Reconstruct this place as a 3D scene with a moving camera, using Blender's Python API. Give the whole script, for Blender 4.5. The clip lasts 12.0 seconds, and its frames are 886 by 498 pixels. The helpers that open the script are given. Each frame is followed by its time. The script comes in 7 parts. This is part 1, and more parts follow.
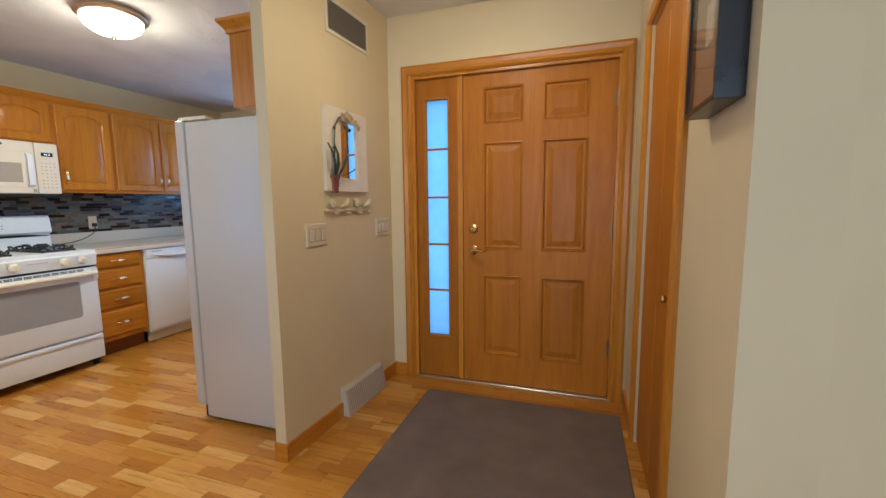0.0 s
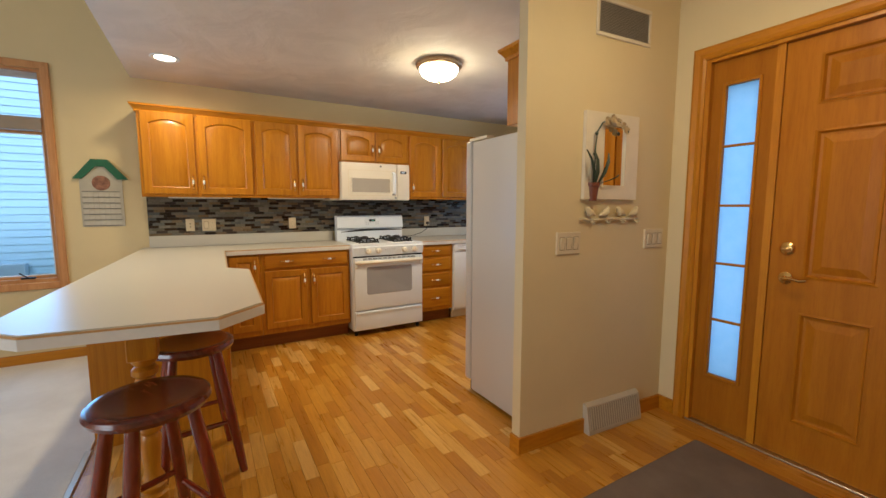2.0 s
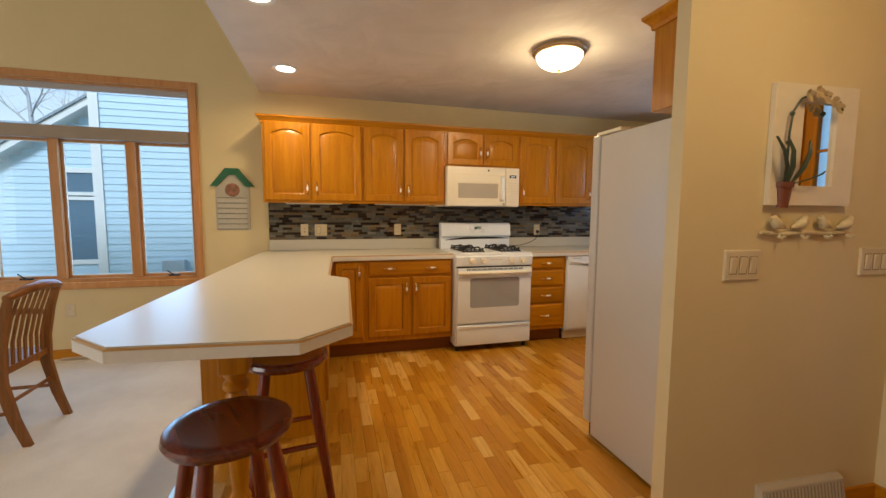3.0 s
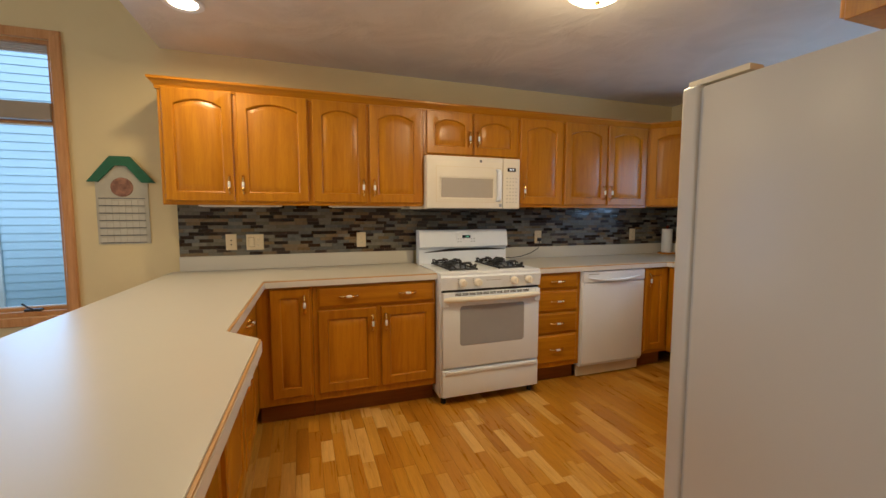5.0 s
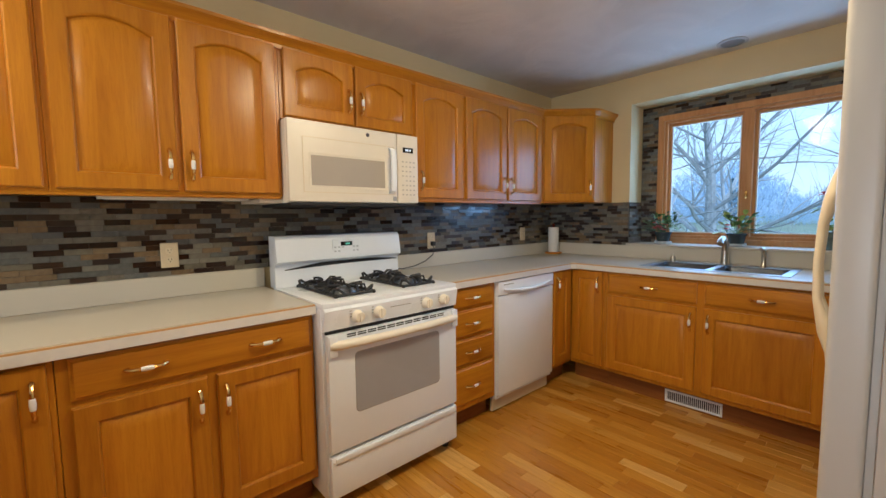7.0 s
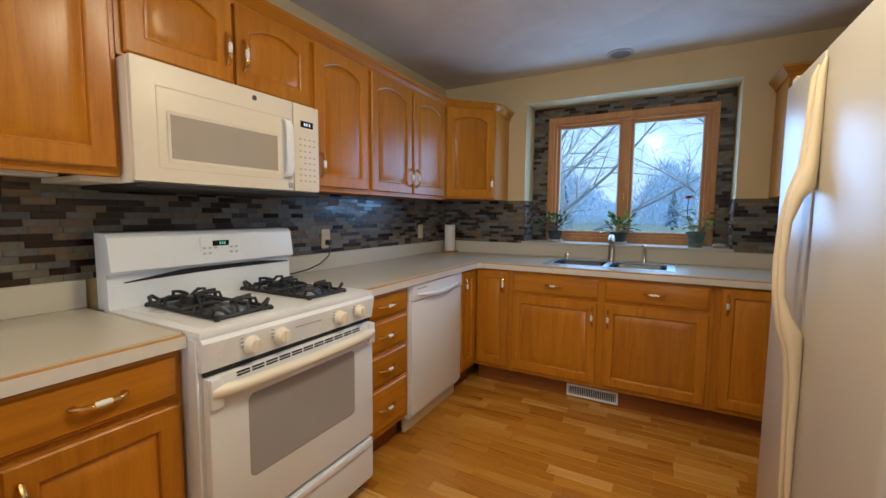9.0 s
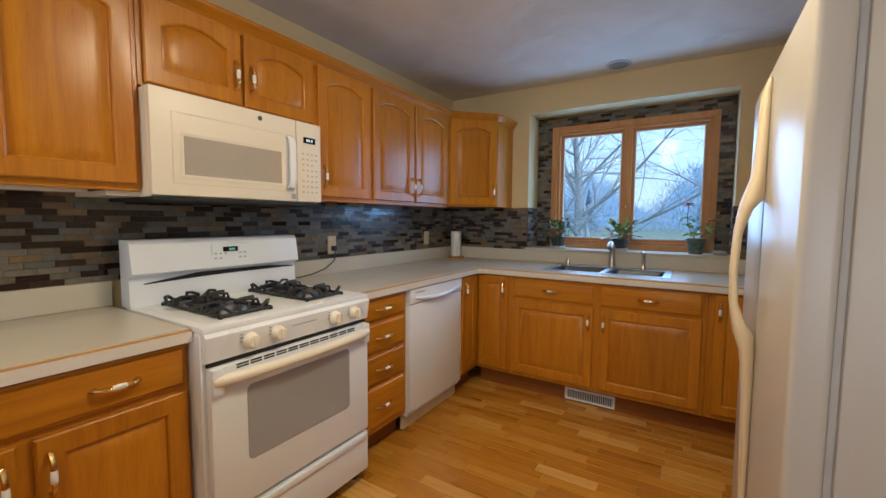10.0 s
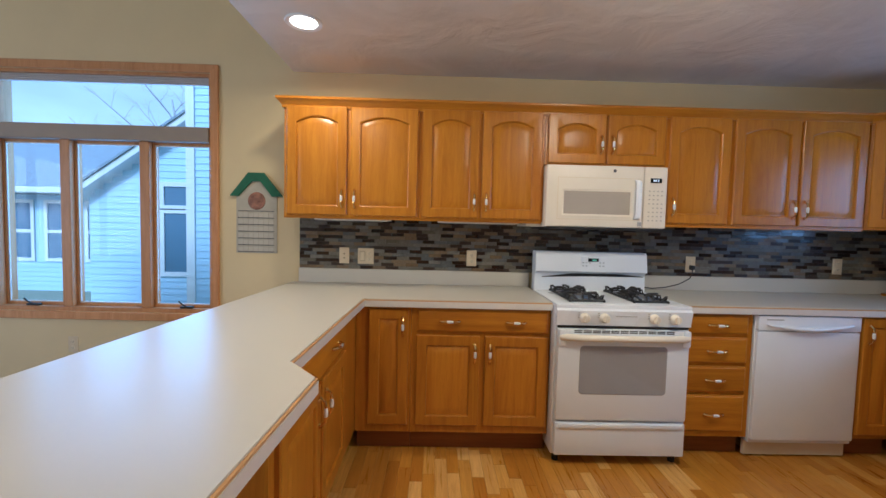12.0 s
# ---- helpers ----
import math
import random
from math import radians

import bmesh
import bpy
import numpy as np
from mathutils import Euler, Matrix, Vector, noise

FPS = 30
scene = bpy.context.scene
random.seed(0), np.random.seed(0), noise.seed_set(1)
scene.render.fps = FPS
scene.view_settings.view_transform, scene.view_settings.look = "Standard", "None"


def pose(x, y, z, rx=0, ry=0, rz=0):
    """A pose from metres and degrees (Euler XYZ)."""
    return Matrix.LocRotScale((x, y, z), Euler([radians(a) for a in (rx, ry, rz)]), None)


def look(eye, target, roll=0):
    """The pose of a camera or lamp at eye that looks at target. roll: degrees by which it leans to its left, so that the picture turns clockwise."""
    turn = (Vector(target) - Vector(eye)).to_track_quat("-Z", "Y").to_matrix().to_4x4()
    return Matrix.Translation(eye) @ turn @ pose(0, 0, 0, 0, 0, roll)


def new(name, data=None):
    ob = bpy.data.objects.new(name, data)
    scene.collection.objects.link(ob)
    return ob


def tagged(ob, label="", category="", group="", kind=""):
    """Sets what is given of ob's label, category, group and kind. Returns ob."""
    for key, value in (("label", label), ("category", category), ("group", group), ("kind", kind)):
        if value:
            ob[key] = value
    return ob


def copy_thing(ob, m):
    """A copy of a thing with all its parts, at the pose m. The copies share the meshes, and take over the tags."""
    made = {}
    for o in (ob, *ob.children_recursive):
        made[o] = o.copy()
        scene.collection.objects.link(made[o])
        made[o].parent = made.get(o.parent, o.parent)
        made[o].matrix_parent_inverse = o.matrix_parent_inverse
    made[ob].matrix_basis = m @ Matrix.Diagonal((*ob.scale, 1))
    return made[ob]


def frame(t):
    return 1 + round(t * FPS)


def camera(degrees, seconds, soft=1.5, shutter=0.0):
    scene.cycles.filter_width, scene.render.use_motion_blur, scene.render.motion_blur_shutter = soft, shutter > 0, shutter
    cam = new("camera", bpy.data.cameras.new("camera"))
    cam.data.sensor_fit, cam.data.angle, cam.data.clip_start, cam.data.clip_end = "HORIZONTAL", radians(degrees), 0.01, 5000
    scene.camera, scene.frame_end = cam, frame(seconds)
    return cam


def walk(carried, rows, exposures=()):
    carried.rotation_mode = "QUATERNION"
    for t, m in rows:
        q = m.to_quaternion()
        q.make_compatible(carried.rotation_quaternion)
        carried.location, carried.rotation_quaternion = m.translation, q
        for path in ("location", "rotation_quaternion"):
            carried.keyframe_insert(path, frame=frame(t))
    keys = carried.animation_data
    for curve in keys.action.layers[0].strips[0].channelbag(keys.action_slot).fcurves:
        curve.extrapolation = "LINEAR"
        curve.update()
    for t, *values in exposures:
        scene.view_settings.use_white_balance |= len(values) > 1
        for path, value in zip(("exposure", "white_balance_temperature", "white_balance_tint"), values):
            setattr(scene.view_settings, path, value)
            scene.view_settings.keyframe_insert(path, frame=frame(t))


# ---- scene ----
cam = camera(95.2, 12.0)
PATH = [
    (0, (-0.214, 0.148, 1.256), (-0.844, 2.032, 1.025), -0.6),
    (0.5, (-0.143, 0.2, 1.264), (-1.028, 1.979, 1.033), -0.7),
    (1, (-0.06, 0.261, 1.284), (-1.235, 1.862, 1.049), -0.6),
    (1.5, (0.009, 0.301, 1.283), (-1.46, 1.64, 1.057), -0.3),
    (2, (-0.017, 0.319, 1.284), (-1.736, 1.319, 1.074), 0.0),
    (2.5, (-0.141, 0.374, 1.286), (-2.011, 1.054, 1.088), 0.3),
    (2.7, (-0.215, 0.394, 1.284), (-2.123, 0.96, 1.097), 0.5),
    (4.3, (-0.904, 0.603, 1.282), (-2.836, 1.093, 1.115), 0.3),
    (4.5, (-1.008, 0.618, 1.286), (-2.93, 1.145, 1.118), 0.3),
    (5, (-1.288, 0.655, 1.3), (-3.171, 1.31, 1.133), -0.0),
    (5.5, (-1.558, 0.72, 1.301), (-3.384, 1.516, 1.127), -0.0),
    (6, (-1.797, 0.77, 1.31), (-3.536, 1.741, 1.134), -0.2),
    (6.5, (-2.049, 0.771, 1.297), (-3.672, 1.928, 1.13), -0.5),
    (7, (-2.237, 0.783, 1.272), (-3.72, 2.115, 1.113), -0.7),
    (7.5, (-2.43, 0.812, 1.268), (-3.737, 2.316, 1.098), -0.5),
    (9.3, (-2.665, 0.87, 1.255), (-3.615, 2.622, 1.085), 0.5),
    (9.5, (-2.635, 0.864, 1.261), (-3.598, 2.609, 1.095), 0.5),
    (10, (-2.473, 0.842, 1.272), (-3.532, 2.532, 1.125), 0.4),
    (10.5, (-2.273, 0.815, 1.293), (-3.575, 2.326, 1.152), 0.3),
    (11, (-2.067, 0.834, 1.312), (-3.676, 2.016, 1.193), 0.6),
    (11.5, (-1.797, 0.892, 1.316), (-3.682, 1.551, 1.197), 1.3),
    (12, (-1.581, 0.833, 1.323), (-3.578, 0.867, 1.218), 1.4),
]
walk(cam, [(t, look(eye, target, roll)) for t, eye, target, roll in PATH],
     [(0.0, 0.48, 4850, 10.5), (1.0, 0.44, 5050, 9.5), (2.0, 0.32, 5800, 11), (2.5, 0.22, 7000, 15), (4.3, 0.08, 6200, 13), (5.5, 0.0, 6250, 13),
      (6.5, 0.36, 5600, 11), (7.5, 0.32, 5550, 11.5), (9.5, 0.12, 5600, 12), (10.5, 0.28, 5650, 12.5), (11.2, 0.38, 5550, 12.5), (12.0, 0.14, 4950, 14)])

# ---- world and daylight ----
world = bpy.data.worlds.new("sky")
scene.world = world
world.use_nodes = True
wn = world.node_tree
sky = wn.nodes.new("ShaderNodeTexSky")
sky.sky_type = "NISHITA"
sky.sun_disc = False
sky.sun_elevation = radians(32)
sky.sun_rotation = radians(112)
sky.air_density, sky.dust_density = 1.2, 0.6
wn.nodes["Background"].inputs[1].default_value = 0.14
wtc = wn.nodes.new("ShaderNodeTexCoord")
wmap = wn.nodes.new("ShaderNodeMapping")
wmap.inputs["Scale"].default_value = (2.0, 2.0, 7.0)
wn.links.new(wtc.outputs["Generated"], wmap.inputs["Vector"])
wnoise = wn.nodes.new("ShaderNodeTexNoise")
wnoise.inputs["Scale"].default_value, wnoise.inputs["Detail"].default_value = 1.6, 6.0
wn.links.new(wmap.outputs[0], wnoise.inputs["Vector"])
wramp = wn.nodes.new("ShaderNodeValToRGB")
wramp.color_ramp.elements[0].position, wramp.color_ramp.elements[1].position = 0.12, 0.62
wn.links.new(wnoise.outputs["Fac"], wramp.inputs["Fac"])
wmix = wn.nodes.new("ShaderNodeMix")
wmix.data_type = "RGBA"
wn.links.new(wramp.outputs["Color"], wmix.inputs[0])
wn.links.new(sky.outputs[0], wmix.inputs[6])
wmix.inputs[7].default_value = (5.0, 6.8, 8.6, 1)
wn.links.new(wmix.outputs[2], wn.nodes["Background"].inputs[0])
sun = new("sun", bpy.data.lights.new("sun", "SUN"))
sun.data.energy, sun.data.angle, sun.data.color = 2.6, radians(14), (0.72, 0.88, 1.0)
sun.matrix_world = look((0, 0, 0), (-0.75, 0.30, -0.6))


def area(name, m, sx, sy, watts, color, spread=180):
    d = bpy.data.lights.new(name, "AREA")
    d.shape, d.size, d.size_y, d.energy, d.color = "RECTANGLE", sx, sy, watts, color
    d.spread = radians(spread)
    ob = new(name, d)
    ob.matrix_world = m
    return ob


def disc(name, m, size, watts, color, spread=180):
    ob = area(name, m, size, size, watts, color, spread)
    ob.data.shape = "DISK"
    return ob


DAY = (0.46, 0.71, 1.0)
WARM = (1.0, 0.77, 0.43)
LAMP_XY = (-2.85, 1.93)
CANS = ((-3.78, 0.11), (-2.68, 0.08))
HALL_XY = (-0.70, 1.84)
CEIL, HALL_CEIL = 2.385, 2.49
area("dining_window_daylight", look((-4.80, -1.53, 1.60), (0, -1.53, 1.0)), 1.5, 1.7, 30, (0.24, 0.57, 1.0))
area("kitchen_window_daylight", look((-2.97, 4.70, 1.60), (-2.97, 0, 1.0)), 1.1, 0.9, 17, (0.40, 0.66, 1.0))
area("living_window_daylight", look((0.2, -6.3, 1.45), (0.2, 0, 1.3)), 4.4, 1.8, 122, (1.0, 0.95, 0.87))
area("sidelight_daylight", look((-1.135, 3.02, 1.12), (-1.135, 0, 1.0)), 0.2, 1.6, 1.1, DAY)
disc("flush_lamp_light", look((*LAMP_XY, CEIL - 0.15), (*LAMP_XY, 0)), 0.28, 11.5, WARM)
disc("hall_lamp_light", look((*HALL_XY, HALL_CEIL - 0.16), (*HALL_XY, 0)), 0.28, 3.8, WARM)
for (lx, ly), top, watts in ((LAMP_XY, CEIL, 5.5), (HALL_XY, HALL_CEIL, 2.8)):
    d = bpy.data.lights.new("bowl_glow", "POINT")
    d.energy, d.color, d.shadow_soft_size = watts, WARM, 0.10
    new("bowl_glow", d).matrix_world = pose(lx, ly, top - 0.27)
for cx, cy in CANS:
    disc("can_light", look((cx, cy, CEIL - 0.012), (cx, cy, 0)), 0.13, 7.5, WARM, 170)


# ---- materials ----
def mat(name, base=(0.8, 0.8, 0.8), rough=0.5, metal=0.0, spec=0.5):
    m = bpy.data.materials.new(name)
    m.use_nodes = True
    b = m.node_tree.nodes["Principled BSDF"]
    b.inputs["Base Color"].default_value = (*base, 1)
    b.inputs["Roughness"].default_value = rough
    b.inputs["Metallic"].default_value = metal
    b.inputs["Specular IOR Level"].default_value = spec
    return m


def nodes_of(m):
    nt = m.node_tree
    return nt, nt.nodes, nt.links, nt.nodes["Principled BSDF"]


def coords(nt, scale=(1, 1, 1), jitter=False, world_space=False):
    """Object coordinates in metres, stretched by scale, moved at random from object to object."""
    tc = nt.nodes.new("ShaderNodeTexCoord")
    mp = nt.nodes.new("ShaderNodeMapping")
    mp.inputs["Scale"].default_value = scale
    if world_space:
        geo = nt.nodes.new("ShaderNodeNewGeometry")
        nt.links.new(geo.outputs["Position"], mp.inputs["Vector"])
        return mp.outputs[0]
    if jitter:
        oi = nt.nodes.new("ShaderNodeObjectInfo")
        mul = nt.nodes.new("ShaderNodeVectorMath")
        mul.operation = "SCALE"
        mul.inputs[0].default_value = (3.1, 5.7, 7.3)
        nt.links.new(oi.outputs["Random"], mul.inputs["Scale"])
        add = nt.nodes.new("ShaderNodeVectorMath")
        nt.links.new(tc.outputs["Object"], add.inputs[0])
        nt.links.new(mul.outputs[0], add.inputs[1])
        nt.links.new(add.outputs[0], mp.inputs["Vector"])
    else:
        nt.links.new(tc.outputs["Object"], mp.inputs["Vector"])
    return mp.outputs[0]


def noise_node(nt, vec, scale, detail=4.0, rough=0.55, dist=0.0):
    n = nt.nodes.new("ShaderNodeTexNoise")
    n.inputs["Scale"].default_value = scale
    n.inputs["Detail"].default_value = detail
    n.inputs["Roughness"].default_value = rough
    n.inputs["Distortion"].default_value = dist
    if vec is not None:
        nt.links.new(vec, n.inputs["Vector"])
    return n.outputs["Fac"]


def ramp(nt, fac, stops, mode="LINEAR"):
    r = nt.nodes.new("ShaderNodeValToRGB")
    r.color_ramp.interpolation = mode
    el = r.color_ramp.elements
    while len(el) < len(stops):
        el.new(0.5)
    for e, (p, c) in zip(el, stops):
        e.position, e.color = p, (*c, 1)
    nt.links.new(fac, r.inputs["Fac"])
    return r.outputs["Color"]


def mix(nt, fac, a, b, mode="MIX"):
    n = nt.nodes.new("ShaderNodeMix")
    n.data_type, n.blend_type = "RGBA", mode
    for sock, v in ((n.inputs[0], fac), (n.inputs[6], a), (n.inputs[7], b)):
        if isinstance(v, (int, float)):
            sock.default_value = v
        elif isinstance(v, tuple):
            sock.default_value = (*v, 1)
        else:
            nt.links.new(v, sock)
    return n.outputs[2]


def bump(nt, height, strength, dist=0.002):
    b = nt.nodes.new("ShaderNodeBump")
    b.inputs["Strength"].default_value = strength
    b.inputs["Distance"].default_value = dist
    nt.links.new(height, b.inputs["Height"])
    nt.links.new(b.outputs[0], nt.nodes["Principled BSDF"].inputs["Normal"])


def rough_from(nt, fac, lo, hi):
    r = nt.nodes.new("ShaderNodeMapRange")
    r.inputs["To Min"].default_value, r.inputs["To Max"].default_value = lo, hi
    nt.links.new(fac, r.inputs["Value"])
    nt.links.new(r.outputs[0], nt.nodes["Principled BSDF"].inputs["Roughness"])


def wood(name, dark, mid, light, axis="z", rough=(0.28, 0.42), grain=1.0, coat=0.0, spec=0.3):
    m = mat(name)
    nt, _, links, b = nodes_of(m)
    s = {"x": (1.2, 16, 16), "y": (16, 1.2, 16), "z": (16, 16, 1.2)}[axis]
    v = coords(nt, s, jitter=True)
    broad = noise_node(nt, v, 1.1 * grain, 3, 0.6, 1.4)
    fine_v = coords(nt, tuple(c * 9 for c in s), jitter=True)
    fine = noise_node(nt, fine_v, 1.2, 3, 0.7)
    c1 = ramp(nt, broad, [(0.25, dark), (0.5, mid), (0.78, light)])
    c2 = ramp(nt, fine, [(0.36, (0.66, 0.54, 0.40)), (0.52, (1, 1, 1))])
    col = mix(nt, 0.24, c1, c2, "MULTIPLY")
    cath = nt.nodes.new("ShaderNodeTexWave")
    cath.wave_type, cath.bands_direction = "RINGS", axis.upper()
    cath.inputs["Scale"].default_value, cath.inputs["Distortion"].default_value = 0.9, 7.0
    cath.inputs["Detail"].default_value, cath.inputs["Detail Scale"].default_value = 2.0, 0.7
    links.new(coords(nt, tuple(c * 0.55 for c in s), jitter=True), cath.inputs["Vector"])
    col = mix(nt, 0.22 if grain >= 1 else 0.10, col, ramp(nt, cath.outputs["Fac"], [(0.15, (0.74, 0.66, 0.55)), (0.45, (1, 1, 1))]), "MULTIPLY")
    tone = nt.nodes.new("ShaderNodeObjectInfo")
    col = mix(nt, 1.0, col, ramp(nt, tone.outputs["Random"], [(0.0, (0.93, 0.92, 0.90)), (1.0, (1.10, 1.10, 1.12))]), "MULTIPLY")
    links.new(col, b.inputs["Base Color"])
    rough_from(nt, fine, *rough)
    bump(nt, fine, 0.12, 0.001)
    b.inputs["Specular IOR Level"].default_value = spec
    b.inputs["Coat Weight"].default_value = coat
    b.inputs["Coat Roughness"].default_value = 0.22
    return m


def plain(name, base, rough, var=0.06, scale=6.0, bump_scale=0.0, bump_amt=0.1, metal=0.0, spec=0.5, bump_dist=0.002):
    """A painted or moulded surface with faint mottling and fine relief."""
    m = mat(name, base, rough, metal, spec)
    nt, _, links, b = nodes_of(m)
    n = noise_node(nt, coords(nt, jitter=True), scale, 5, 0.6)
    lo = tuple(c * (1 - var) for c in base)
    hi = tuple(min(1, c * (1 + var)) for c in base)
    links.new(ramp(nt, n, [(0.3, lo), (0.7, hi)]), b.inputs["Base Color"])
    rough_from(nt, n, max(0, rough - var), min(1, rough + var))
    if bump_scale:
        bump(nt, noise_node(nt, coords(nt), bump_scale, 4, 0.6), bump_amt, bump_dist)
    return m


OAK_D, OAK_M, OAK_L = (0.40, 0.143, 0.003), (0.48, 0.188, 0.004), (0.55, 0.232, 0.006)
M_OAK = wood("oak_upright", OAK_D, OAK_M, OAK_L, "z", coat=0.28)
M_OAKX = wood("oak_lengthwise", OAK_D, OAK_M, OAK_L, "x", coat=0.28)
M_OAKY = wood("oak_trim_across", OAK_D, OAK_M, OAK_L, "y", coat=0.28)
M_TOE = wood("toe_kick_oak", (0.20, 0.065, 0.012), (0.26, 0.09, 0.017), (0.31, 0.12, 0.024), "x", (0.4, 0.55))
M_DOOR = wood("door_oak_veneer", (0.335, 0.113, 0.003), (0.395, 0.141, 0.004), (0.44, 0.166, 0.005), "z", (0.36, 0.48), 0.7, 0.05, 0.16)
M_STOOL = wood("cherry_stain", (0.11, 0.012, 0.004), (0.19, 0.024, 0.008), (0.27, 0.042, 0.012), "z", (0.12, 0.22), 1.0, 0.6, 0.5)
M_WINWOOD = wood("window_wood", (0.44, 0.20, 0.075), (0.53, 0.265, 0.105), (0.60, 0.32, 0.14), "z", (0.3, 0.45))
M_CHAIR = wood("chair_oak", (0.16, 0.06, 0.015), (0.24, 0.095, 0.025), (0.30, 0.13, 0.04), "z", (0.25, 0.4))
M_WALL = plain("wall_paint", (0.65, 0.530, 0.295), 0.6, 0.025, 3.0, 260, 0.10)


def ceiling_mat():
    """White ceiling with a trowelled skip texture: flat islands over shallow hollows, whose shade is also put into the
    colour.
    """
    m = mat("ceiling_paint", (0.74, 0.72, 0.69), 0.75)
    nt, _, links, b = nodes_of(m)
    v = coords(nt, world_space=True)
    islands = noise_node(nt, v, 2.6, 5, 0.5, 0.7)
    flat = ramp(nt, islands, [(0.38, (0, 0, 0)), (0.60, (1, 1, 1))])
    fine = noise_node(nt, v, 45, 4, 0.6)
    # hollows get a darker base colour, shade painted on top of the relief
    links.new(ramp(nt, islands, [(0.35, (0.69, 0.67, 0.64)), (0.62, (0.77, 0.75, 0.72))]), b.inputs["Base Color"])
    bump(nt, mix(nt, 0.10, flat, fine), 0.5, 0.012)
    return m


M_CEIL = ceiling_mat()
M_WHITE = plain("white_enamel", (0.80, 0.84, 0.89), 0.28, 0.02, 3)
M_FRIDGE = plain("fridge_white_textured", (0.545, 0.515, 0.455), 0.32, 0.006, 1.5, 260, 0.05, spec=0.5)
M_MICRO = plain("cream_white_plastic", (0.80, 0.74, 0.62), 0.38, 0.02, 4)
M_PLATE = plain("dark_almond_plate", (0.62, 0.52, 0.35), 0.4, 0.03, 8)
M_ALMOND = plain("almond_plastic", (0.66, 0.57, 0.40), 0.35, 0.03, 8)
M_HANDLE = plain("cream_handle_plastic", (0.74, 0.64, 0.46), 0.35, 0.03, 6)
M_COUNTER = plain("white_laminate", (0.58, 0.55, 0.47), 0.30, 0.012, 3, spec=0.30)
M_COUNTER_EDGE = plain("laminate_edge", (0.70, 0.67, 0.62), 0.35, 0.03, 40)
M_BAND = plain("brown_edge_band", (0.52, 0.29, 0.10), 0.4, 0.10, 30)
M_BLACK = plain("black_iron", (0.016, 0.016, 0.017), 0.5, 0.2, 30, 200, 0.2)
M_DARK = plain("dark_gap", (0.012, 0.011, 0.010), 0.7, 0.1, 10)
M_GREYGLASS = plain("grey_screened_glass", (0.36, 0.36, 0.37), 0.12, 0.03, 5)
M_MICGLASS = plain("warm_grey_screen", (0.42, 0.38, 0.33), 0.15, 0.03, 5)
M_DISPLAY = mat("display", (0.01, 0.012, 0.012), 0.15)
M_DIGIT = mat("display_digits", (0.1, 0.5, 0.3), 0.4)
M_DIGIT.node_tree.nodes["Principled BSDF"].inputs["Emission Color"].default_value = (0.45, 1.0, 0.8, 1)
M_DIGIT.node_tree.nodes["Principled BSDF"].inputs["Emission Strength"].default_value = 0.22
M_DIGITW = mat("display_digits_white", (0.5, 0.55, 0.6), 0.4)
M_DIGITW.node_tree.nodes["Principled BSDF"].inputs["Emission Color"].default_value = (0.8, 0.9, 1.0, 1)
M_DIGITW.node_tree.nodes["Principled BSDF"].inputs["Emission Strength"].default_value = 0.5
M_KEYS = mat("pale_blue_key_print", (0.46, 0.49, 0.54), 0.5)
M_BADGE = mat("dark_badge", (0.09, 0.09, 0.10), 0.3)
M_PRINT = mat("pale_key_print", (0.50, 0.46, 0.39), 0.5)
M_GREYMARK = mat("grey_print", (0.35, 0.35, 0.34), 0.5)
M_BRASS = plain("brass", (0.72, 0.48, 0.17), 0.22, 0.08, 40, metal=1.0)
M_PORCELAIN = plain("white_porcelain", (0.82, 0.81, 0.78), 0.12, 0.02, 10)
M_STEEL = plain("brushed_steel", (0.38, 0.40, 0.42), 0.42, 0.06, 60, metal=1.0)
M_NICKEL = plain("satin_nickel", (0.55, 0.52, 0.47), 0.3, 0.05, 30, metal=1.0)
M_MIRROR = mat("mirror_silver", (0.9, 0.9, 0.9), 0.02, 1.0)
M_GROUT = plain("tile_grout", (0.105, 0.094, 0.078), 0.85, 0.1, 60)


def glass(name, tint=(0.95, 0.98, 1.0), rough=0.0):
    m = bpy.data.materials.new(name)
    m.use_nodes = True
    nt = m.node_tree
    nt.nodes.clear()
    out = nt.nodes.new("ShaderNodeOutputMaterial")
    tr = nt.nodes.new("ShaderNodeBsdfTransparent")
    tr.inputs[0].default_value = (*tint, 1)
    gl = nt.nodes.new("ShaderNodeBsdfGlossy")
    gl.inputs["Roughness"].default_value = rough
    lw = nt.nodes.new("ShaderNodeLayerWeight")
    pw = nt.nodes.new("ShaderNodeMath")
    pw.operation = "POWER"
    pw.inputs[1].default_value = 4.0
    nt.links.new(lw.outputs["Facing"], pw.inputs[0])
    fr = nt.nodes.new("ShaderNodeMath")
    fr.operation = "MULTIPLY_ADD"
    fr.inputs[1].default_value, fr.inputs[2].default_value = 0.5, 0.010
    nt.links.new(pw.outputs[0], fr.inputs[0])
    mx = nt.nodes.new("ShaderNodeMixShader")
    nt.links.new(fr.outputs[0], mx.inputs[0])
    nt.links.new(tr.outputs[0], mx.inputs[1])
    nt.links.new(gl.outputs[0], mx.inputs[2])
    nt.links.new(mx.outputs[0], out.inputs[0])
    return m


M_GLASS = glass("window_glass")


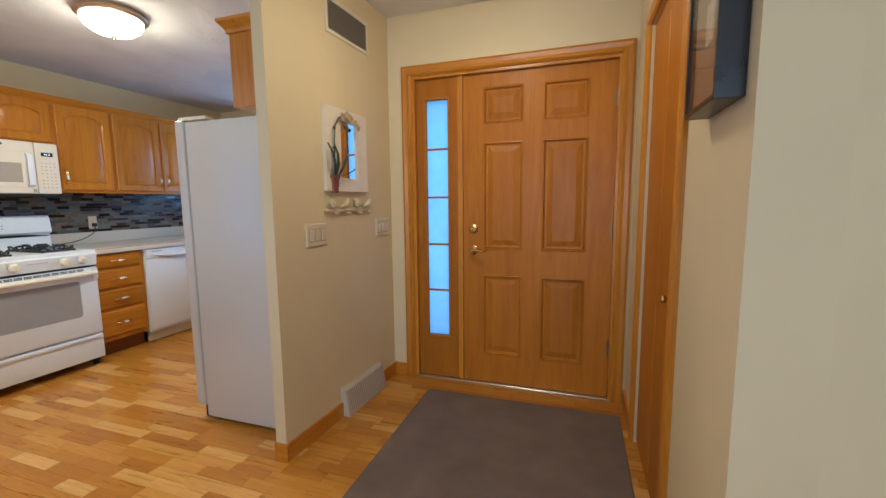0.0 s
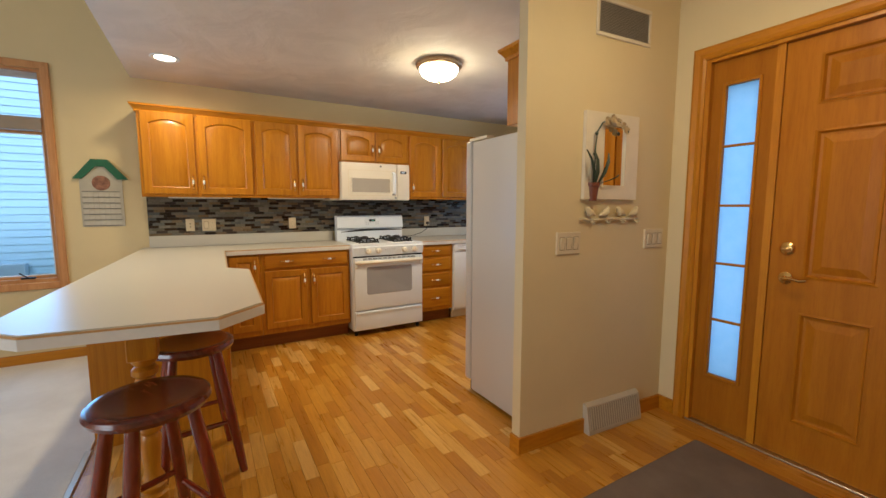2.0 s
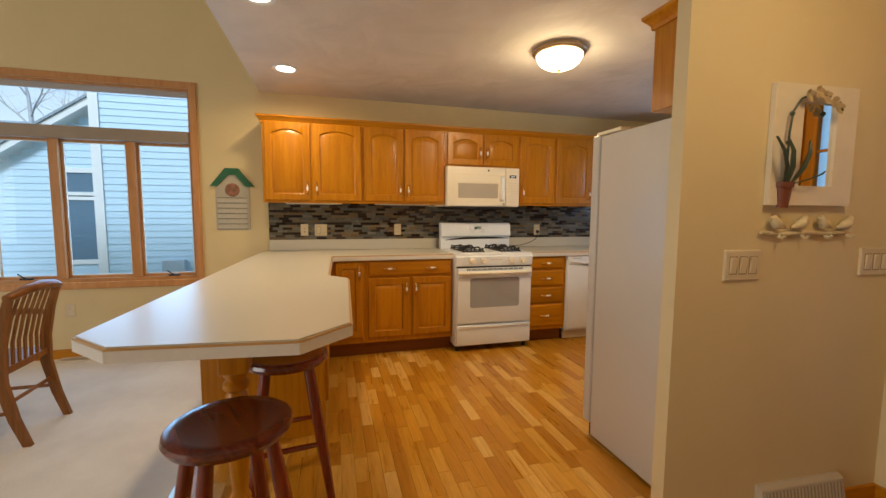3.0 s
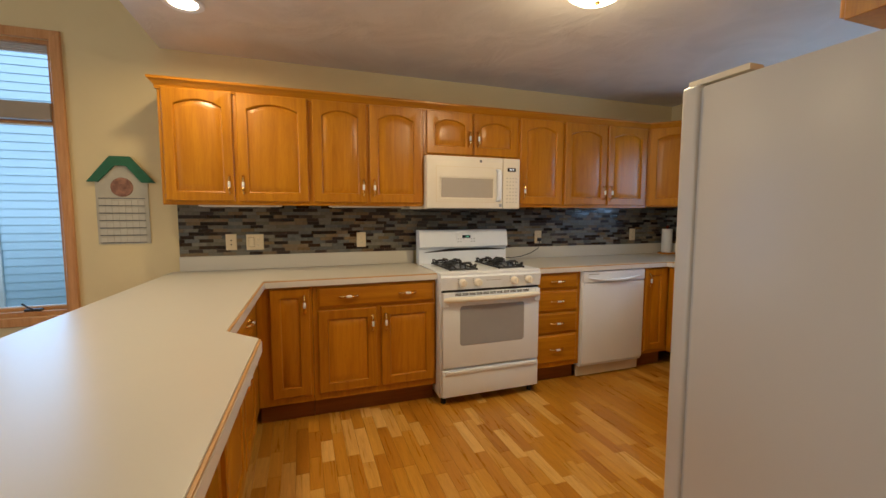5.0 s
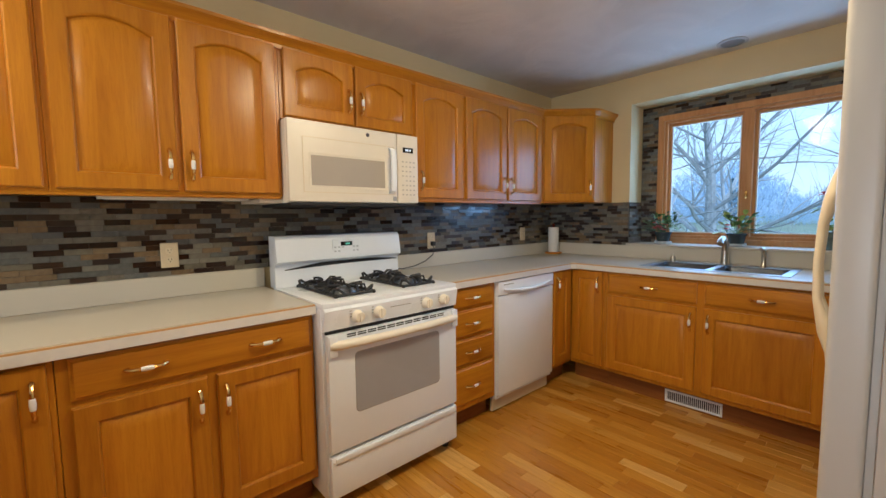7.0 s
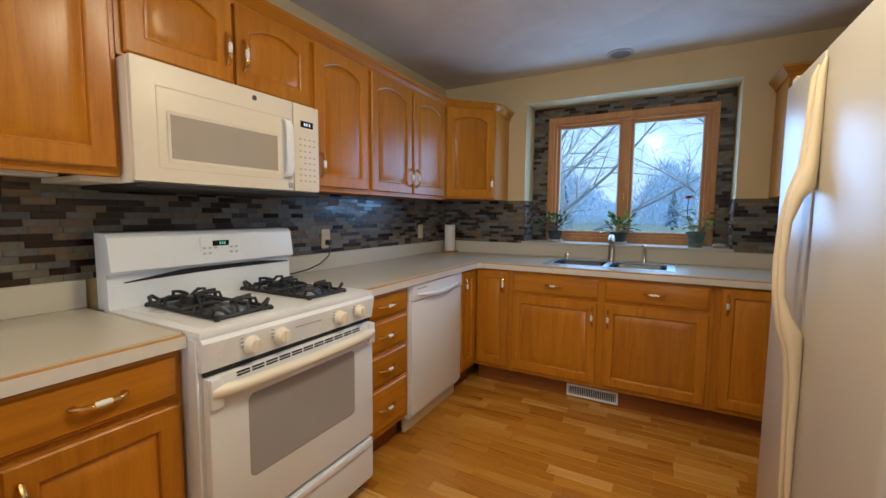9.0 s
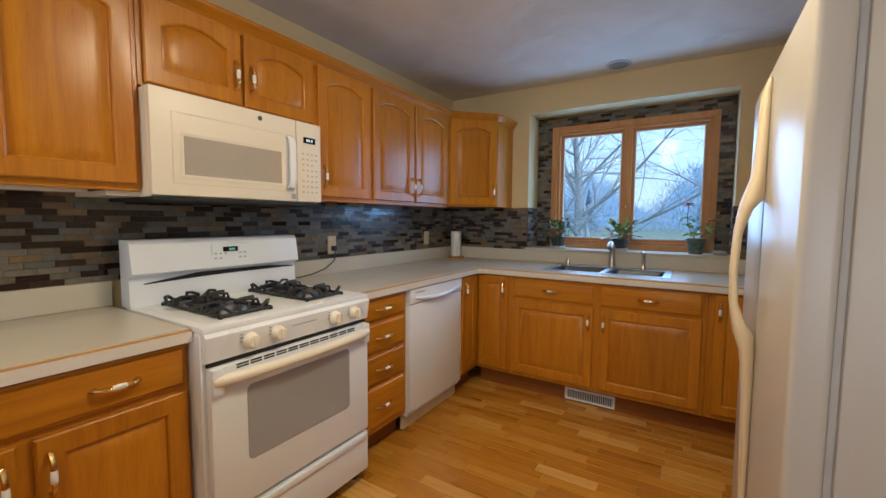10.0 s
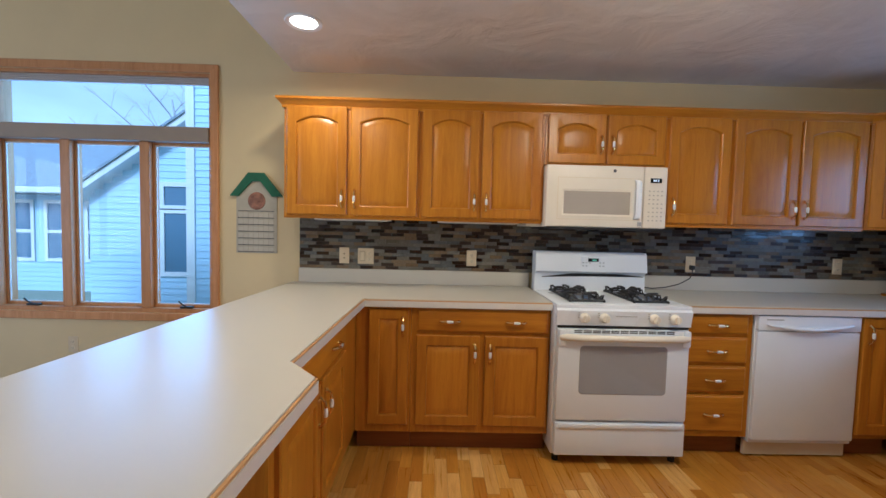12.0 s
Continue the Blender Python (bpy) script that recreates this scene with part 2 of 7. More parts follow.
def obscured_glass():
    """Frosted pane: daylight from behind comes through scattered."""
    m = bpy.data.materials.new("obscured_glass")
    m.use_nodes = True
    nt = m.node_tree
    nt.nodes.clear()
    out = nt.nodes.new("ShaderNodeOutputMaterial")
    tl = nt.nodes.new("ShaderNodeBsdfTranslucent")
    n = noise_node(nt, coords(nt), 14, 4, 0.6)
    nt.links.new(ramp(nt, n, [(0.3, (0.62, 0.82, 0.96)), (0.7, (0.70, 0.87, 1.0))]), tl.inputs["Color"])
    gl = nt.nodes.new("ShaderNodeBsdfGlossy")
    gl.inputs["Roughness"].default_value = 0.25
    mx = nt.nodes.new("ShaderNodeMixShader")
    mx.inputs[0].default_value = 0.05
    nt.links.new(tl.outputs[0], mx.inputs[1])
    nt.links.new(gl.outputs[0], mx.inputs[2])
    nt.links.new(mx.outputs[0], out.inputs[0])
    return m


M_OBSCURE = obscured_glass()


def emitter(name, color, strength, base=(0.8, 0.8, 0.8)):
    m = mat(name, base, 0.4)
    b = m.node_tree.nodes["Principled BSDF"]
    b.inputs["Emission Color"].default_value = (*color, 1)
    b.inputs["Emission Strength"].default_value = strength
    return m


M_LAMPGLASS = emitter("lit_frosted_glass", (1.0, 0.80, 0.48), 12.0)
M_CANLENS = emitter("lit_can_lens", (1.0, 0.85, 0.58), 9.0)


def mosaic(name, island):
    """Glass and slate strips: greys, browns and near-black, by the random of the piece."""
    m = mat(name)
    nt, nodes, links, b = nodes_of(m)
    src = nodes.new("ShaderNodeNewGeometry" if island else "ShaderNodeObjectInfo")
    rnd = src.outputs["Random Per Island" if island else "Random"]
    c = ramp(nt, rnd, [(0.0, (0.018, 0.007, 0.005)), (0.20, (0.034, 0.018, 0.011)), (0.33, (0.140, 0.130, 0.098)),
                       (0.50, (0.170, 0.160, 0.130)), (0.68, (0.115, 0.122, 0.118)), (0.85, (0.185, 0.132, 0.075))], "CONSTANT")
    n = noise_node(nt, coords(nt), 55, 4, 0.6)
    links.new(mix(nt, 0.5, c, ramp(nt, n, [(0.3, (0.55, 0.52, 0.5)), (0.7, (1.2, 1.2, 1.2))]), "MULTIPLY"), b.inputs["Base Color"])
    mul = nodes.new("ShaderNodeMath")
    mul.operation = "MULTIPLY"
    mul.inputs[1].default_value = 7.31
    links.new(rnd, mul.inputs[0])
    fr = nodes.new("ShaderNodeMath")
    fr.operation = "FRACT"
    links.new(mul.outputs[0], fr.inputs[0])
    rough_from(nt, fr.outputs[0], 0.10, 0.45)
    bump(nt, n, 0.15, 0.001)
    return m


def strip_floor(name, island):
    """Oak strips of a three-strip floor: honey, with some paler pieces."""
    m = mat(name)
    nt, nodes, links, b = nodes_of(m)
    src = nodes.new("ShaderNodeNewGeometry" if island else "ShaderNodeObjectInfo")
    rnd = src.outputs["Random Per Island" if island else "Random"]
    c = ramp(nt, rnd, [(0.0, (0.42, 0.172, 0.012)), (0.28, (0.49, 0.218, 0.018)), (0.62, (0.55, 0.262, 0.026)), (0.82, (0.61, 0.325, 0.055)), (1.0, (0.72, 0.44, 0.13))])
    comb = nodes.new("ShaderNodeVectorMath")
    comb.operation = "SCALE"
    comb.inputs[0].default_value = (9.0, 31.0, 17.0)
    links.new(rnd, comb.inputs["Scale"])
    geo = nodes.new("ShaderNodeNewGeometry")
    add = nodes.new("ShaderNodeVectorMath")
    links.new(geo.outputs["Position"], add.inputs[0])
    links.new(comb.outputs[0], add.inputs[1])
    mp = nodes.new("ShaderNodeMapping")
    mp.inputs["Scale"].default_value = (2.2, 34, 34)
    links.new(add.outputs[0], mp.inputs["Vector"])
    n = noise_node(nt, mp.outputs[0], 1.0, 5, 0.65, 0.8)
    mp2 = nodes.new("ShaderNodeMapping")
    mp2.inputs["Scale"].default_value = (14, 330, 330)
    links.new(add.outputs[0], mp2.inputs["Vector"])
    f = noise_node(nt, mp2.outputs[0], 1.0, 3, 0.6)
    c = mix(nt, 0.6, c, ramp(nt, n, [(0.3, (0.72, 0.62, 0.52)), (0.62, (1.12, 1.1, 1.05))]), "MULTIPLY")
    c = mix(nt, 0.35, c, ramp(nt, f, [(0.35, (0.6, 0.5, 0.4)), (0.6, (1, 1, 1))]), "MULTIPLY")
    links.new(c, b.inputs["Base Color"])
    rough_from(nt, n, 0.22, 0.36)
    bump(nt, f, 0.06, 0.0006)
    return m


M_TILE, M_TILE_J = mosaic("mosaic_strip", False), mosaic("mosaic_strip_joined", True)
M_STRIP, M_STRIP_J = strip_floor("oak_strip", False), strip_floor("oak_strip_joined", True)
M_SUBFLOOR = plain("floor_joint", (0.36, 0.16, 0.025), 0.7, 0.1, 20)


def carpet_mat():
    m = mat("cream_carpet", (0.84, 0.80, 0.74), 0.95, spec=0.1)
    nt, _, links, b = nodes_of(m)
    v = coords(nt)
    fine = noise_node(nt, v, 420, 2, 0.7)
    broad = noise_node(nt, v, 3.0, 4, 0.6)
    c = ramp(nt, broad, [(0.3, (0.71, 0.66, 0.60)), (0.7, (0.82, 0.78, 0.72))])
    links.new(mix(nt, 0.6, c, ramp(nt, fine, [(0.3, (0.84, 0.83, 0.82)), (0.6, (1.06, 1.05, 1.04))]), "MULTIPLY"), b.inputs["Base Color"])
    bump(nt, fine, 0.6, 0.006)
    return m


def mat_rug():
    m = mat("brown_rug", (0.10, 0.078, 0.062), 0.95, spec=0.1)
    nt, _, links, b = nodes_of(m)
    v = coords(nt)
    fine = noise_node(nt, v, 520, 2, 0.7)
    broad = noise_node(nt, v, 5.0, 4, 0.6)
    c = ramp(nt, broad, [(0.3, (0.165, 0.125, 0.100)), (0.7, (0.21, 0.160, 0.130))])
    links.new(mix(nt, 0.5, c, ramp(nt, fine, [(0.3, (0.6, 0.6, 0.6)), (0.6, (1.1, 1.1, 1.1))]), "MULTIPLY"), b.inputs["Base Color"])
    bump(nt, fine, 0.5, 0.003)
    return m


M_CARPET, M_RUG = carpet_mat(), mat_rug()


# ---- mesh tools ----
def box(bm, x0, x1, y0, y1, z0, z1, bevel=0.0, seg=1):
    """A box between two corners, with rounded edges if bevel is given."""
    vs = [bm.verts.new((x, y, z)) for x in (x0, x1) for y in (y0, y1) for z in (z0, z1)]
    fs = [bm.faces.new([vs[i] for i in q]) for q in ((0, 1, 3, 2), (4, 6, 7, 5), (0, 4, 5, 1), (2, 3, 7, 6), (0, 2, 6, 4), (1, 5, 7, 3))]
    if bevel:
        edges = list({e for f in fs for e in f.edges})
        bmesh.ops.bevel(bm, geom=edges, offset=bevel, segments=seg, profile=0.6, affect="EDGES")


def cyl(bm, p, q, r0, r1=None, n=16, caps=True):
    """A round bar from p to q."""
    r1 = r0 if r1 is None else r1
    p, q = Vector(p), Vector(q)
    turn = (q - p).to_track_quat("Z", "Y")
    rings = []
    for c, r in ((p, r0), (q, r1)):
        rings.append([bm.verts.new(c + turn @ Vector((r * math.cos(a), r * math.sin(a), 0))) for a in (2 * math.pi * i / n for i in range(n))])
    for i in range(n):
        bm.faces.new((rings[0][i], rings[0][(i + 1) % n], rings[1][(i + 1) % n], rings[1][i]))
    if caps:
        bm.faces.new(rings[0][::-1])
        bm.faces.new(rings[1])


def lathe(bm, prof, c=(0, 0, 0), n=24, axis="z"):
    """A turned shape from (radius, height) pairs."""
    rings = []
    for r, h in prof:
        ring = []
        for i in range(n):
            a = 2 * math.pi * i / n
            x, y = max(r, 1e-4) * math.cos(a), max(r, 1e-4) * math.sin(a)
            v = {"z": (x, y, h), "x": (h, x, y), "y": (y, h, x)}[axis]
            ring.append(bm.verts.new(Vector(c) + Vector(v)))
        rings.append(ring)
    for a, b in zip(rings, rings[1:]):
        for i in range(n):
            bm.faces.new((a[i], a[(i + 1) % n], b[(i + 1) % n], b[i]))
    bm.faces.new(rings[0][::-1])
    bm.faces.new(rings[-1])


def tube(bm, pts, r, n=8):
    """A bent bar along points; r is one radius or one for each point."""
    pts = [Vector(p) for p in pts]
    rs = r if isinstance(r, (list, tuple)) else [r] * len(pts)
    rings = []
    for i, p in enumerate(pts):
        d = (pts[min(i + 1, len(pts) - 1)] - pts[max(i - 1, 0)]).normalized()
        t = d.to_track_quat("Z", "Y")
        rings.append([bm.verts.new(p + t @ Vector((rs[i] * math.cos(2 * math.pi * k / n), rs[i] * math.sin(2 * math.pi * k / n), 0))) for k in range(n)])
    for a, b in zip(rings, rings[1:]):
        off = min(range(n), key=lambda o: sum((a[k].co - b[(k + o) % n].co).length for k in range(n)))
        for k in range(n):
            bm.faces.new((a[k], a[(k + 1) % n], b[(k + 1 + off) % n], b[(k + off) % n]))
    bm.faces.new(rings[0][::-1])
    bm.faces.new(rings[-1])


def prism(bm, pts, z0, z1):
    """An upright slab over a polygon of (x, y)."""
    lo = [bm.verts.new((x, y, z0)) for x, y in pts]
    hi = [bm.verts.new((x, y, z1)) for x, y in pts]
    bm.faces.new(lo[::-1])
    bm.faces.new(hi)
    for i in range(len(pts)):
        j = (i + 1) % len(pts)
        bm.faces.new((lo[i], lo[j], hi[j], hi[i]))


def loops(bm, rings, cap_first=True, cap_last=True):
    """Bridges loops of equally many points."""
    vs = [[bm.verts.new(p) for p in ring] for ring in rings]
    n = len(vs[0])
    for a, b in zip(vs, vs[1:]):
        for i in range(n):
            bm.faces.new((a[i], a[(i + 1) % n], b[(i + 1) % n], b[i]))
    if cap_first:
        bm.faces.new(vs[0][::-1])
    if cap_last:
        bm.faces.new(vs[-1])


def mesh_of(name, bm, material, smooth=None):
    bmesh.ops.recalc_face_normals(bm, faces=bm.faces)
    me = bpy.data.meshes.new(name)
    if smooth:
        lim = radians(smooth)
        for f in bm.faces:
            f.smooth = True
        for e in bm.edges:
            if len(e.link_faces) == 2 and e.calc_face_angle(0) > lim:
                e.smooth = False
    bm.to_mesh(me)
    bm.free()
    me.materials.append(material)
    return me


def part(name, bm, material, parent=None, label="", smooth=40):
    """Links a bmesh as one mesh object under a thing or a part."""
    ob = new(name, mesh_of(name, bm, material, smooth))
    ob.parent = parent
    return tagged(ob, label)


def thing(name, m, label, category, group=""):
    ob = new(name)
    ob.empty_display_size = 0.1
    ob.matrix_world = m
    return tagged(ob, label, category, group)


def single(name, bm, material, m, label, category, group="", smooth=40, kind=""):
    ob = new(name, mesh_of(name, bm, material, smooth))
    ob.matrix_world = m
    return tagged(ob, label, category, group, kind)


def setting(name, boxes, material, label="", parent=None):
    bm = bmesh.new()
    for b in boxes:
        box(bm, *b)
    ob = new(name, mesh_of(name, bm, material))
    ob.parent = parent
    if parent is None:
        tagged(ob, label, "", "", "structure")
    return ob


ID = Matrix.Identity(4)

# ---- setting: walls, ceilings, floor ----
WX, SY, NY = -4.48, 4.21, 4.45          # stove wall, sink wall, back of the window niche
HX, DY, CX, HE = -1.50, 2.77, 0.09, 1.665          # hall wall, entry wall, closet wall
NX0, NX1, NZ0, NZ1 = -3.72, -2.265, 1.015, 2.168   # niche
KX0, KX1, KZ0, KZ1 = -3.545, -2.405, 1.075, 2.035    # kitchen window opening
DW0, DW1, DZ0, DZ1 = -2.30, -0.76, 0.665, 2.355    # dining window opening
TOP = 3.7
LW0, LW1 = -2.0, 2.4                    # living room window behind the walk
setting("wall_west", [(WX - 0.16, WX, -6, DW0, 0, TOP), (WX - 0.16, WX, DW0, DW1, 0, DZ0), (WX - 0.16, WX, DW0, DW1, DZ1, TOP), (WX - 0.16, WX, DW1, NY + 0.12, 0, TOP)], M_WALL, "beige painted kitchen and dining wall")
setting("wall_north", [(WX, NX0, SY, NY, 0, TOP), (NX1, -1.62, SY, NY, 0, TOP), (NX0, NX1, SY, NY, 0, NZ0), (NX0, NX1, SY, NY, NZ1, TOP)], M_WALL, "beige painted wall with a boxed-out window niche")
setting("wall_niche", [(WX, KX0, NY, NY + 0.12, 0, TOP), (KX1, -1.62, NY, NY + 0.12, 0, TOP), (KX0, KX1, NY, NY + 0.12, 0, KZ0), (KX0, KX1, NY, NY + 0.12, KZ1, TOP)], M_WALL, "back wall of the window niche")
HS = 0.058                              # the hall wall is a little out of square


def hall(y, z, out=0.0):
    """A pose on the hall wall's entry side, facing the entry."""
    return pose(-1.535 + HS * (y - 1.735) + out, y, z, 0, 0, 90 - math.degrees(math.atan(HS)))


def hall_x(y):
    return -1.535 + HS * (y - 1.735)
EX0, EX1, EZ = -1.305, 0.005, 2.09
setting("wall_entry", [(HX - 0.03, EX0, DY, DY + 0.16, 0, TOP), (EX1, CX + 0.15, DY, DY + 0.16, 0, TOP), (EX0, EX1, DY, DY + 0.16, EZ, TOP)], M_WALL, "beige painted entry wall around the front door")
CL0, CL1, CLZ = 1.62, 2.34, 2.06
setting("wall_closet", [(CX, CX + 0.15, 1.06, CL0, 0, TOP), (CX, CX + 0.15, CL1, DY, 0, TOP), (CX, CX + 0.15, CL0, CL1, CLZ, TOP)], M_WALL, "beige painted closet wall")
setting("wall_closet_end", [(CX + 0.15, 4.0, 1.06, 1.21, 0, TOP)], M_WALL, "beige painted wall beside the entry")
setting("wall_closet_back", [(0.75, 0.85, 1.21, DY + 0.16, 0, TOP)], M_WALL, "closet back wall")
setting("wall_east", [(4.0, 4.15, -6, 1.21, 0, TOP)], M_WALL, "plain beige wall closing the living room")
setting("wall_south", [(WX - 0.16, LW0, -6.15, -6, 0, TOP), (LW1, 4.15, -6.15, -6, 0, TOP), (LW0, LW1, -6.15, -6, 0, 0.5), (LW0, LW1, -6.15, -6, 2.6, TOP)], M_WALL, "plain beige wall closing the living room")
CE_Y = -0.19
setting("ceiling", [(WX, 4.0, CE_Y, 1.5995, CEIL, CEIL + 0.5), (WX, -1.62, 1.60, SY, CEIL, CEIL + 0.5), (-1.62, 0.75, 1.60, DY, HALL_CEIL, HALL_CEIL + 0.5)], M_CEIL, "white lightly textured flat ceiling")
setting("wall_ceiling_step", [(WX, 4.0, CE_Y, CE_Y + 0.15, CEIL + 0.5, TOP)], M_WALL, "wall above the edge of the kitchen ceiling")
setting("ceiling_dining", [(WX - 0.16, 4.15, -6.15, CE_Y + 0.15, TOP, TOP + 0.1)], M_CEIL, "high white ceiling over the dining room")
CARPET_Y = -0.28
floor = setting("floor", [(WX - 0.16, 4.15, CARPET_Y, NY + 0.12, -0.12, -0.006)], M_SUBFLOOR, "honey oak strip flooring")
setting("carpet", [(WX, 4.0, -6, CARPET_Y, -0.1, 0.006)], M_CARPET, "cream cut-pile carpet in the dining room")

# baseboards and door trim
BB = 0.085
setting("baseboard", [(-1.60, -1.525, HE - 0.014, HE, 0, BB), (HX + 0.04, EX0 - 0.07, DY - 0.014, DY, 0, BB),
                      (CX - 0.014, CX, CL1 + 0.07, DY, 0, BB), (CX - 0.014, CX, 1.06, CL0 - 0.07, 0, BB), (CX - 0.014, 4.0, 1.046, 1.06, 0, BB),
                      (WX, WX + 0.014, -6, -0.25, 0, BB)], M_OAKY, "oak baseboard")
bm = bmesh.new()
prism(bm, [(-1.60, HE), (hall_x(HE), HE), (hall_x(DY), DY), (hall_x(DY), NY + 0.12), (-1.62, NY + 0.12), (-1.62, 1.82), (-1.60, 1.82)], 0, TOP)
single("wall_hall", bm, M_WALL, ID, "beige painted wall between entry and kitchen", "", smooth=None, kind="structure")
bm = bmesh.new()
prism(bm, [(hall_x(HE), HE), (hall_x(HE) + 0.014, HE), (hall_x(DY) + 0.014, DY), (hall_x(DY), DY)], 0, BB)
single("baseboard_hall", bm, M_OAKY, ID, "oak baseboard along the hall wall", "", smooth=None, kind="structure")


def casing(name, m, w, h, cw, label, sill=False, depth=0.02, tone=None):
    """Moulded oak trim round an opening of w by h, in the local x-z plane, standing out towards -y."""
    th = thing(name, m, label, "", "")
    th["kind"] = "structure"
    prof = ((0, 0), (0, -depth * 0.55), (0.012, -depth), (cw * 0.45, -depth * 0.8), (cw * 0.8, -depth), (cw, -depth * 0.7), (cw, 0))
    if tone:
        prof = ((0, 0), (0, -depth * 0.8), (0.004, -depth), (cw - 0.004, -depth), (cw, -depth * 0.8), (cw, 0))

    def strip(pts_in, pts_out, axis_mat, nm):
        bm = bmesh.new()
        rings = []
        for end in (0, 1):
            ring = []
            for u, d in prof:
                k = u / cw
                a, b = Vector(pts_in[end]), Vector(pts_out[end])
                p = a.lerp(b, k)
                ring.append((p.x, d, p.z))
            rings.append(ring)
        loops(bm, rings)
        part(nm, bm, axis_mat, th, smooth=None)

    lo = -cw if sill else 0
    strip([(0, 0, 0), (0, 0, h)], [(-cw, 0, lo), (-cw, 0, h + cw)], tone or M_OAK, "jamb_trim")
    strip([(w, 0, 0), (w, 0, h)], [(w + cw, 0, lo), (w + cw, 0, h + cw)], tone or M_OAK, "jamb_trim")
    strip([(0, 0, h), (w, 0, h)], [(-cw, 0, h + cw), (w + cw, 0, h + cw)], tone or M_OAKX, "head_trim")
    if sill:
        strip([(0, 0, 0), (w, 0, 0)], [(-cw, 0, -cw), (w + cw, 0, -cw)], tone or M_OAKX, "sill_trim")
    return th


# ---- cabinets ----
def pull(parent, x, z, upright, y=-0.019):
    """A brass pull with a porcelain grip."""
    def p(u, d):
        return (x, y - d, z + u) if upright else (x + u, y - d, z)
    bm = bmesh.new()
    us = (-0.062, -0.055, -0.048, -0.040, -0.022, 0.0)
    ds = (0.001, 0.006, 0.013, 0.022, 0.026, 0.026)
    rs = (0.003, 0.0075, 0.0062, 0.0058, 0.0068, 0.004)
    tube(bm, [p(u, d) for u, d in zip(us, ds)] + [p(-u, d) for u, d in zip(us[-2::-1], ds[-2::-1])], list(rs) + list(rs[-2::-1]), 8)
    for s in (-1, 1):
        tube(bm, [p(s * 0.050, -0.001), p(s * 0.050, 0.009)], [0.008, 0.005], 8)
    part("handle", bm, M_BRASS, parent, "polished brass pull")
    bm = bmesh.new()
    tube(bm, [p(u, 0.026) for u in (-0.019, -0.015, 0, 0.015, 0.019)], [0.0055, 0.0075, 0.0085, 0.0075, 0.0055], 10)
    part("grip", bm, M_PORCELAIN, parent, "white porcelain grip")


def leaf_rings(w, h, fw, rise, insets, x0, z0):
    """Loops of an inner field with an arched head, one for each (inset, y)."""
    rings = []
    n = 10
    for d, y in insets:
        l, r = fw + d, w - fw - d
        ring = [(x0 + l, y, z0 + fw + d), (x0 + r, y, z0 + fw + d)]
        for i in range(n + 1):
            u = 1 - i / n
            arch = rise * (1 - (2 * u - 1) ** 2)
            ring.append((x0 + l + (r - l) * u, y, z0 + h - fw - rise - d + arch))
        rings.append(ring)
    return rings


def cab_door(parent, x0, x1, z0, z1, rise=0.0, pull_at=None, material=None, fw=0.055):
    """A framed door with a raised panel; the frame and the panel are meshes of their own."""
    w, h = x1 - x0, z1 - z0
    T = 0.019
    n = 10

    def outer(d, y):
        ring = [(x0 + d, y, z0 + d), (x1 - d, y, z0 + d)]
        for i in range(n + 1):
            ring.append((x1 - d - (w - 2 * d) * i / n, y, z1 - d))
        return ring
    inner = leaf_rings(w, h, fw, rise, ((0, -T), (0.005, -T + 0.003), (0.008, -T + 0.012)), x0, z0)
    bm = bmesh.new()
    loops(bm, [outer(0, 0), outer(0, -T + 0.005), outer(0.005, -T)] + inner, True, False)
    door = part("door", bm, material or M_OAK, parent, smooth=25)
    bm = bmesh.new()
    loops(bm, leaf_rings(w, h, fw, rise, ((0.006, -0.003), (0.006, -T + 0.0125), (0.012, -T + 0.0120), (0.020, -T + 0.0080), (0.034, -T + 0.0035), (0.048, -T + 0.0015), (0.052, -T + 0.0012)), x0, z0), True, True)
    part("panel", bm, material or M_OAK, door, smooth=25)
    if pull_at:
        pull(door, pull_at[0], pull_at[1], True)
    return door


def cab_drawer(parent, x0, x1, z0, z1, pulls):
    bm = bmesh.new()
    rings = []
    for d, y in ((0, 0), (0, -0.010), (0.006, -0.012), (0.012, -0.018), (0.016, -0.019)):
        rings.append([(x0 + d, y, z0 + d), (x1 - d, y, z0 + d), (x1 - d, y, z1 - d), (x0 + d, y, z1 - d)])
    loops(bm, rings)
    dr = part("drawer", bm, M_OAKX, parent, smooth=25)
    for px in pulls:
        pull(dr, px, (z0 + z1) / 2, False)
    return dr


def cab_body(th, w, z0, z1, depth, toe=False):
    bm = bmesh.new()
    box(bm, 0, w, 0, depth, z0, z1, 0.0015)
    part("body", bm, M_OAK, th, smooth=None)
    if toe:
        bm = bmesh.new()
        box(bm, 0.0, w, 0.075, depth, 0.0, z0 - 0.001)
        part("toe_kick", bm, M_TOE, th, "recessed toe board in darker reddish oak", None)


UF, LF = WX + 0.316, -3.885             # faces of wall and base cabinets
UZ0, UZ1 = 1.375, 2.092
G = 0.006


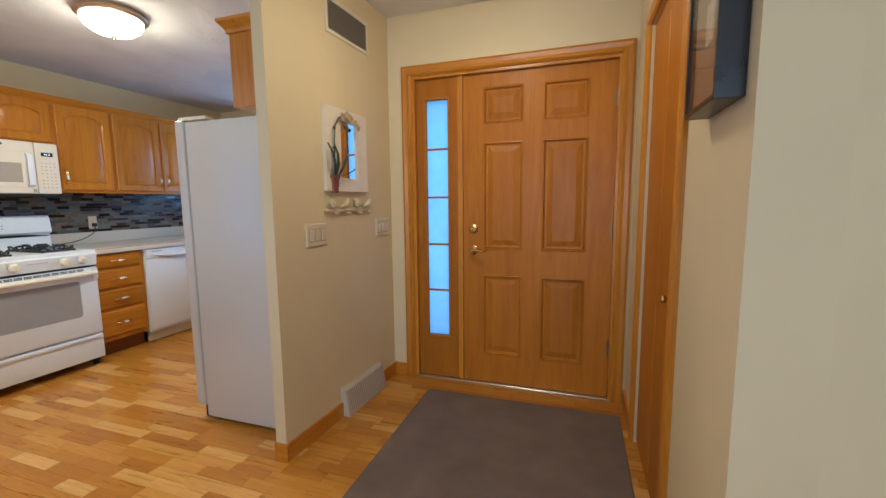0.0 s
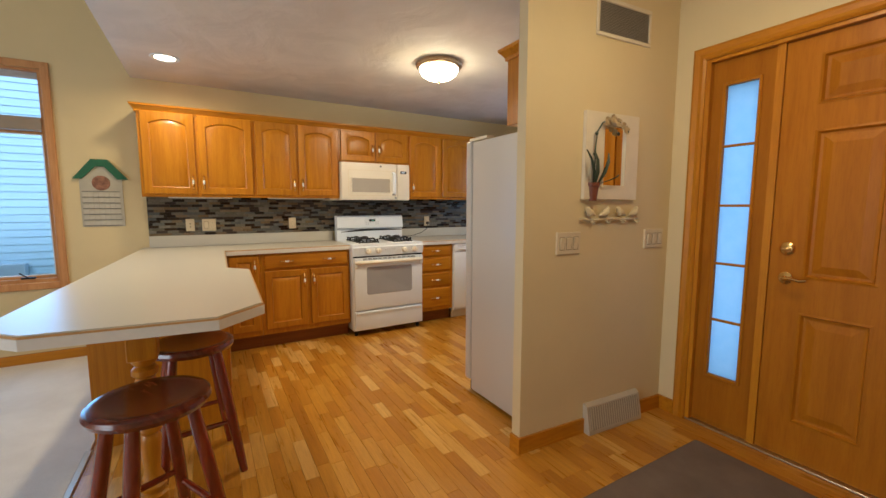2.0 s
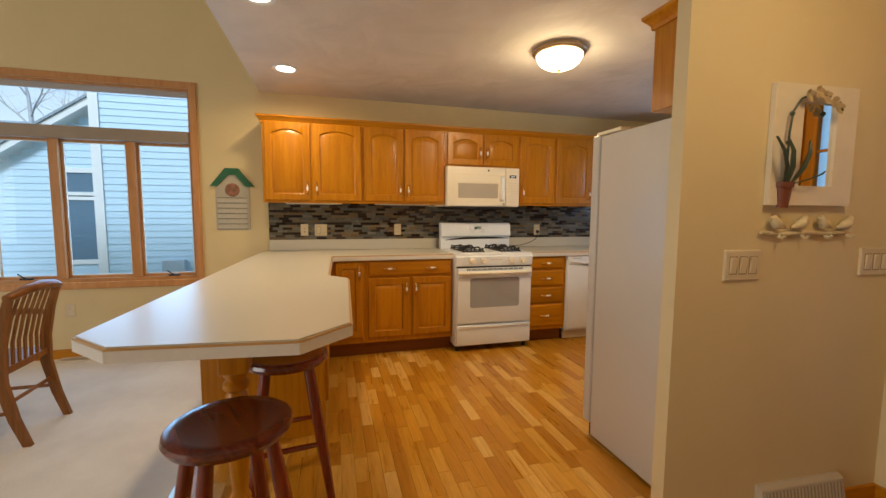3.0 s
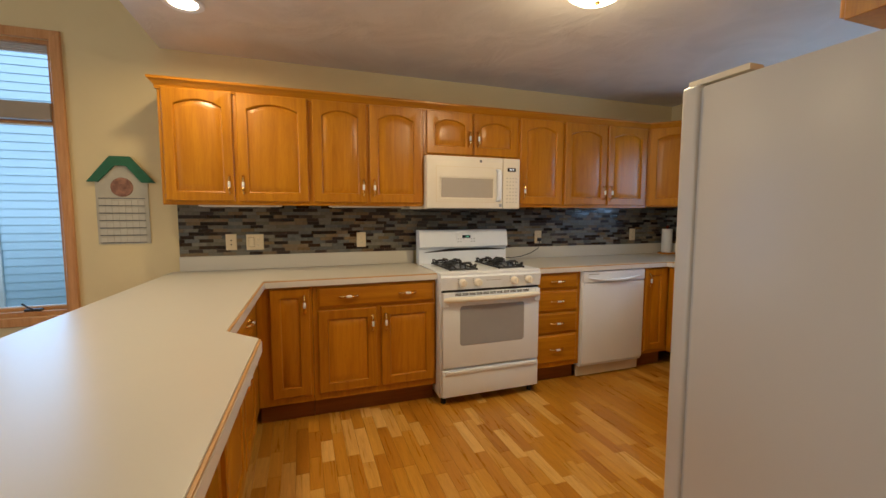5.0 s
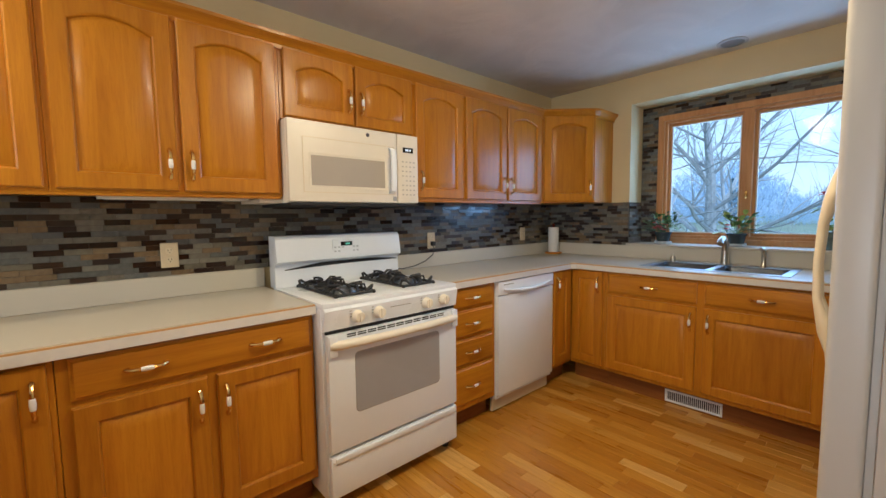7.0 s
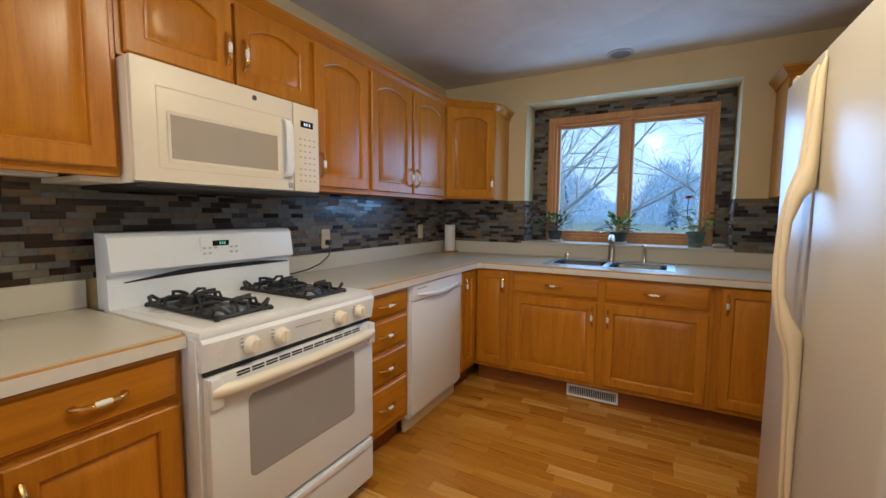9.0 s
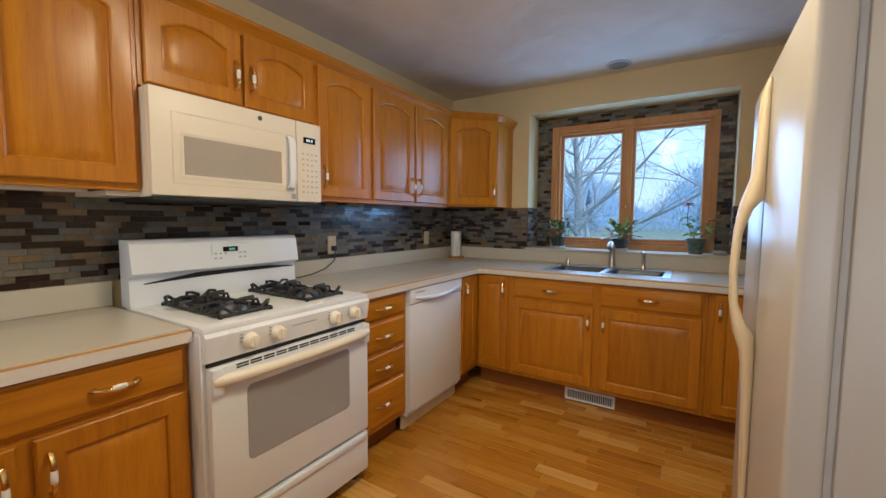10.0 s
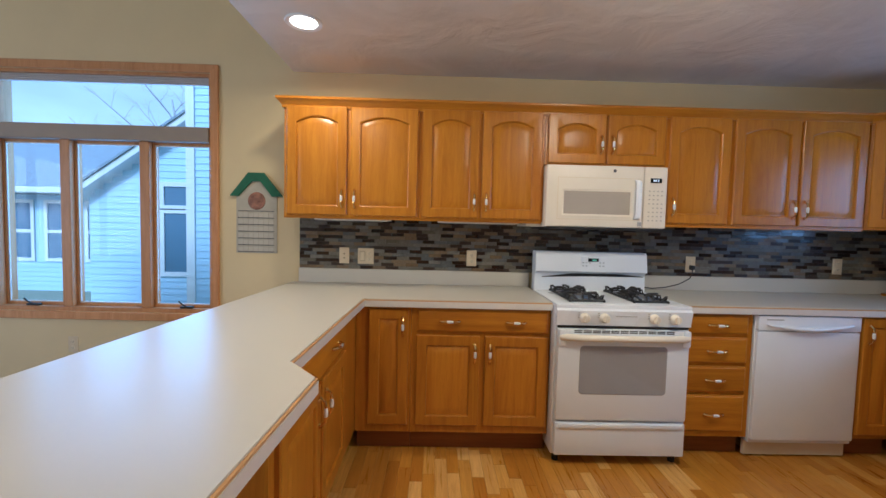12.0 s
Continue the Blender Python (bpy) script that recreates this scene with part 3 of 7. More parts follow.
def upper(y0, y1, splits, z0=UZ0, rise=0.036, pulls=()):
    """A wall cabinet on the stove wall; splits are the door edges, pulls the handle's side of each door."""
    th = thing("wall_cabinet", pose(UF, y0, 0, 0, 0, 90), "honey oak wall cabinet with arched raised-panel doors", "cabinet", "wall cabinets")
    w = y1 - y0
    cab_body(th, w, z0, UZ1, 0.316)
    for (a, b), side in zip(splits, pulls):
        xa, xb = a - y0, b - y0
        px = xa + 0.028 if side == "l" else xb - 0.028
        cab_door(th, xa, xb, z0 + 0.012, UZ1 - 0.034, rise, (px, z0 + (0.115 if z0 < 1.5 else 0.13)))
    return th


upper(-0.135, 0.715, ((-0.115, 0.262), (0.285, 0.705)), pulls="rl")
upper(0.716, 1.506, ((0.735, 1.092), (1.112, 1.488)), pulls="rl")
upper(1.507, 2.285, ((1.525, 1.885), (1.90, 2.27)), z0=1.738, rise=0.036, pulls="rl")
upper(2.286, 2.705, ((2.30, 2.69),), pulls="l")
upper(2.706, 3.60, ((2.72, 3.135), (3.155, 3.575)), pulls="rl")

# corner wall cabinet with a diagonal door
cor = thing("corner_wall_cabinet", ID, "honey oak diagonal corner wall cabinet", "cabinet")
C0, C1, S0 = 3.601, -3.87, SY - 0.305
bm = bmesh.new()
prism(bm, [(WX, C0), (UF, C0), (C1, S0), (C1, SY), (WX, SY)], UZ0, UZ1)
part("body", bm, M_OAK, cor, smooth=None)
dl = math.hypot(C1 - UF, S0 - C0)
ang = math.degrees(math.atan2(S0 - C0, C1 - UF))
diag = thing("diagonal_front", pose(UF, C0, 0, 0, 0, ang), "", "")
diag.parent = cor
cab_door(diag, 0.015, dl - 0.015, UZ0 + 0.012, UZ1 - 0.034, 0.036, (dl - 0.045, UZ0 + 0.115))


def crown(name, pts, z, label):
    """A crown moulding along a run of (x, y, outward x, outward y)."""
    bm = bmesh.new()
    prof = ((0.0, -0.045), (0.010, -0.045), (0.012, -0.028), (0.026, -0.010), (0.040, 0.004), (0.042, 0.018), (0.0, 0.018))
    rings = [[(x + ox * d, y + oy * d, z + dz) for d, dz in prof] for x, y, ox, oy in pts]
    loops(bm, rings)
    return single(name, bm, M_OAKY, ID, label, "moulding", smooth=None)


k = math.tan(radians(22.5))
crown("crown_moulding", [(WX, -0.135, 0, -1), (UF, -0.135, 1, -1), (UF, C0, 1, -k), (C1, S0, k * 1.0, -1), (C1, S0 + 0.02, 1, 0), (C1, SY, 1, 0)], UZ1, "oak crown moulding along the wall cabinets")
# light rail under the wall cabinets
for a, b in ((-0.135, 1.50), (2.29, 3.60)):
    bm = bmesh.new()
    box(bm, UF - 0.016, UF, a, b, UZ0 - 0.012, UZ0, 0.002)
    single("light_rail", bm, M_OAKY, ID, "thin oak rail under the wall cabinets", "moulding")

# slim lamps under the wall cabinets, switched off
M_FIXTURE = plain("white_lamp_housing", (0.76, 0.74, 0.68), 0.4, 0.03, 10)
for a, b in ((0.04, 0.53), (0.84, 1.37)):
    th = thing("under_cabinet_lamp", pose(-4.26, a, UZ0), "slim unlit white lamp under the wall cabinets", "lamp", "under-cabinet lamps")
    bm = bmesh.new()
    box(bm, -0.045, 0.045, 0, b - a, -0.019, -0.001, 0.004, 2)
    part("housing", bm, M_FIXTURE, th)
    bm = bmesh.new()
    box(bm, -0.032, 0.032, 0.02, b - a - 0.02, -0.022, -0.0192, 0.001)
    part("diffuser", bm, M_PORCELAIN, th, "white diffuser")

# wall cabinet at the far end of the sink wall
th = thing("wall_cabinet", pose(-2.09, SY - 0.316, 0), "honey oak wall cabinet beside the window", "cabinet", "wall cabinets")
cab_body(th, 0.43, UZ0, UZ1, 0.316)
cab_door(th, 0.015, 0.415, UZ0 + 0.012, UZ1 - 0.034, 0.036, (0.045, UZ0 + 0.115))
crown("crown_moulding", [(-2.09, SY, -1, 0), (-2.09, SY - 0.316, -1, -1), (-1.66, SY - 0.316, 0, -1)], UZ1, "oak crown moulding on the end wall cabinet")

# cabinet over the fridge
th = thing("wall_cabinet", pose(-1.90, 2.77, 0, 0, 0, -90), "honey oak cabinet above the refrigerator", "cabinet", "wall cabinets")
cab_body(th, 0.93, 1.745, UZ1 + 0.035, 0.278)
cab_door(th, 0.015, 0.46, 1.757, UZ1, 0.03, (0.43, 1.87))
cab_door(th, 0.47, 0.915, 1.757, UZ1, 0.03, (0.50, 1.87))
crown("crown_moulding", [(-1.90, 2.77, -1, 0), (-1.90, 1.84, -1, -1), (-1.622, 1.84, 0, -1)], UZ1 + 0.055, "oak crown moulding above the refrigerator cabinet")

# base cabinets on the stove wall
LZ0, LZ1 = 0.13, 0.868


def base(y0, y1, label="honey oak base cabinet with raised-panel doors"):
    th = thing("base_cabinet", pose(LF, y0, 0, 0, 0, 90), label, "cabinet", "base cabinets")
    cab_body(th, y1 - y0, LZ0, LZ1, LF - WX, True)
    return th


th = base(0.383, 0.70, "narrow honey oak base cabinet in the corner")
cab_door(th, 0.075, 0.302, 0.178, 0.855, 0, (0.272, 0.755))
th = base(0.702, 1.505, "honey oak base cabinet with a wide drawer over two doors")
cab_drawer(th, 0.03, 0.79, 0.725, 0.858, (0.22, 0.60))
cab_door(th, 0.03, 0.395, 0.178, 0.705, 0, (0.367, 0.605))
cab_door(th, 0.425, 0.79, 0.178, 0.705, 0, (0.453, 0.605))
th = base(2.273, 2.69, "honey oak base cabinet with four drawers")
for a, b in ((0.742, 0.858), (0.572, 0.725), (0.402, 0.555), (0.165, 0.385)):
    cab_drawer(th, 0.015, 0.385, a, b, (0.20,))
th = base(3.325, 3.60, "narrow honey oak base cabinet beside the dishwasher")
cab_door(th, 0.01, 0.235, 0.16, 0.858, 0, (0.04, 0.76))

# base cabinets under the sink
SF = 3.600


def sink_base(x0, x1, label):
    th = thing("base_cabinet", pose(x0, SF, 0), label, "cabinet", "base cabinets")
    cab_body(th, x1 - x0, LZ0, LZ1, SY - SF, True)
    return th


th = sink_base(-3.884, -3.612, "narrow honey oak base cabinet in the corner")
cab_door(th, 0.015, 0.255, 0.16, 0.858, 0, (0.225, 0.76))
th = sink_base(-3.611, -2.40, "honey oak sink base with two false drawers over two doors")
for a, b, side in ((0.02, 0.585, "r"), (0.625, 1.19, "l")):
    cab_drawer(th, a, b, 0.715, 0.850, ((a + b) / 2,))
    cab_door(th, a, b, 0.16, 0.695, 0, (b - 0.028 if side == "r" else a + 0.028, 0.60), M_OAK)
th = sink_base(-2.399, -1.66, "honey oak base cabinet at the end of the sink run")
cab_door(th, 0.03, 0.36, 0.16, 0.858, 0, (0.058, 0.76))
cab_door(th, 0.38, 0.71, 0.16, 0.858, 0, (0.68, 0.76))

# peninsula base, with its back to the dining room
PX1, PY0, PY1 = -2.69, -0.24, 0.400
th = thing("peninsula_cabinet", pose(PX1, PY1 - 0.019, 0, 0, 0, 180), "honey oak peninsula cabinet with a drawer row over doors", "cabinet")
PW = PX1 - LF + 0.03
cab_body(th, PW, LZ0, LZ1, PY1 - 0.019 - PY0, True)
cab_drawer(th, 0.03, 0.88, 0.725, 0.858, (0.24, 0.66))
cab_door(th, 0.03, 0.44, 0.178, 0.705, 0, (0.412, 0.605))
cab_door(th, 0.47, 0.88, 0.178, 0.705, 0, (0.498, 0.605))
bm = bmesh.new()
box(bm, -0.012, -0.0005, 0.0, PY1 - 0.019 - PY0, 0, LZ1)
part("end_panel", bm, M_OAK, th, "plain oak end panel", None)
bm = bmesh.new()
box(bm, -0.012, PW + 0.6, PY1 - 0.019 - PY0, PY1 - 0.019 - PY0 + 0.012, 0, LZ1)
part("back_panel", bm, M_OAK, th, "plain oak back panel", None)


# ---- worktops ----
def worktop(name, polys, label):
    """A laminate worktop: top sheet, brown band and pale edge; polys gives the faces for an outset."""
    th = thing(name, ID, label, "worktop")
    for nm, z0, z1, m, grow in (("top", 0.909, 0.914, M_COUNTER, -0.007), ("edge_band", 0.903, 0.9088, M_BAND, 0.0), ("edge", 0.869, 0.9028, M_COUNTER_EDGE, 0.002)):
        bm = bmesh.new()
        for pts in polys(grow):
            bm.faces.new([bm.verts.new((x, y, z0)) for x, y in pts])
        bmesh.ops.remove_doubles(bm, verts=bm.verts, dist=1e-4)
        ext = bmesh.ops.extrude_face_region(bm, geom=list(bm.faces))
        bmesh.ops.translate(bm, vec=(0, 0, z1 - z0), verts=[g for g in ext["geom"] if isinstance(g, bmesh.types.BMVert)])
        part(nm, bm, m, th, smooth=None)
    return th


def offset_point(pts, i, d):
    """The corner of a polygon, walked anticlockwise, moved out by d; sides on a wall stay."""
    a, b, c = (Vector(pts[j % len(pts)]) for j in (i - 1, i, i + 1))
    n1 = Vector((b.y - a.y, a.x - b.x)).normalized()
    n2 = Vector((c.y - b.y, b.x - c.x)).normalized()
    for n, p, q in ((n1, a, b), (n2, b, c)):
        if any(abs(p[ax] - v) < 1e-4 and abs(q[ax] - v) < 1e-4 for ax, v in FLUSH):
            n *= 0
    k = 1 + n1.dot(n2)
    return tuple(b + (n1 + n2) * d / (k if k > 0.2 else 1))


SK = (-3.39, -2.62, 3.69, 4.12)      # sink cut-out
FLUSH = [(0, WX), (1, SY), (0, SK[0]), (0, SK[1]), (1, SK[2]), (1, SK[3]), (0, -3.5), (0, -1.655)]
PEN = [(WX, -0.19), (-1.74, -0.31), (-1.60, -0.17), (-1.545, 0.335), (-1.70, 0.492), (-2.655, 0.523), (-2.78, 0.412), (-3.85, 0.436), (-3.85, 1.504), (WX, 1.504)]
worktop("peninsula_worktop", lambda g: [[offset_point(PEN, i, g) for i in range(len(PEN))]], "white laminate worktop with clipped corners and a brown edge line")
CF = 3.562
L1 = [(WX, 2.272), (-3.85, 2.272), (-3.85, 3.53), (-3.82, CF), (-3.5, CF), (-3.5, SK[2]), (-3.5, SK[3]), (-3.5, SY), (WX, SY)]


def sink_faces(g):
    faces = [[offset_point(L1, i, g) for i in range(len(L1))]]
    faces[0][4] = (-3.5, CF - g)
    xs_, ys_ = (-3.5, SK[0], SK[1], -1.655), (CF - g, SK[2], SK[3], SY)
    for i in range(3):
        for j in range(3):
            if (i, j) != (1, 1):
                faces.append([(xs_[i], ys_[j]), (xs_[i + 1], ys_[j]), (xs_[i + 1], ys_[j + 1]), (xs_[i], ys_[j + 1])])
    return faces


worktop("sink_worktop", sink_faces, "white laminate worktop around the sink corner")
for bs in ([(WX, WX + 0.02, -0.14, 1.504, 0.9142, 1.015)],
           [(WX, WX + 0.02, 2.273, SY - 0.02, 0.9142, 1.015), (WX, -1.655, SY - 0.02, SY, 0.9142, 1.015)]):
    th = thing("worktop_upstand", ID, "white laminate upstand along the wall", "upstand")
    for b_ in bs:
        bm = bmesh.new()
        box(bm, *b_, 0.003)
        part("board", bm, M_COUNTER, th, smooth=None)
bm = bmesh.new()
box(bm, NX0 - 0.01, NX1 + 0.01, SY - 0.03, NY, NZ0 + 0.0005, NZ0 + 0.018, 0.004)
single("window_sill_board", bm, M_COUNTER, ID, "white laminate sill board in the niche", "sill", smooth=None)

# ---- stove ----
ST = pose(-3.790, 1.508, 0, 0, 0, 90)
th = thing("gas_range", ST, "white gas range with four burners and a storage drawer", "stove")
SW = 0.760
bm = bmesh.new()
box(bm, 0, SW, 0.02, 0.60, 0.055, 0.895, 0.004)
part("body", bm, M_WHITE, th)
bm = bmesh.new()
box(bm, -0.001, SW + 0.001, -0.002, 0.565, 0.895, 0.918, 0.008, 2)
box(bm, 0.03, SW - 0.03, 0.03, 0.515, 0.9175, 0.9195, 0.001)
part("cooktop", bm, M_WHITE, th, "white enamel cooktop")
bm = bmesh.new()
rings = []
for x in (0.0, SW):
    rings.append([(x, 0.520, 0.915), (x, 0.535, 1.035), (x, 0.495, 1.05), (x, 0.513, 1.165), (x, 0.527, 1.182), (x, 0.605, 1.182), (x, 0.605, 0.915)])
loops(bm, rings)
bmesh.ops.bevel(bm, geom=list(bm.edges), offset=0.004, segments=2, profile=0.6, affect="EDGES")
bg = part("backguard", bm, M_WHITE, th, "raised back panel with the clock")
bm = bmesh.new()
n = 14
rings = [[], []]
for i in range(n + 1):
    u = i / n
    x = 0.05 + u * (SW - 0.06)
    zz = 1.004 + 0.012 * math.sin(math.pi * min(1, u * 1.6) / 2)
    rings[0].append((x, 0.5285, zz))
    rings[1].append((x, 0.5285, min(1.034, zz + 0.004 + 0.060 * min(u, 1 - u))))
vs = [[bm.verts.new(p) for p in r] for r in rings]
for i in range(n):
    bm.faces.new((vs[0][i], vs[0][i + 1], vs[1][i + 1], vs[1][i]))
part("vent_slot", bm, M_DARK, bg)
bm = bmesh.new()
box(bm, 0.305, 0.475, 0.501, 0.510, 1.075, 1.155, 0.003)
part("control_plate", bm, M_WHITE, bg)
bm = bmesh.new()
box(bm, 0.355, 0.425, 0.4985, 0.502, 1.118, 1.140, 0.001)
part("display", bm, M_DISPLAY, bg)
bm = bmesh.new()
for dx in (0.383, 0.393, 0.403):
    box(bm, dx, dx + 0.006, 0.4975, 0.499, 1.124, 1.134)
part("digits", bm, M_DIGIT, bg)
bm = bmesh.new()
for r_ in range(2):
    for c_ in range(7):
        if r_ == 0 or c_ < 3 or c_ > 4:
            x = 0.315 + c_ * 0.023
            if not (0.35 < x < 0.43) or r_ == 1:
                box(bm, x, x + 0.012, 0.4995, 0.5015, 1.085 + r_ * 0.022, 1.093 + r_ * 0.022)
tagged(part("buttons", bm, M_KEYS, bg), kind="stuff")
bm = bmesh.new()
lathe(bm, [(0.0, 0.502), (0.009, 0.502), (0.009, 0.511)], (0.05, 0, 1.085), 14, "y")
part("badge", bm, M_BADGE, bg, "small dark round badge")
bm = bmesh.new()
loops(bm, [[(x, 0.0, 0.897), (x, -0.012, 0.885), (x, 0.002, 0.800), (x, 0.04, 0.797), (x, 0.04, 0.897)] for x in (0.002, SW - 0.002)])
cp = part("control_panel", bm, M_WHITE, th, "sloping front panel with knobs", 25)
for kx in (0.155, 0.265, 0.545, 0.66):
    bm = bmesh.new()
    lathe(bm, [(0.029, 0.0), (0.028, -0.006), (0.025, -0.010), (0.023, -0.028), (0.020, -0.031), (0.0, -0.031)], (kx, -0.006, 0.845), 20, "y")
    box(bm, kx - 0.005, kx + 0.005, -0.044, -0.030, 0.824, 0.866, 0.002)
    part("knob", bm, M_MICRO, cp, "cream burner knob")
bm = bmesh.new()
for i in range(4):
    for dz in (0.874, 0.862, 0.850):
        x = (0.118, 0.228, 0.508, 0.623)[i]
        box(bm, x, x + 0.010, -0.0115, -0.009, dz - 0.004, dz)
box(bm, 0.33, 0.45, -0.0085, -0.006, 0.855, 0.858)
tagged(part("markings", bm, M_GREYMARK, cp), kind="stuff")
bm = bmesh.new()
box(bm, 0.012, SW - 0.012, -0.012, 0.02, 0.265, 0.782, 0.010, 2)
od = part("oven_door", bm, M_WHITE, th, "white oven door")
bm = bmesh.new()
rings = []
for d, y in ((0.0, -0.0125), (0.004, -0.014), (0.007, -0.0135)):
    ring = []
    a0, a1, b0, b1, rad = 0.135 + d, 0.625 - d, 0.415 + d, 0.690 - d, 0.022
    for cx, cz, st in ((a1 - rad, b1 - rad, 0), (a0 + rad, b1 - rad, 90), (a0 + rad, b0 + rad, 180), (a1 - rad, b0 + rad, 270)):
        for q in range(5):
            t_ = radians(st + q * 22.5)
            ring.append((cx + rad * math.cos(t_), y, cz + rad * math.sin(t_)))
    rings.append(ring)
loops(bm, rings)
part("oven_window", bm, M_GREYGLASS, od, "grey screened oven window")
bm = bmesh.new()
rings = []
for i in range(17):
    u = i / 16
    bow = 0.034 * math.sin(math.pi * u) ** 0.45
    hh = 0.019 - 0.003 * math.sin(math.pi * u)
    x, zc, y0 = 0.016 + u * (SW - 0.032), 0.738, -0.014 - bow
    rings.append([(x, y0 + 0.012, zc - hh), (x, y0 - 0.006, zc - hh * 0.9), (x, y0 - 0.014, zc - hh * 0.4), (x, y0 - 0.014, zc + hh * 0.4),
                  (x, y0 - 0.006, zc + hh * 0.9), (x, y0 + 0.012, zc + hh)])
loops(bm, rings)
part("oven_handle", bm, M_MICRO, od, "cream curved oven handle", 60)
for x in (0.0125, SW - 0.0515):
    bm = bmesh.new()
    box(bm, x, x + 0.039, -0.0260, -0.0122, 0.690, 0.781, 0.008, 2)
    part("handle_end", bm, M_WHITE, od, "white end cap")
for i in range(11):
    for zz in (0.7615, 0.7705):
        x = 0.10 + i * 0.0515
        bm = bmesh.new()
        box(bm, x, x + 0.044, -0.0128, -0.011, zz, zz + 0.0055)
        part("vent_slot", bm, M_DARK, od, smooth=None)
# near-black strip stands in for the shade in the gap above the door
bm = bmesh.new()
box(bm, 0.012, SW - 0.012, 0.006, 0.016, 0.784, 0.797)
part("door_gap", bm, M_DARK, od, smooth=None)
bm = bmesh.new()
box(bm, 0.012, SW - 0.012, -0.010, 0.02, 0.062, 0.250, 0.008, 2)
box(bm, 0.030, SW - 0.030, -0.020, -0.004, 0.222, 0.246, 0.006, 2)
part("storage_drawer", bm, M_WHITE, th, "white storage drawer")
for x in (0.04, SW - 0.04):
    for y in (0.06, 0.58):
        bm = bmesh.new()
        cyl(bm, (x, y, 0.0), (x, y, 0.056), 0.018)
        part("foot", bm, M_DARK, th)
M_PAN = plain("grey_pan_enamel", (0.075, 0.078, 0.085), 0.28, 0.15, 20)
for gx in (0.195, 0.565):
    bm = bmesh.new()
    box(bm, gx - 0.094, gx + 0.094, 0.080, 0.474, 0.9192, 0.9215, 0.001)
    part("burner_pan", bm, M_PAN, th, "dark burner recess")
    for gy in (0.172, 0.382):
        bm = bmesh.new()
        lathe(bm, [(0.055, 0.9216), (0.052, 0.930), (0.038, 0.932), (0.038, 0.944), (0.031, 0.949), (0.0, 0.949)], (gx, gy, 0), 20)
        part("burner", bm, M_STEEL if gy < 0.3 else M_BLACK, th, "gas burner head")
    bm = bmesh.new()
    G, R = 0.098, 0.0066
    for sx in (-G, G):
        tube(bm, [(gx + sx, 0.072, 0.929), (gx + sx, 0.277, 0.927), (gx + sx, 0.482, 0.929)], R, 6)
    for gy in (0.072, 0.277, 0.482):
        tube(bm, [(gx - G, gy, 0.929), (gx + G, gy, 0.929)], R, 6)
    # each finger is an open iron loop that rises from the frame and reaches over the burner
    for gy in (0.172, 0.382):
        for sx, sy in ((1, 0.0), (-1, 0.0), (0.0, 1), (0.0, -1)):
            ex, ey = gx + sx * G, gy + sy * 0.098
            tx, ty = -sy * 0.012, sx * 0.012
            tube(bm, [(ex + tx, ey + ty, 0.929), (ex + tx - sx * 0.004, ey + ty - sy * 0.004, 0.960), (ex - sx * 0.020, ey - sy * 0.020, 0.960),
                      (ex - sx * 0.060, ey - sy * 0.060, 0.958), (gx + sx * 0.024, gy + sy * 0.024, 0.955)], R, 6)
            tube(bm, [(ex - tx * 2, ey - ty * 2, 0.929), (ex - tx * 2 - sx * 0.006, ey - ty * 2 - sy * 0.006, 0.952), (ex - sx * 0.052, ey - sy * 0.052, 0.956)], R * 0.9, 6)
    for cx, cy in ((-G, 0.072), (G, 0.072), (-G, 0.482), (G, 0.482)):
        ky = 0.03 if cy < 0.3 else -0.03
        kx = 0.03 if cx < 0 else -0.03
        tube(bm, [(gx + cx, cy + ky, 0.929), (gx + cx, cy + ky * 0.5, 0.955), (gx + cx + kx * 0.5, cy, 0.955), (gx + cx + kx * 1.6, cy, 0.929)], R, 6)
        cyl(bm, (gx + cx, cy, 0.9185), (gx + cx, cy, 0.930), 0.008)
    part("grate", bm, M_BLACK, th, "black cast-iron pan grate")

# ---- microwave ----
th = thing("microwave", pose(-4.088, 1.508, 0, 0, 0, 90), "white over-the-range microwave oven", "microwave")
MW, MZ0, MZ1 = 0.751, 1.343, 1.730
bm = bmesh.new()
box(bm, 0, MW, 0.022, 0.394, MZ0, MZ1, 0.004)
part("body", bm, M_MICRO, th)
bm = bmesh.new()
box(bm, 0.0, 0.603, 0, 0.022, MZ0 + 0.008, MZ1, 0.006, 2)
md = part("door", bm, M_MICRO, th, "white microwave door")
bm = bmesh.new()
rings = []
for d, y in ((0, -0.0005), (0.012, 0.003)):
    rings.append([(0.097 + d, y - 0.003, 1.418 + d), (0.534 - d, y - 0.003, 1.418 + d), (0.534 - d, y - 0.003, 1.583 - d), (0.097 + d, y - 0.003, 1.583 - d)])
loops(bm, rings, False, False)
part("bezel", bm, M_MICRO, md)
bm = bmesh.new()
box(bm, 0.109, 0.522, -0.0015, 0.0005, 1.430, 1.571)
part("window", bm, M_MICGLASS, md, "brown-grey screened window")
bm = bmesh.new()
loops(bm, [[(0.545, y + 0.004, z), (0.551, y, z), (0.573, y, z), (0.579, y + 0.004, z), (0.576, y + q, z), (0.548, y + q, z)]
           for z, y, q in ((1.402, -0.004, 0.003), (1.412, -0.026, 0.024), (1.430, -0.034, 0.016), (1.450, -0.036, 0.014), (1.600, -0.036, 0.014), (1.622, -0.034, 0.016), (1.638, -0.026, 0.024), (1.648, -0.004, 0.003))])
part("handle", bm, M_WHITE, md, "white bar handle")
bm = bmesh.new()
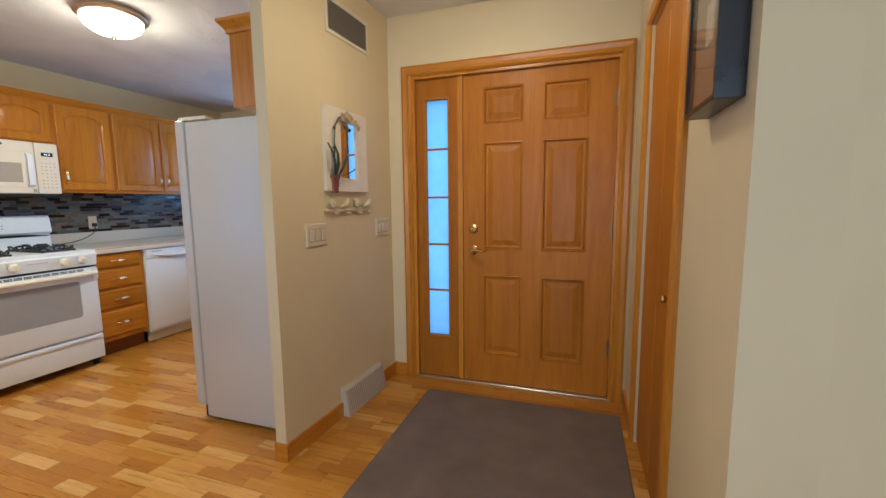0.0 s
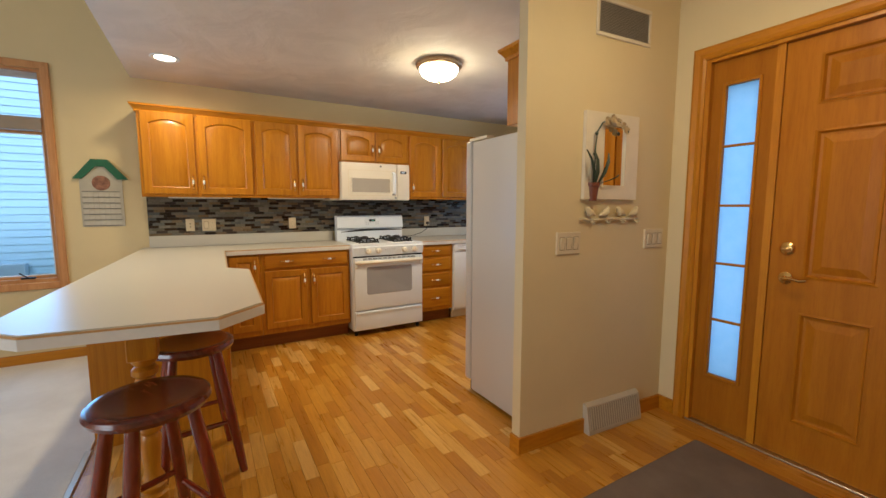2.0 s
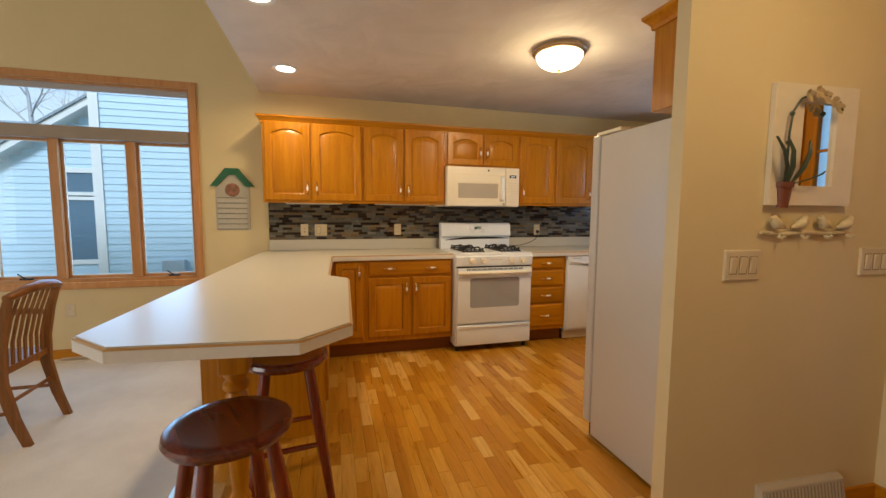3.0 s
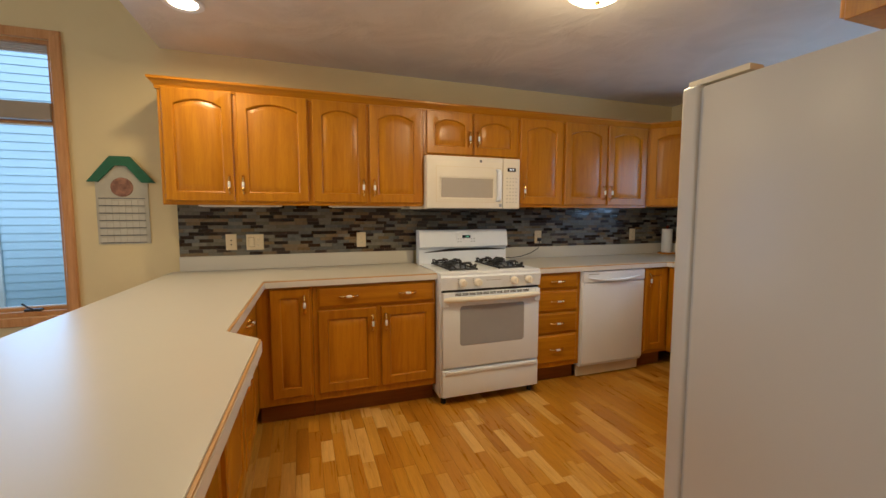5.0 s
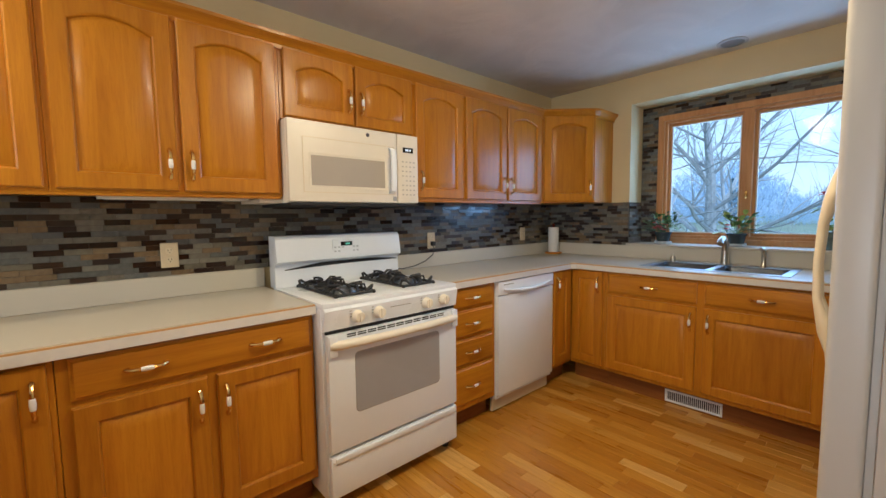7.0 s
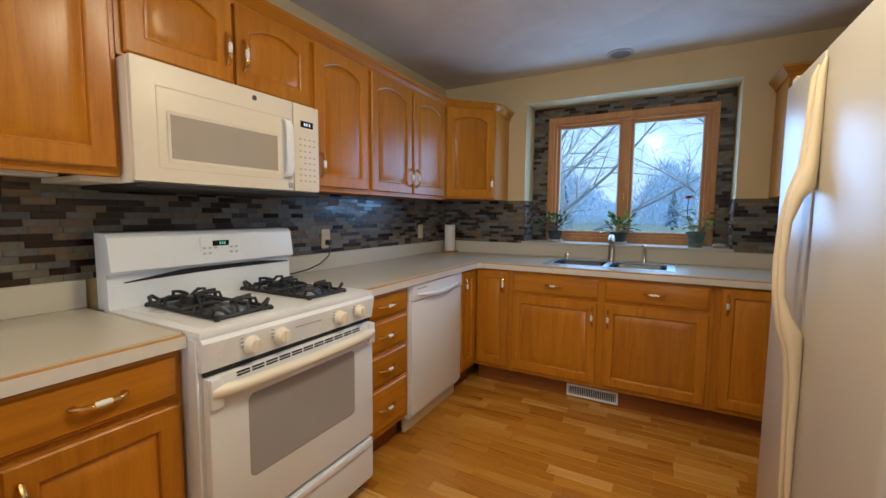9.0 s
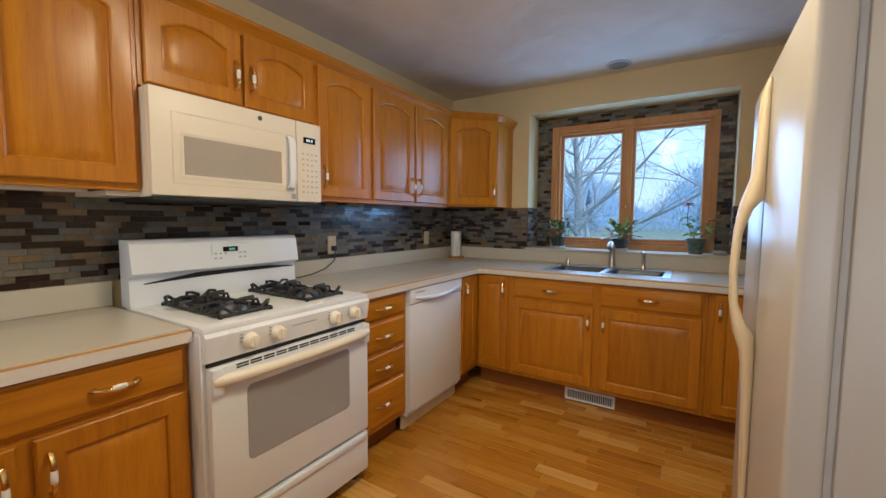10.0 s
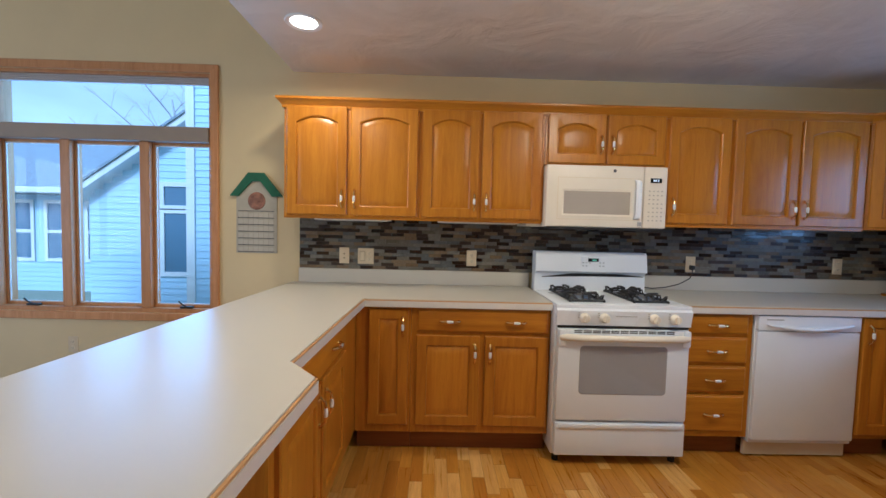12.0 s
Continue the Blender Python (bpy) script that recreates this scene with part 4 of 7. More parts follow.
for b_ in ((0.068, 0.585, 1.652, 1.655), (0.068, 0.585, 1.395, 1.398), (0.068, 0.071, 1.398, 1.652), (0.582, 0.585, 1.398, 1.652)):
    box(bm, b_[0], b_[1], -0.0016, 0.001, b_[2], b_[3])
part("door_bead", bm, M_HANDLE, md, "fine moulded line round the door", None)
bm = bmesh.new()
box(bm, 0.574, 0.598, -0.0016, 0.001, 1.362, 1.386)
part("sticker", bm, M_GREYMARK, md, "small grey sticker", None)
bm = bmesh.new()
lathe(bm, [(0.0, -0.002), (0.010, -0.002), (0.010, 0.003)], (0.42, 0, 1.700), 16, "y")
part("badge", bm, M_BADGE, md, "small dark round badge")
bm = bmesh.new()
box(bm, 0.607, MW, 0, 0.022, MZ0 + 0.008, MZ1, 0.006, 2)
mp_ = part("control_panel", bm, M_MICRO, th)
bm = bmesh.new()
box(bm, 0.645, 0.715, -0.002, 0.002, 1.632, 1.660)
part("display", bm, M_DISPLAY, mp_)
bm = bmesh.new()
for dx in (0.662, 0.674, 0.690):
    box(bm, dx, dx + 0.008, -0.003, -0.001, 1.640, 1.652)
part("digits", bm, M_DIGITW, mp_)
bm = bmesh.new()
for r_ in range(8):
    for c_ in range(4):
        if (r_, c_) not in ((5, 3), (3, 0)):
            box(bm, 0.637 + c_ * 0.026, 0.648 + c_ * 0.026, -0.0012, 0.001, 1.395 + r_ * 0.026, 1.402 + r_ * 0.026)
tagged(part("buttons", bm, M_PRINT, mp_), kind="stuff")
bm = bmesh.new()
box(bm, 0.0, MW, -0.002, 0.38, MZ0 - 0.012, MZ0 + 0.004, 0.003)
part("vent_base", bm, M_DARK, th)
bm = bmesh.new()
box(bm, -0.10, 0.0, 0.10, 0.39, MZ0 + 0.004, MZ0 + 0.020)
part("filler_strip", bm, M_MICRO, th)

# ---- dishwasher ----
th = thing("dishwasher", pose(-3.862, 2.70, 0, 0, 0, 90), "white built-in dishwasher under the worktop", "dishwasher")
DWW = 0.612
bm = bmesh.new()
box(bm, 0, DWW, 0.02, 0.60, 0.10, 0.866)
part("body", bm, M_WHITE, th)
bm = bmesh.new()
box(bm, 0.004, DWW - 0.004, 0, 0.022, 0.125, 0.770, 0.006, 2)
part("door", bm, M_WHITE, th)
bm = bmesh.new()
box(bm, 0.004, DWW - 0.004, -0.004, 0.022, 0.775, 0.862, 0.006, 2)
cp = part("control_strip", bm, M_WHITE, th)
bm = bmesh.new()
tube(bm, [(0.05 + 0.51 * i / 12, -0.008 - 0.012 * math.sin(math.pi * i / 12), 0.810 - 0.022 * math.sin(math.pi * i / 12)) for i in range(13)], [0.006 + 0.008 * math.sin(math.pi * i / 12) for i in range(13)], 8)
part("handle", bm, M_WHITE, cp)
bm = bmesh.new()
box(bm, 0.05, 0.15, -0.005, -0.003, 0.836, 0.842)
part("marking", bm, M_GREYMARK, cp)
bm = bmesh.new()
box(bm, 0.0, DWW, 0.05, 0.07, 0.012, 0.115)
part("kick_plate", bm, M_ALMOND, th, "pale grey kick plate", None)

# ---- refrigerator ----
FX, FY0, FW, FH = -2.312, 2.740, 0.908, 1.708
th = thing("refrigerator", pose(FX, FY0, 0, 0, 0, -90), "white side-by-side refrigerator with cream handles", "refrigerator")
bm = bmesh.new()
box(bm, 0.005, FW - 0.003, 0.075, 0.64, 0.03, FH - 0.012, 0.006, 2)
part("body", bm, M_FRIDGE, th)
for a, b, nm in ((0, 0.395, "freezer_door"), (0.401, FW, "fridge_door")):
    bm = bmesh.new()
    box(bm, a, b, 0, 0.062, 0.09, FH, 0.014, 3)
    dr = part(nm, bm, M_FRIDGE, th, "white textured door")
    hx = b - 0.028 if a == 0 else a + 0.028
    bm = bmesh.new()
    # a flared strap on the door above and below, standing clear of it between
    rows = ((1.672, 0.007, -0.004, 0.004), (1.64, 0.009, -0.010, 0.009), (1.50, 0.012, -0.013, 0.012), (1.40, 0.018, -0.017, 0.015),
            (1.335, 0.025, -0.028, 0.024), (1.305, 0.021, -0.042, 0.016), (1.24, 0.013, -0.056, 0.010), (1.13, 0.011, -0.062, 0.009),
            (1.03, 0.012, -0.058, 0.010), (0.975, 0.016, -0.045, 0.015), (0.935, 0.017, -0.030, 0.024), (0.88, 0.013, -0.019, 0.017),
            (0.78, 0.010, -0.013, 0.012), (0.55, 0.009, -0.010, 0.009), (0.34, 0.007, -0.007, 0.006), (0.30, 0.006, -0.004, 0.004))
    loops(bm, [[(hx + w * math.cos(a_), y + dp * math.sin(a_), z) for a_ in (i_ * math.pi / 6 for i_ in range(12))] for z, w, y, dp in rows])
    part("handle", bm, M_HANDLE, dr, "cream bowed handle")
bm = bmesh.new()
box(bm, 0.012, FW - 0.012, 0.0625, 0.0745, 0.095, FH - 0.015)
part("door_gasket", bm, plain("gasket_grey", (0.46, 0.45, 0.42), 0.6, 0.05, 10), th)
for hx in (0.05, FW - 0.05):
    bm = bmesh.new()
    box(bm, hx - 0.03, hx + 0.03, 0.008, 0.20, FH + 0.0002, FH + 0.020, 0.006, 2)
    part("hinge_cover", bm, M_HANDLE, th, "cream hinge cover")
bm = bmesh.new()
box(bm, 0.02, FW - 0.02, 0.04, 0.07, 0.012, 0.082, 0.004)
part("base_grille", bm, M_DARK, th)
for x in (0.06, FW - 0.06):
    for y in (0.12, 0.58):
        bm = bmesh.new()
        cyl(bm, (x, y, 0), (x, y, 0.032), 0.02)
        part("foot", bm, M_DARK, th)


# ---- front door with sidelight ----
casing("front_door_casing", pose(EX0, DY, 0), EX1 - EX0, EZ, 0.068, "moulded oak casing round the front door")
fd = thing("door_1", pose(EX0, DY + 0.03, 0), "honey oak six-panel front door, closed, beside a glazed sidelight", "")
fd["kind"] = "structure"
bm = bmesh.new()
w_ = EX1 - EX0
box(bm, 0, 0.022, -0.03, 0.10, 0, EZ)
box(bm, w_ - 0.016, w_, -0.03, 0.10, 0, EZ)
box(bm, 0.022, w_ - 0.016, -0.03, 0.10, EZ - 0.018, EZ)
box(bm, 0.318, 0.352, -0.012, 0.10, 0, EZ - 0.018)
part("frame", bm, M_OAK, fd, smooth=None)
# sidelight: a panel with a tall opening of five panes
a0, a1 = 0.024, 0.316
g0, g1, gz0, gz1 = 0.094, 0.247, 0.315, 1.935
bm = bmesh.new()
for b_ in ((a0, g0, 0.012, EZ - 0.02), (g1, a1, 0.012, EZ - 0.02), (g0, g1, 0.012, gz0), (g0, g1, gz1, EZ - 0.02)):
    box(bm, b_[0], b_[1], 0.0, 0.045, b_[2], b_[3])
sl = part("sidelight", bm, M_DOOR, fd, "oak sidelight with five panes", None)
bm = bmesh.new()
for b_ in ((g0 - 0.016, g0, gz0 - 0.016, gz1 + 0.016), (g1, g1 + 0.016, gz0 - 0.016, gz1 + 0.016), (g0, g1, gz0 - 0.016, gz0), (g0, g1, gz1, gz1 + 0.016)):
    box(bm, b_[0], b_[1], -0.010, 0.0, b_[2], b_[3], 0.003)
for i in range(1, 5):
    z = gz0 + (gz1 - gz0) * i / 5
    box(bm, g0, g1, -0.004, 0.012, z - 0.007, z + 0.007, 0.003)
part("muntins", bm, M_DOOR, sl, smooth=None)
for i in range(5):
    z = gz0 + (gz1 - gz0) * i / 5
    bm = bmesh.new()
    box(bm, g0 - 0.004, g1 + 0.004, 0.016, 0.020, z, z + (gz1 - gz0) / 5 - 0.001)
    part("pane", bm, M_OBSCURE, sl, "frosted pane")
# six-panel leaf
L0, L1_, LH = 0.354, 1.293, EZ - 0.022
bm = bmesh.new()
pan = []
for x0_, x1_ in ((0.135, 0.395), (0.515, 0.785)):
    for z0_, z1_ in ((0.205, 0.765), (0.935, 1.640), (1.755, 1.985)):
        pan.append((x0_, x1_, z0_, z1_))
xs = [0, 0.135, 0.395, 0.515, 0.785, L1_ - L0]
zs = [0.012, 0.205, 0.765, 0.935, 1.640, 1.755, 1.985, LH]
for i in range(5):
    for j in range(7):
        if i in (1, 3) and j in (1, 3, 5):
            continue
        x0_, x1_, z0_, z1_ = L0 + xs[i], L0 + xs[i + 1], zs[j], zs[j + 1]
        v = [bm.verts.new(p) for p in ((x0_, 0, z0_), (x1_, 0, z0_), (x1_, 0, z1_), (x0_, 0, z1_))]
        bm.faces.new(v)
bmesh.ops.remove_doubles(bm, verts=bm.verts, dist=1e-5)
bnd = [e for e in bm.edges if e.is_boundary]
ext = bmesh.ops.extrude_edge_only(bm, edges=bnd)
bmesh.ops.translate(bm, vec=(0, 0.044, 0), verts=[g for g in ext["geom"] if isinstance(g, bmesh.types.BMVert)])
leaf = part("leaf", bm, M_DOOR, fd, "six-panel oak door leaf", None)
for x0_, x1_, z0_, z1_ in pan:
    bm = bmesh.new()
    rings = []
    for d, y in ((-0.001, -0.001), (0.010, -0.004), (0.018, 0.010), (0.030, 0.011), (0.062, 0.002), (0.066, 0.001)):
        rings.append([(L0 + x0_ + d, y, z0_ + d), (L0 + x1_ - d, y, z0_ + d), (L0 + x1_ - d, y, z1_ - d), (L0 + x0_ + d, y, z1_ - d)])
    loops(bm, rings, False, True)
    part("panel", bm, M_DOOR, leaf, smooth=None)
bm = bmesh.new()
lathe(bm, [(0.030, 0.0), (0.030, -0.006), (0.022, -0.011), (0.011, -0.014), (0.010, -0.05), (0.0, -0.05)], (L0 + 0.072, 0, 0.930), 20, "y")
tube(bm, [(L0 + 0.072, -0.045, 0.930), (L0 + 0.10, -0.052, 0.934), (L0 + 0.14, -0.050, 0.926), (L0 + 0.168, -0.048, 0.932)], [0.011, 0.009, 0.008, 0.006], 8)
part("door_lever", bm, M_BRASS, leaf, "polished brass lever")
bm = bmesh.new()
lathe(bm, [(0.032, 0.0), (0.032, -0.008), (0.024, -0.014), (0.020, -0.016), (0.0, -0.016)], (L0 + 0.070, 0, 1.075), 20, "y")
box(bm, L0 + 0.050, L0 + 0.090, -0.026, -0.014, 1.068, 1.082, 0.003)
part("deadbolt", bm, M_BRASS, leaf, "brass deadbolt thumb turn")
M_TARNISH = plain("tarnished_brass", (0.26, 0.17, 0.08), 0.4, 0.15, 30, metal=0.8)
for z in (0.28, 1.02, 1.80):
    bm = bmesh.new()
    cyl(bm, (L1_ + 0.002, -0.006, z), (L1_ + 0.002, -0.006, z + 0.10), 0.008, n=10)
    box(bm, L1_ - 0.014, L1_, -0.003, 0.0005, z, z + 0.10)
    part("hinge", bm, M_TARNISH, leaf, "tarnished brass hinge")
bm = bmesh.new()
box(bm, 0.0, w_, -0.035, 0.10, 0.0, 0.011, 0.003)
part("threshold", bm, M_NICKEL, fd, "metal threshold", None)

# closet door
casing("closet_casing", pose(CX, CL1, 0, 0, 0, -90), CL1 - CL0, CLZ, 0.065, "moulded oak casing round the closet door")
cd = thing("door_2", pose(CX + 0.012, CL1, 0, 0, 0, -90), "plain honey oak folding closet door, closed", "")
cd["kind"] = "structure"
W2 = CL1 - CL0
for i in range(2):
    bm = bmesh.new()
    box(bm, 0.004 + i * W2 / 2, W2 / 2 * (i + 1) - 0.003, 0, 0.03, 0.015, CLZ - 0.012, 0.003)
    lf = part("leaf", bm, M_DOOR, cd, smooth=None)
bm = bmesh.new()
lathe(bm, [(0.008, 0.0), (0.007, -0.014), (0.014, -0.020), (0.016, -0.028), (0.012, -0.034), (0.0, -0.036)], (W2 - 0.085, 0, 0.91), 16, "y")
part("knob", bm, M_BRASS, lf, "small brass knob")

# ---- dining window ----
casing("dining_window_casing", pose(WX, DW0, DZ0, 0, 0, 90), DW1 - DW0, DZ1 - DZ0, 0.055, "reddish oak casing round the dining window", True, tone=M_WINWOOD)
win = thing("window_1", pose(WX - 0.03, DW0, DZ0, 0, 0, 90), "three casement sashes under a wide transom, oak frames", "")
win["kind"] = "structure"
WW, WH = DW1 - DW0, DZ1 - DZ0
tz0, tz1 = 1.880 - DZ0, 1.985 - DZ0
m1, m2 = -1.80 - DW0, -1.245 - DW0
bm = bmesh.new()
for b_ in ((0, 0.03, 0, WH), (WW - 0.022, WW, 0, WH), (0.03, WW - 0.022, WH - 0.022, WH), (0.03, WW - 0.022, 0, 0.03)):
    box(bm, b_[0], b_[1], -0.02, 0.11, b_[2], b_[3])
part("window_frame", bm, M_WINWOOD, win, smooth=None)
bm = bmesh.new()
box(bm, 0.03, WW - 0.022, -0.03, 0.10, tz0, tz1, 0.004)
part("transom_bar", bm, plain("brown_grey_trim", (0.30, 0.24, 0.18), 0.5, 0.05, 8), win, "taupe transom bar", None)
for m_ in (m1, m2):
    bm = bmesh.new()
    box(bm, m_ - 0.034, m_ + 0.034, -0.01, 0.10, 0.03, tz0, 0.004)
    part("mullion", bm, M_WINWOOD, win, smooth=None)
M_VINYL = plain("white_vinyl", (0.74, 0.73, 0.70), 0.4, 0.03, 8)


def glazing_bead(sash, x0, x1, z0, z1, y, t=0.009):
    """A thin pale bead that holds the pane in its sash."""
    bm = bmesh.new()
    for b_ in ((x0, x0 + t, z0, z1), (x1 - t, x1, z0, z1), (x0 + t, x1 - t, z0, z0 + t), (x0 + t, x1 - t, z1 - t, z1)):
        box(bm, b_[0], b_[1], y - 0.012, y - 0.001, b_[2], b_[3], 0.002)
    part("glazing_bead", bm, M_VINYL, sash, "pale vinyl bead", None)


for a, b in ((0.03, m1 - 0.034), (m1 + 0.034, m2 - 0.034), (m2 + 0.034, WW - 0.022)):
    bm = bmesh.new()
    t_ = 0.014
    for b_ in ((a, a + t_, 0.03, tz0), (b - t_, b, 0.03, tz0), (a + t_, b - t_, 0.03, 0.05), (a + t_, b - t_, tz0 - 0.018, tz0)):
        box(bm, b_[0], b_[1], 0.03, 0.07, b_[2], b_[3], 0.002)
    sash = part("sash", bm, M_WINWOOD, win, smooth=None)
    bm = bmesh.new()
    box(bm, a + t_ - 0.004, b - t_ + 0.004, 0.048, 0.052, 0.046, tz0 - 0.014)
    part("pane", bm, M_GLASS, sash).visible_shadow = False
    glazing_bead(sash, a + t_, b - t_, 0.05, tz0 - 0.018, 0.048)
bm = bmesh.new()
box(bm, 0.03, WW - 0.022, 0.048, 0.052, tz1, WH - 0.022)
part("transom_pane", bm, M_GLASS, win).visible_shadow = False
bm = bmesh.new()
for i in range(4):
    box(bm, 0.032, WW - 0.024, 0.0 + i * 0.004, 0.02 + i * 0.004, WH - 0.034 - i * 0.012, WH - 0.024 - i * 0.012, 0.002)
part("folded_blind", bm, plain("blind_fabric", (0.50, 0.47, 0.45), 0.8, 0.05, 20), win, "raised pleated blind", None)
for cxx in (m1 - 0.25, WW - 0.20):
    bm = bmesh.new()
    box(bm, cxx - 0.045, cxx + 0.045, -0.012, 0.02, 0.030, 0.046, 0.004)
    tube(bm, [(cxx, -0.01, 0.045), (cxx - 0.02, -0.02, 0.062), (cxx - 0.045, -0.022, 0.085)], [0.006, 0.005, 0.006], 8)
    part("crank", bm, M_BLACK, win, "dark casement crank")

# ---- kitchen window ----
KW, KH = KX1 - KX0, KZ1 - KZ0
casing("kitchen_window_casing", pose(KX0, NY, KZ0), KW, KH, 0.045, "tan oak casing round the kitchen window", True, 0.016, M_WINWOOD)
win = thing("window_2", pose(KX0, NY + 0.02, KZ0), "two oak-framed casement sashes above the sink", "")
win["kind"] = "structure"
bm = bmesh.new()
for b_ in ((0, 0.022, 0, KH), (KW - 0.022, KW, 0, KH), (0.022, KW - 0.022, KH - 0.02, KH), (0.022, KW - 0.022, 0, 0.022), (KW / 2 - 0.03, KW / 2 + 0.03, 0.022, KH - 0.02)):
    box(bm, b_[0], b_[1], -0.015, 0.09, b_[2], b_[3], 0.002)
part("window_frame", bm, M_WINWOOD, win, smooth=None)
for a, b in ((0.022, KW / 2 - 0.03), (KW / 2 + 0.03, KW - 0.022)):
    bm = bmesh.new()
    t_ = 0.02
    for b_ in ((a, a + t_, 0.022, KH - 0.02), (b - t_, b, 0.022, KH - 0.02), (a + t_, b - t_, 0.022, 0.042), (a + t_, b - t_, KH - 0.04, KH - 0.02)):
        box(bm, b_[0], b_[1], 0.02, 0.06, b_[2], b_[3], 0.002)
    sash = part("sash", bm, M_WINWOOD, win, smooth=None)
    bm = bmesh.new()
    box(bm, a + t_ - 0.004, b - t_ + 0.004, 0.038, 0.042, 0.038, KH - 0.036)
    part("pane", bm, M_GLASS, sash).visible_shadow = False
    glazing_bead(sash, a + t_, b - t_, 0.042, KH - 0.04, 0.038)
bm = bmesh.new()
box(bm, KW / 2 - 0.009, KW / 2 + 0.009, -0.024, -0.013, 0.30, 0.36, 0.003)
tube(bm, [(KW / 2, -0.024, 0.34), (KW / 2, -0.034, 0.33), (KW / 2, -0.034, 0.30)], 0.004, 8)
part("latch", bm, M_BRASS, win, "casement latch")


# ---- lamps ----
th = thing("ceiling_lamp", pose(*LAMP_XY, CEIL), "lit frosted glass bowl lamp with a bronze rim", "ceiling lamp", "ceiling lamps")
bm = bmesh.new()
lathe(bm, [(0.0, 0), (0.165, 0), (0.175, -0.012), (0.178, -0.030), (0.168, -0.040), (0.150, -0.044), (0.0, -0.044)], n=40)
part("rim", bm, plain("bronze_rim", (0.52, 0.42, 0.30), 0.3, 0.1, 20, metal=1.0), th, "bronze rim")
bm = bmesh.new()
lathe(bm, [(0.152, -0.0445), (0.150, -0.060), (0.132, -0.090), (0.098, -0.115), (0.050, -0.130), (0.0, -0.134)], n=40)
part("bowl", bm, M_LAMPGLASS, th, "glowing frosted glass bowl")
bm = bmesh.new()
lathe(bm, [(0.012, -0.134), (0.012, -0.142), (0.006, -0.150), (0.0, -0.152)], n=16)
part("finial", bm, M_BRASS, th)
copy_thing(th, pose(*HALL_XY, HALL_CEIL))
for cx, cy in CANS:
    th = thing("recessed_light", pose(cx, cy, CEIL), "lit recessed ceiling light with a white trim", "ceiling light", "recessed lights")
    bm = bmesh.new()
    lathe(bm, [(0.070, 0.0), (0.096, 0.0), (0.098, -0.004), (0.094, -0.008), (0.074, -0.006), (0.068, -0.002)], n=32)
    part("trim_ring", bm, M_WHITE, th)
    bm = bmesh.new()
    lathe(bm, [(0.069, 0.0), (0.069, -0.003), (0.05, -0.006), (0.0, -0.007)], n=32)
    part("lens", bm, M_CANLENS, th, "glowing lens")
# recessed light above the sink, switched off
th = thing("ceiling_speaker", pose(-3.0, 4.03, CEIL), "unlit grey recessed fitting above the sink", "ceiling fitting")
bm = bmesh.new()
lathe(bm, [(0.0, 0), (0.085, 0), (0.088, -0.005), (0.080, -0.008), (0.0, -0.008)], n=32)
part("ring", bm, plain("grey_ring", (0.45, 0.44, 0.43), 0.5, 0.04, 9), th)
bm = bmesh.new()
lathe(bm, [(0.0, -0.0082), (0.066, -0.0082), (0.06, -0.012), (0.0, -0.012)], n=32)
part("grille", bm, plain("grey_unlit_centre", (0.22, 0.21, 0.20), 0.7, 0.1, 60), th, "grey unlit centre")

# living room window, behind the walk
win = thing("window_3", pose(LW0, -6.05, 0.5, 0, 0, 0), "plain wide oak-framed living room window", "")
win["kind"] = "structure"
bm = bmesh.new()
lw_ = LW1 - LW0
for b_ in ((0, 0.05, 0, 2.1), (lw_ - 0.05, lw_, 0, 2.1), (0.05, lw_ - 0.05, 0, 0.05), (0.05, lw_ - 0.05, 2.05, 2.1), (lw_ / 3 - 0.03, lw_ / 3 + 0.03, 0.05, 2.05), (lw_ * 2 / 3 - 0.03, lw_ * 2 / 3 + 0.03, 0.05, 2.05)):
    box(bm, b_[0], b_[1], -0.05, 0.06, b_[2], b_[3], 0.003)
part("window_frame", bm, M_WINWOOD, win, smooth=None)
for i in range(3):
    bm = bmesh.new()
    box(bm, 0.03 + lw_ * i / 3, lw_ * (i + 1) / 3 - 0.03, 0.0, 0.004, 0.04, 2.06)
    part("pane", bm, M_GLASS, win, smooth=None).visible_shadow = False


# ---- sink and taps ----
# darker copy of the deck's steel: the bowls' shade is in the colour
M_BOWL = plain("shaded_steel_bowl", (0.10, 0.11, 0.125), 0.42, 0.08, 40, metal=1.0)
th = thing("kitchen_sink", ID, "double-bowl stainless steel sink set in the worktop", "sink")
sx0, sx1, sy0, sy1 = SK[0] - 0.02, SK[1] + 0.02, SK[2] - 0.012, SK[3] + 0.02
mid = (sx0 + sx1) / 2
bowls = ((sx0 + 0.045, mid - 0.02), (mid + 0.02, sx1 - 0.045))
by0, by1 = sy0 + 0.04, sy1 - 0.11


def round_rect(x0, x1, y0, y1, r, z, n=5):
    ring = []
    for cx, cy, st in ((x1 - r, y1 - r, 0), (x0 + r, y1 - r, 90), (x0 + r, y0 + r, 180), (x1 - r, y0 + r, 270)):
        for q in range(n):
            t_ = radians(st + q * 90 / (n - 1))
            ring.append((cx + r * math.cos(t_), cy + r * math.sin(t_), z))
    return ring


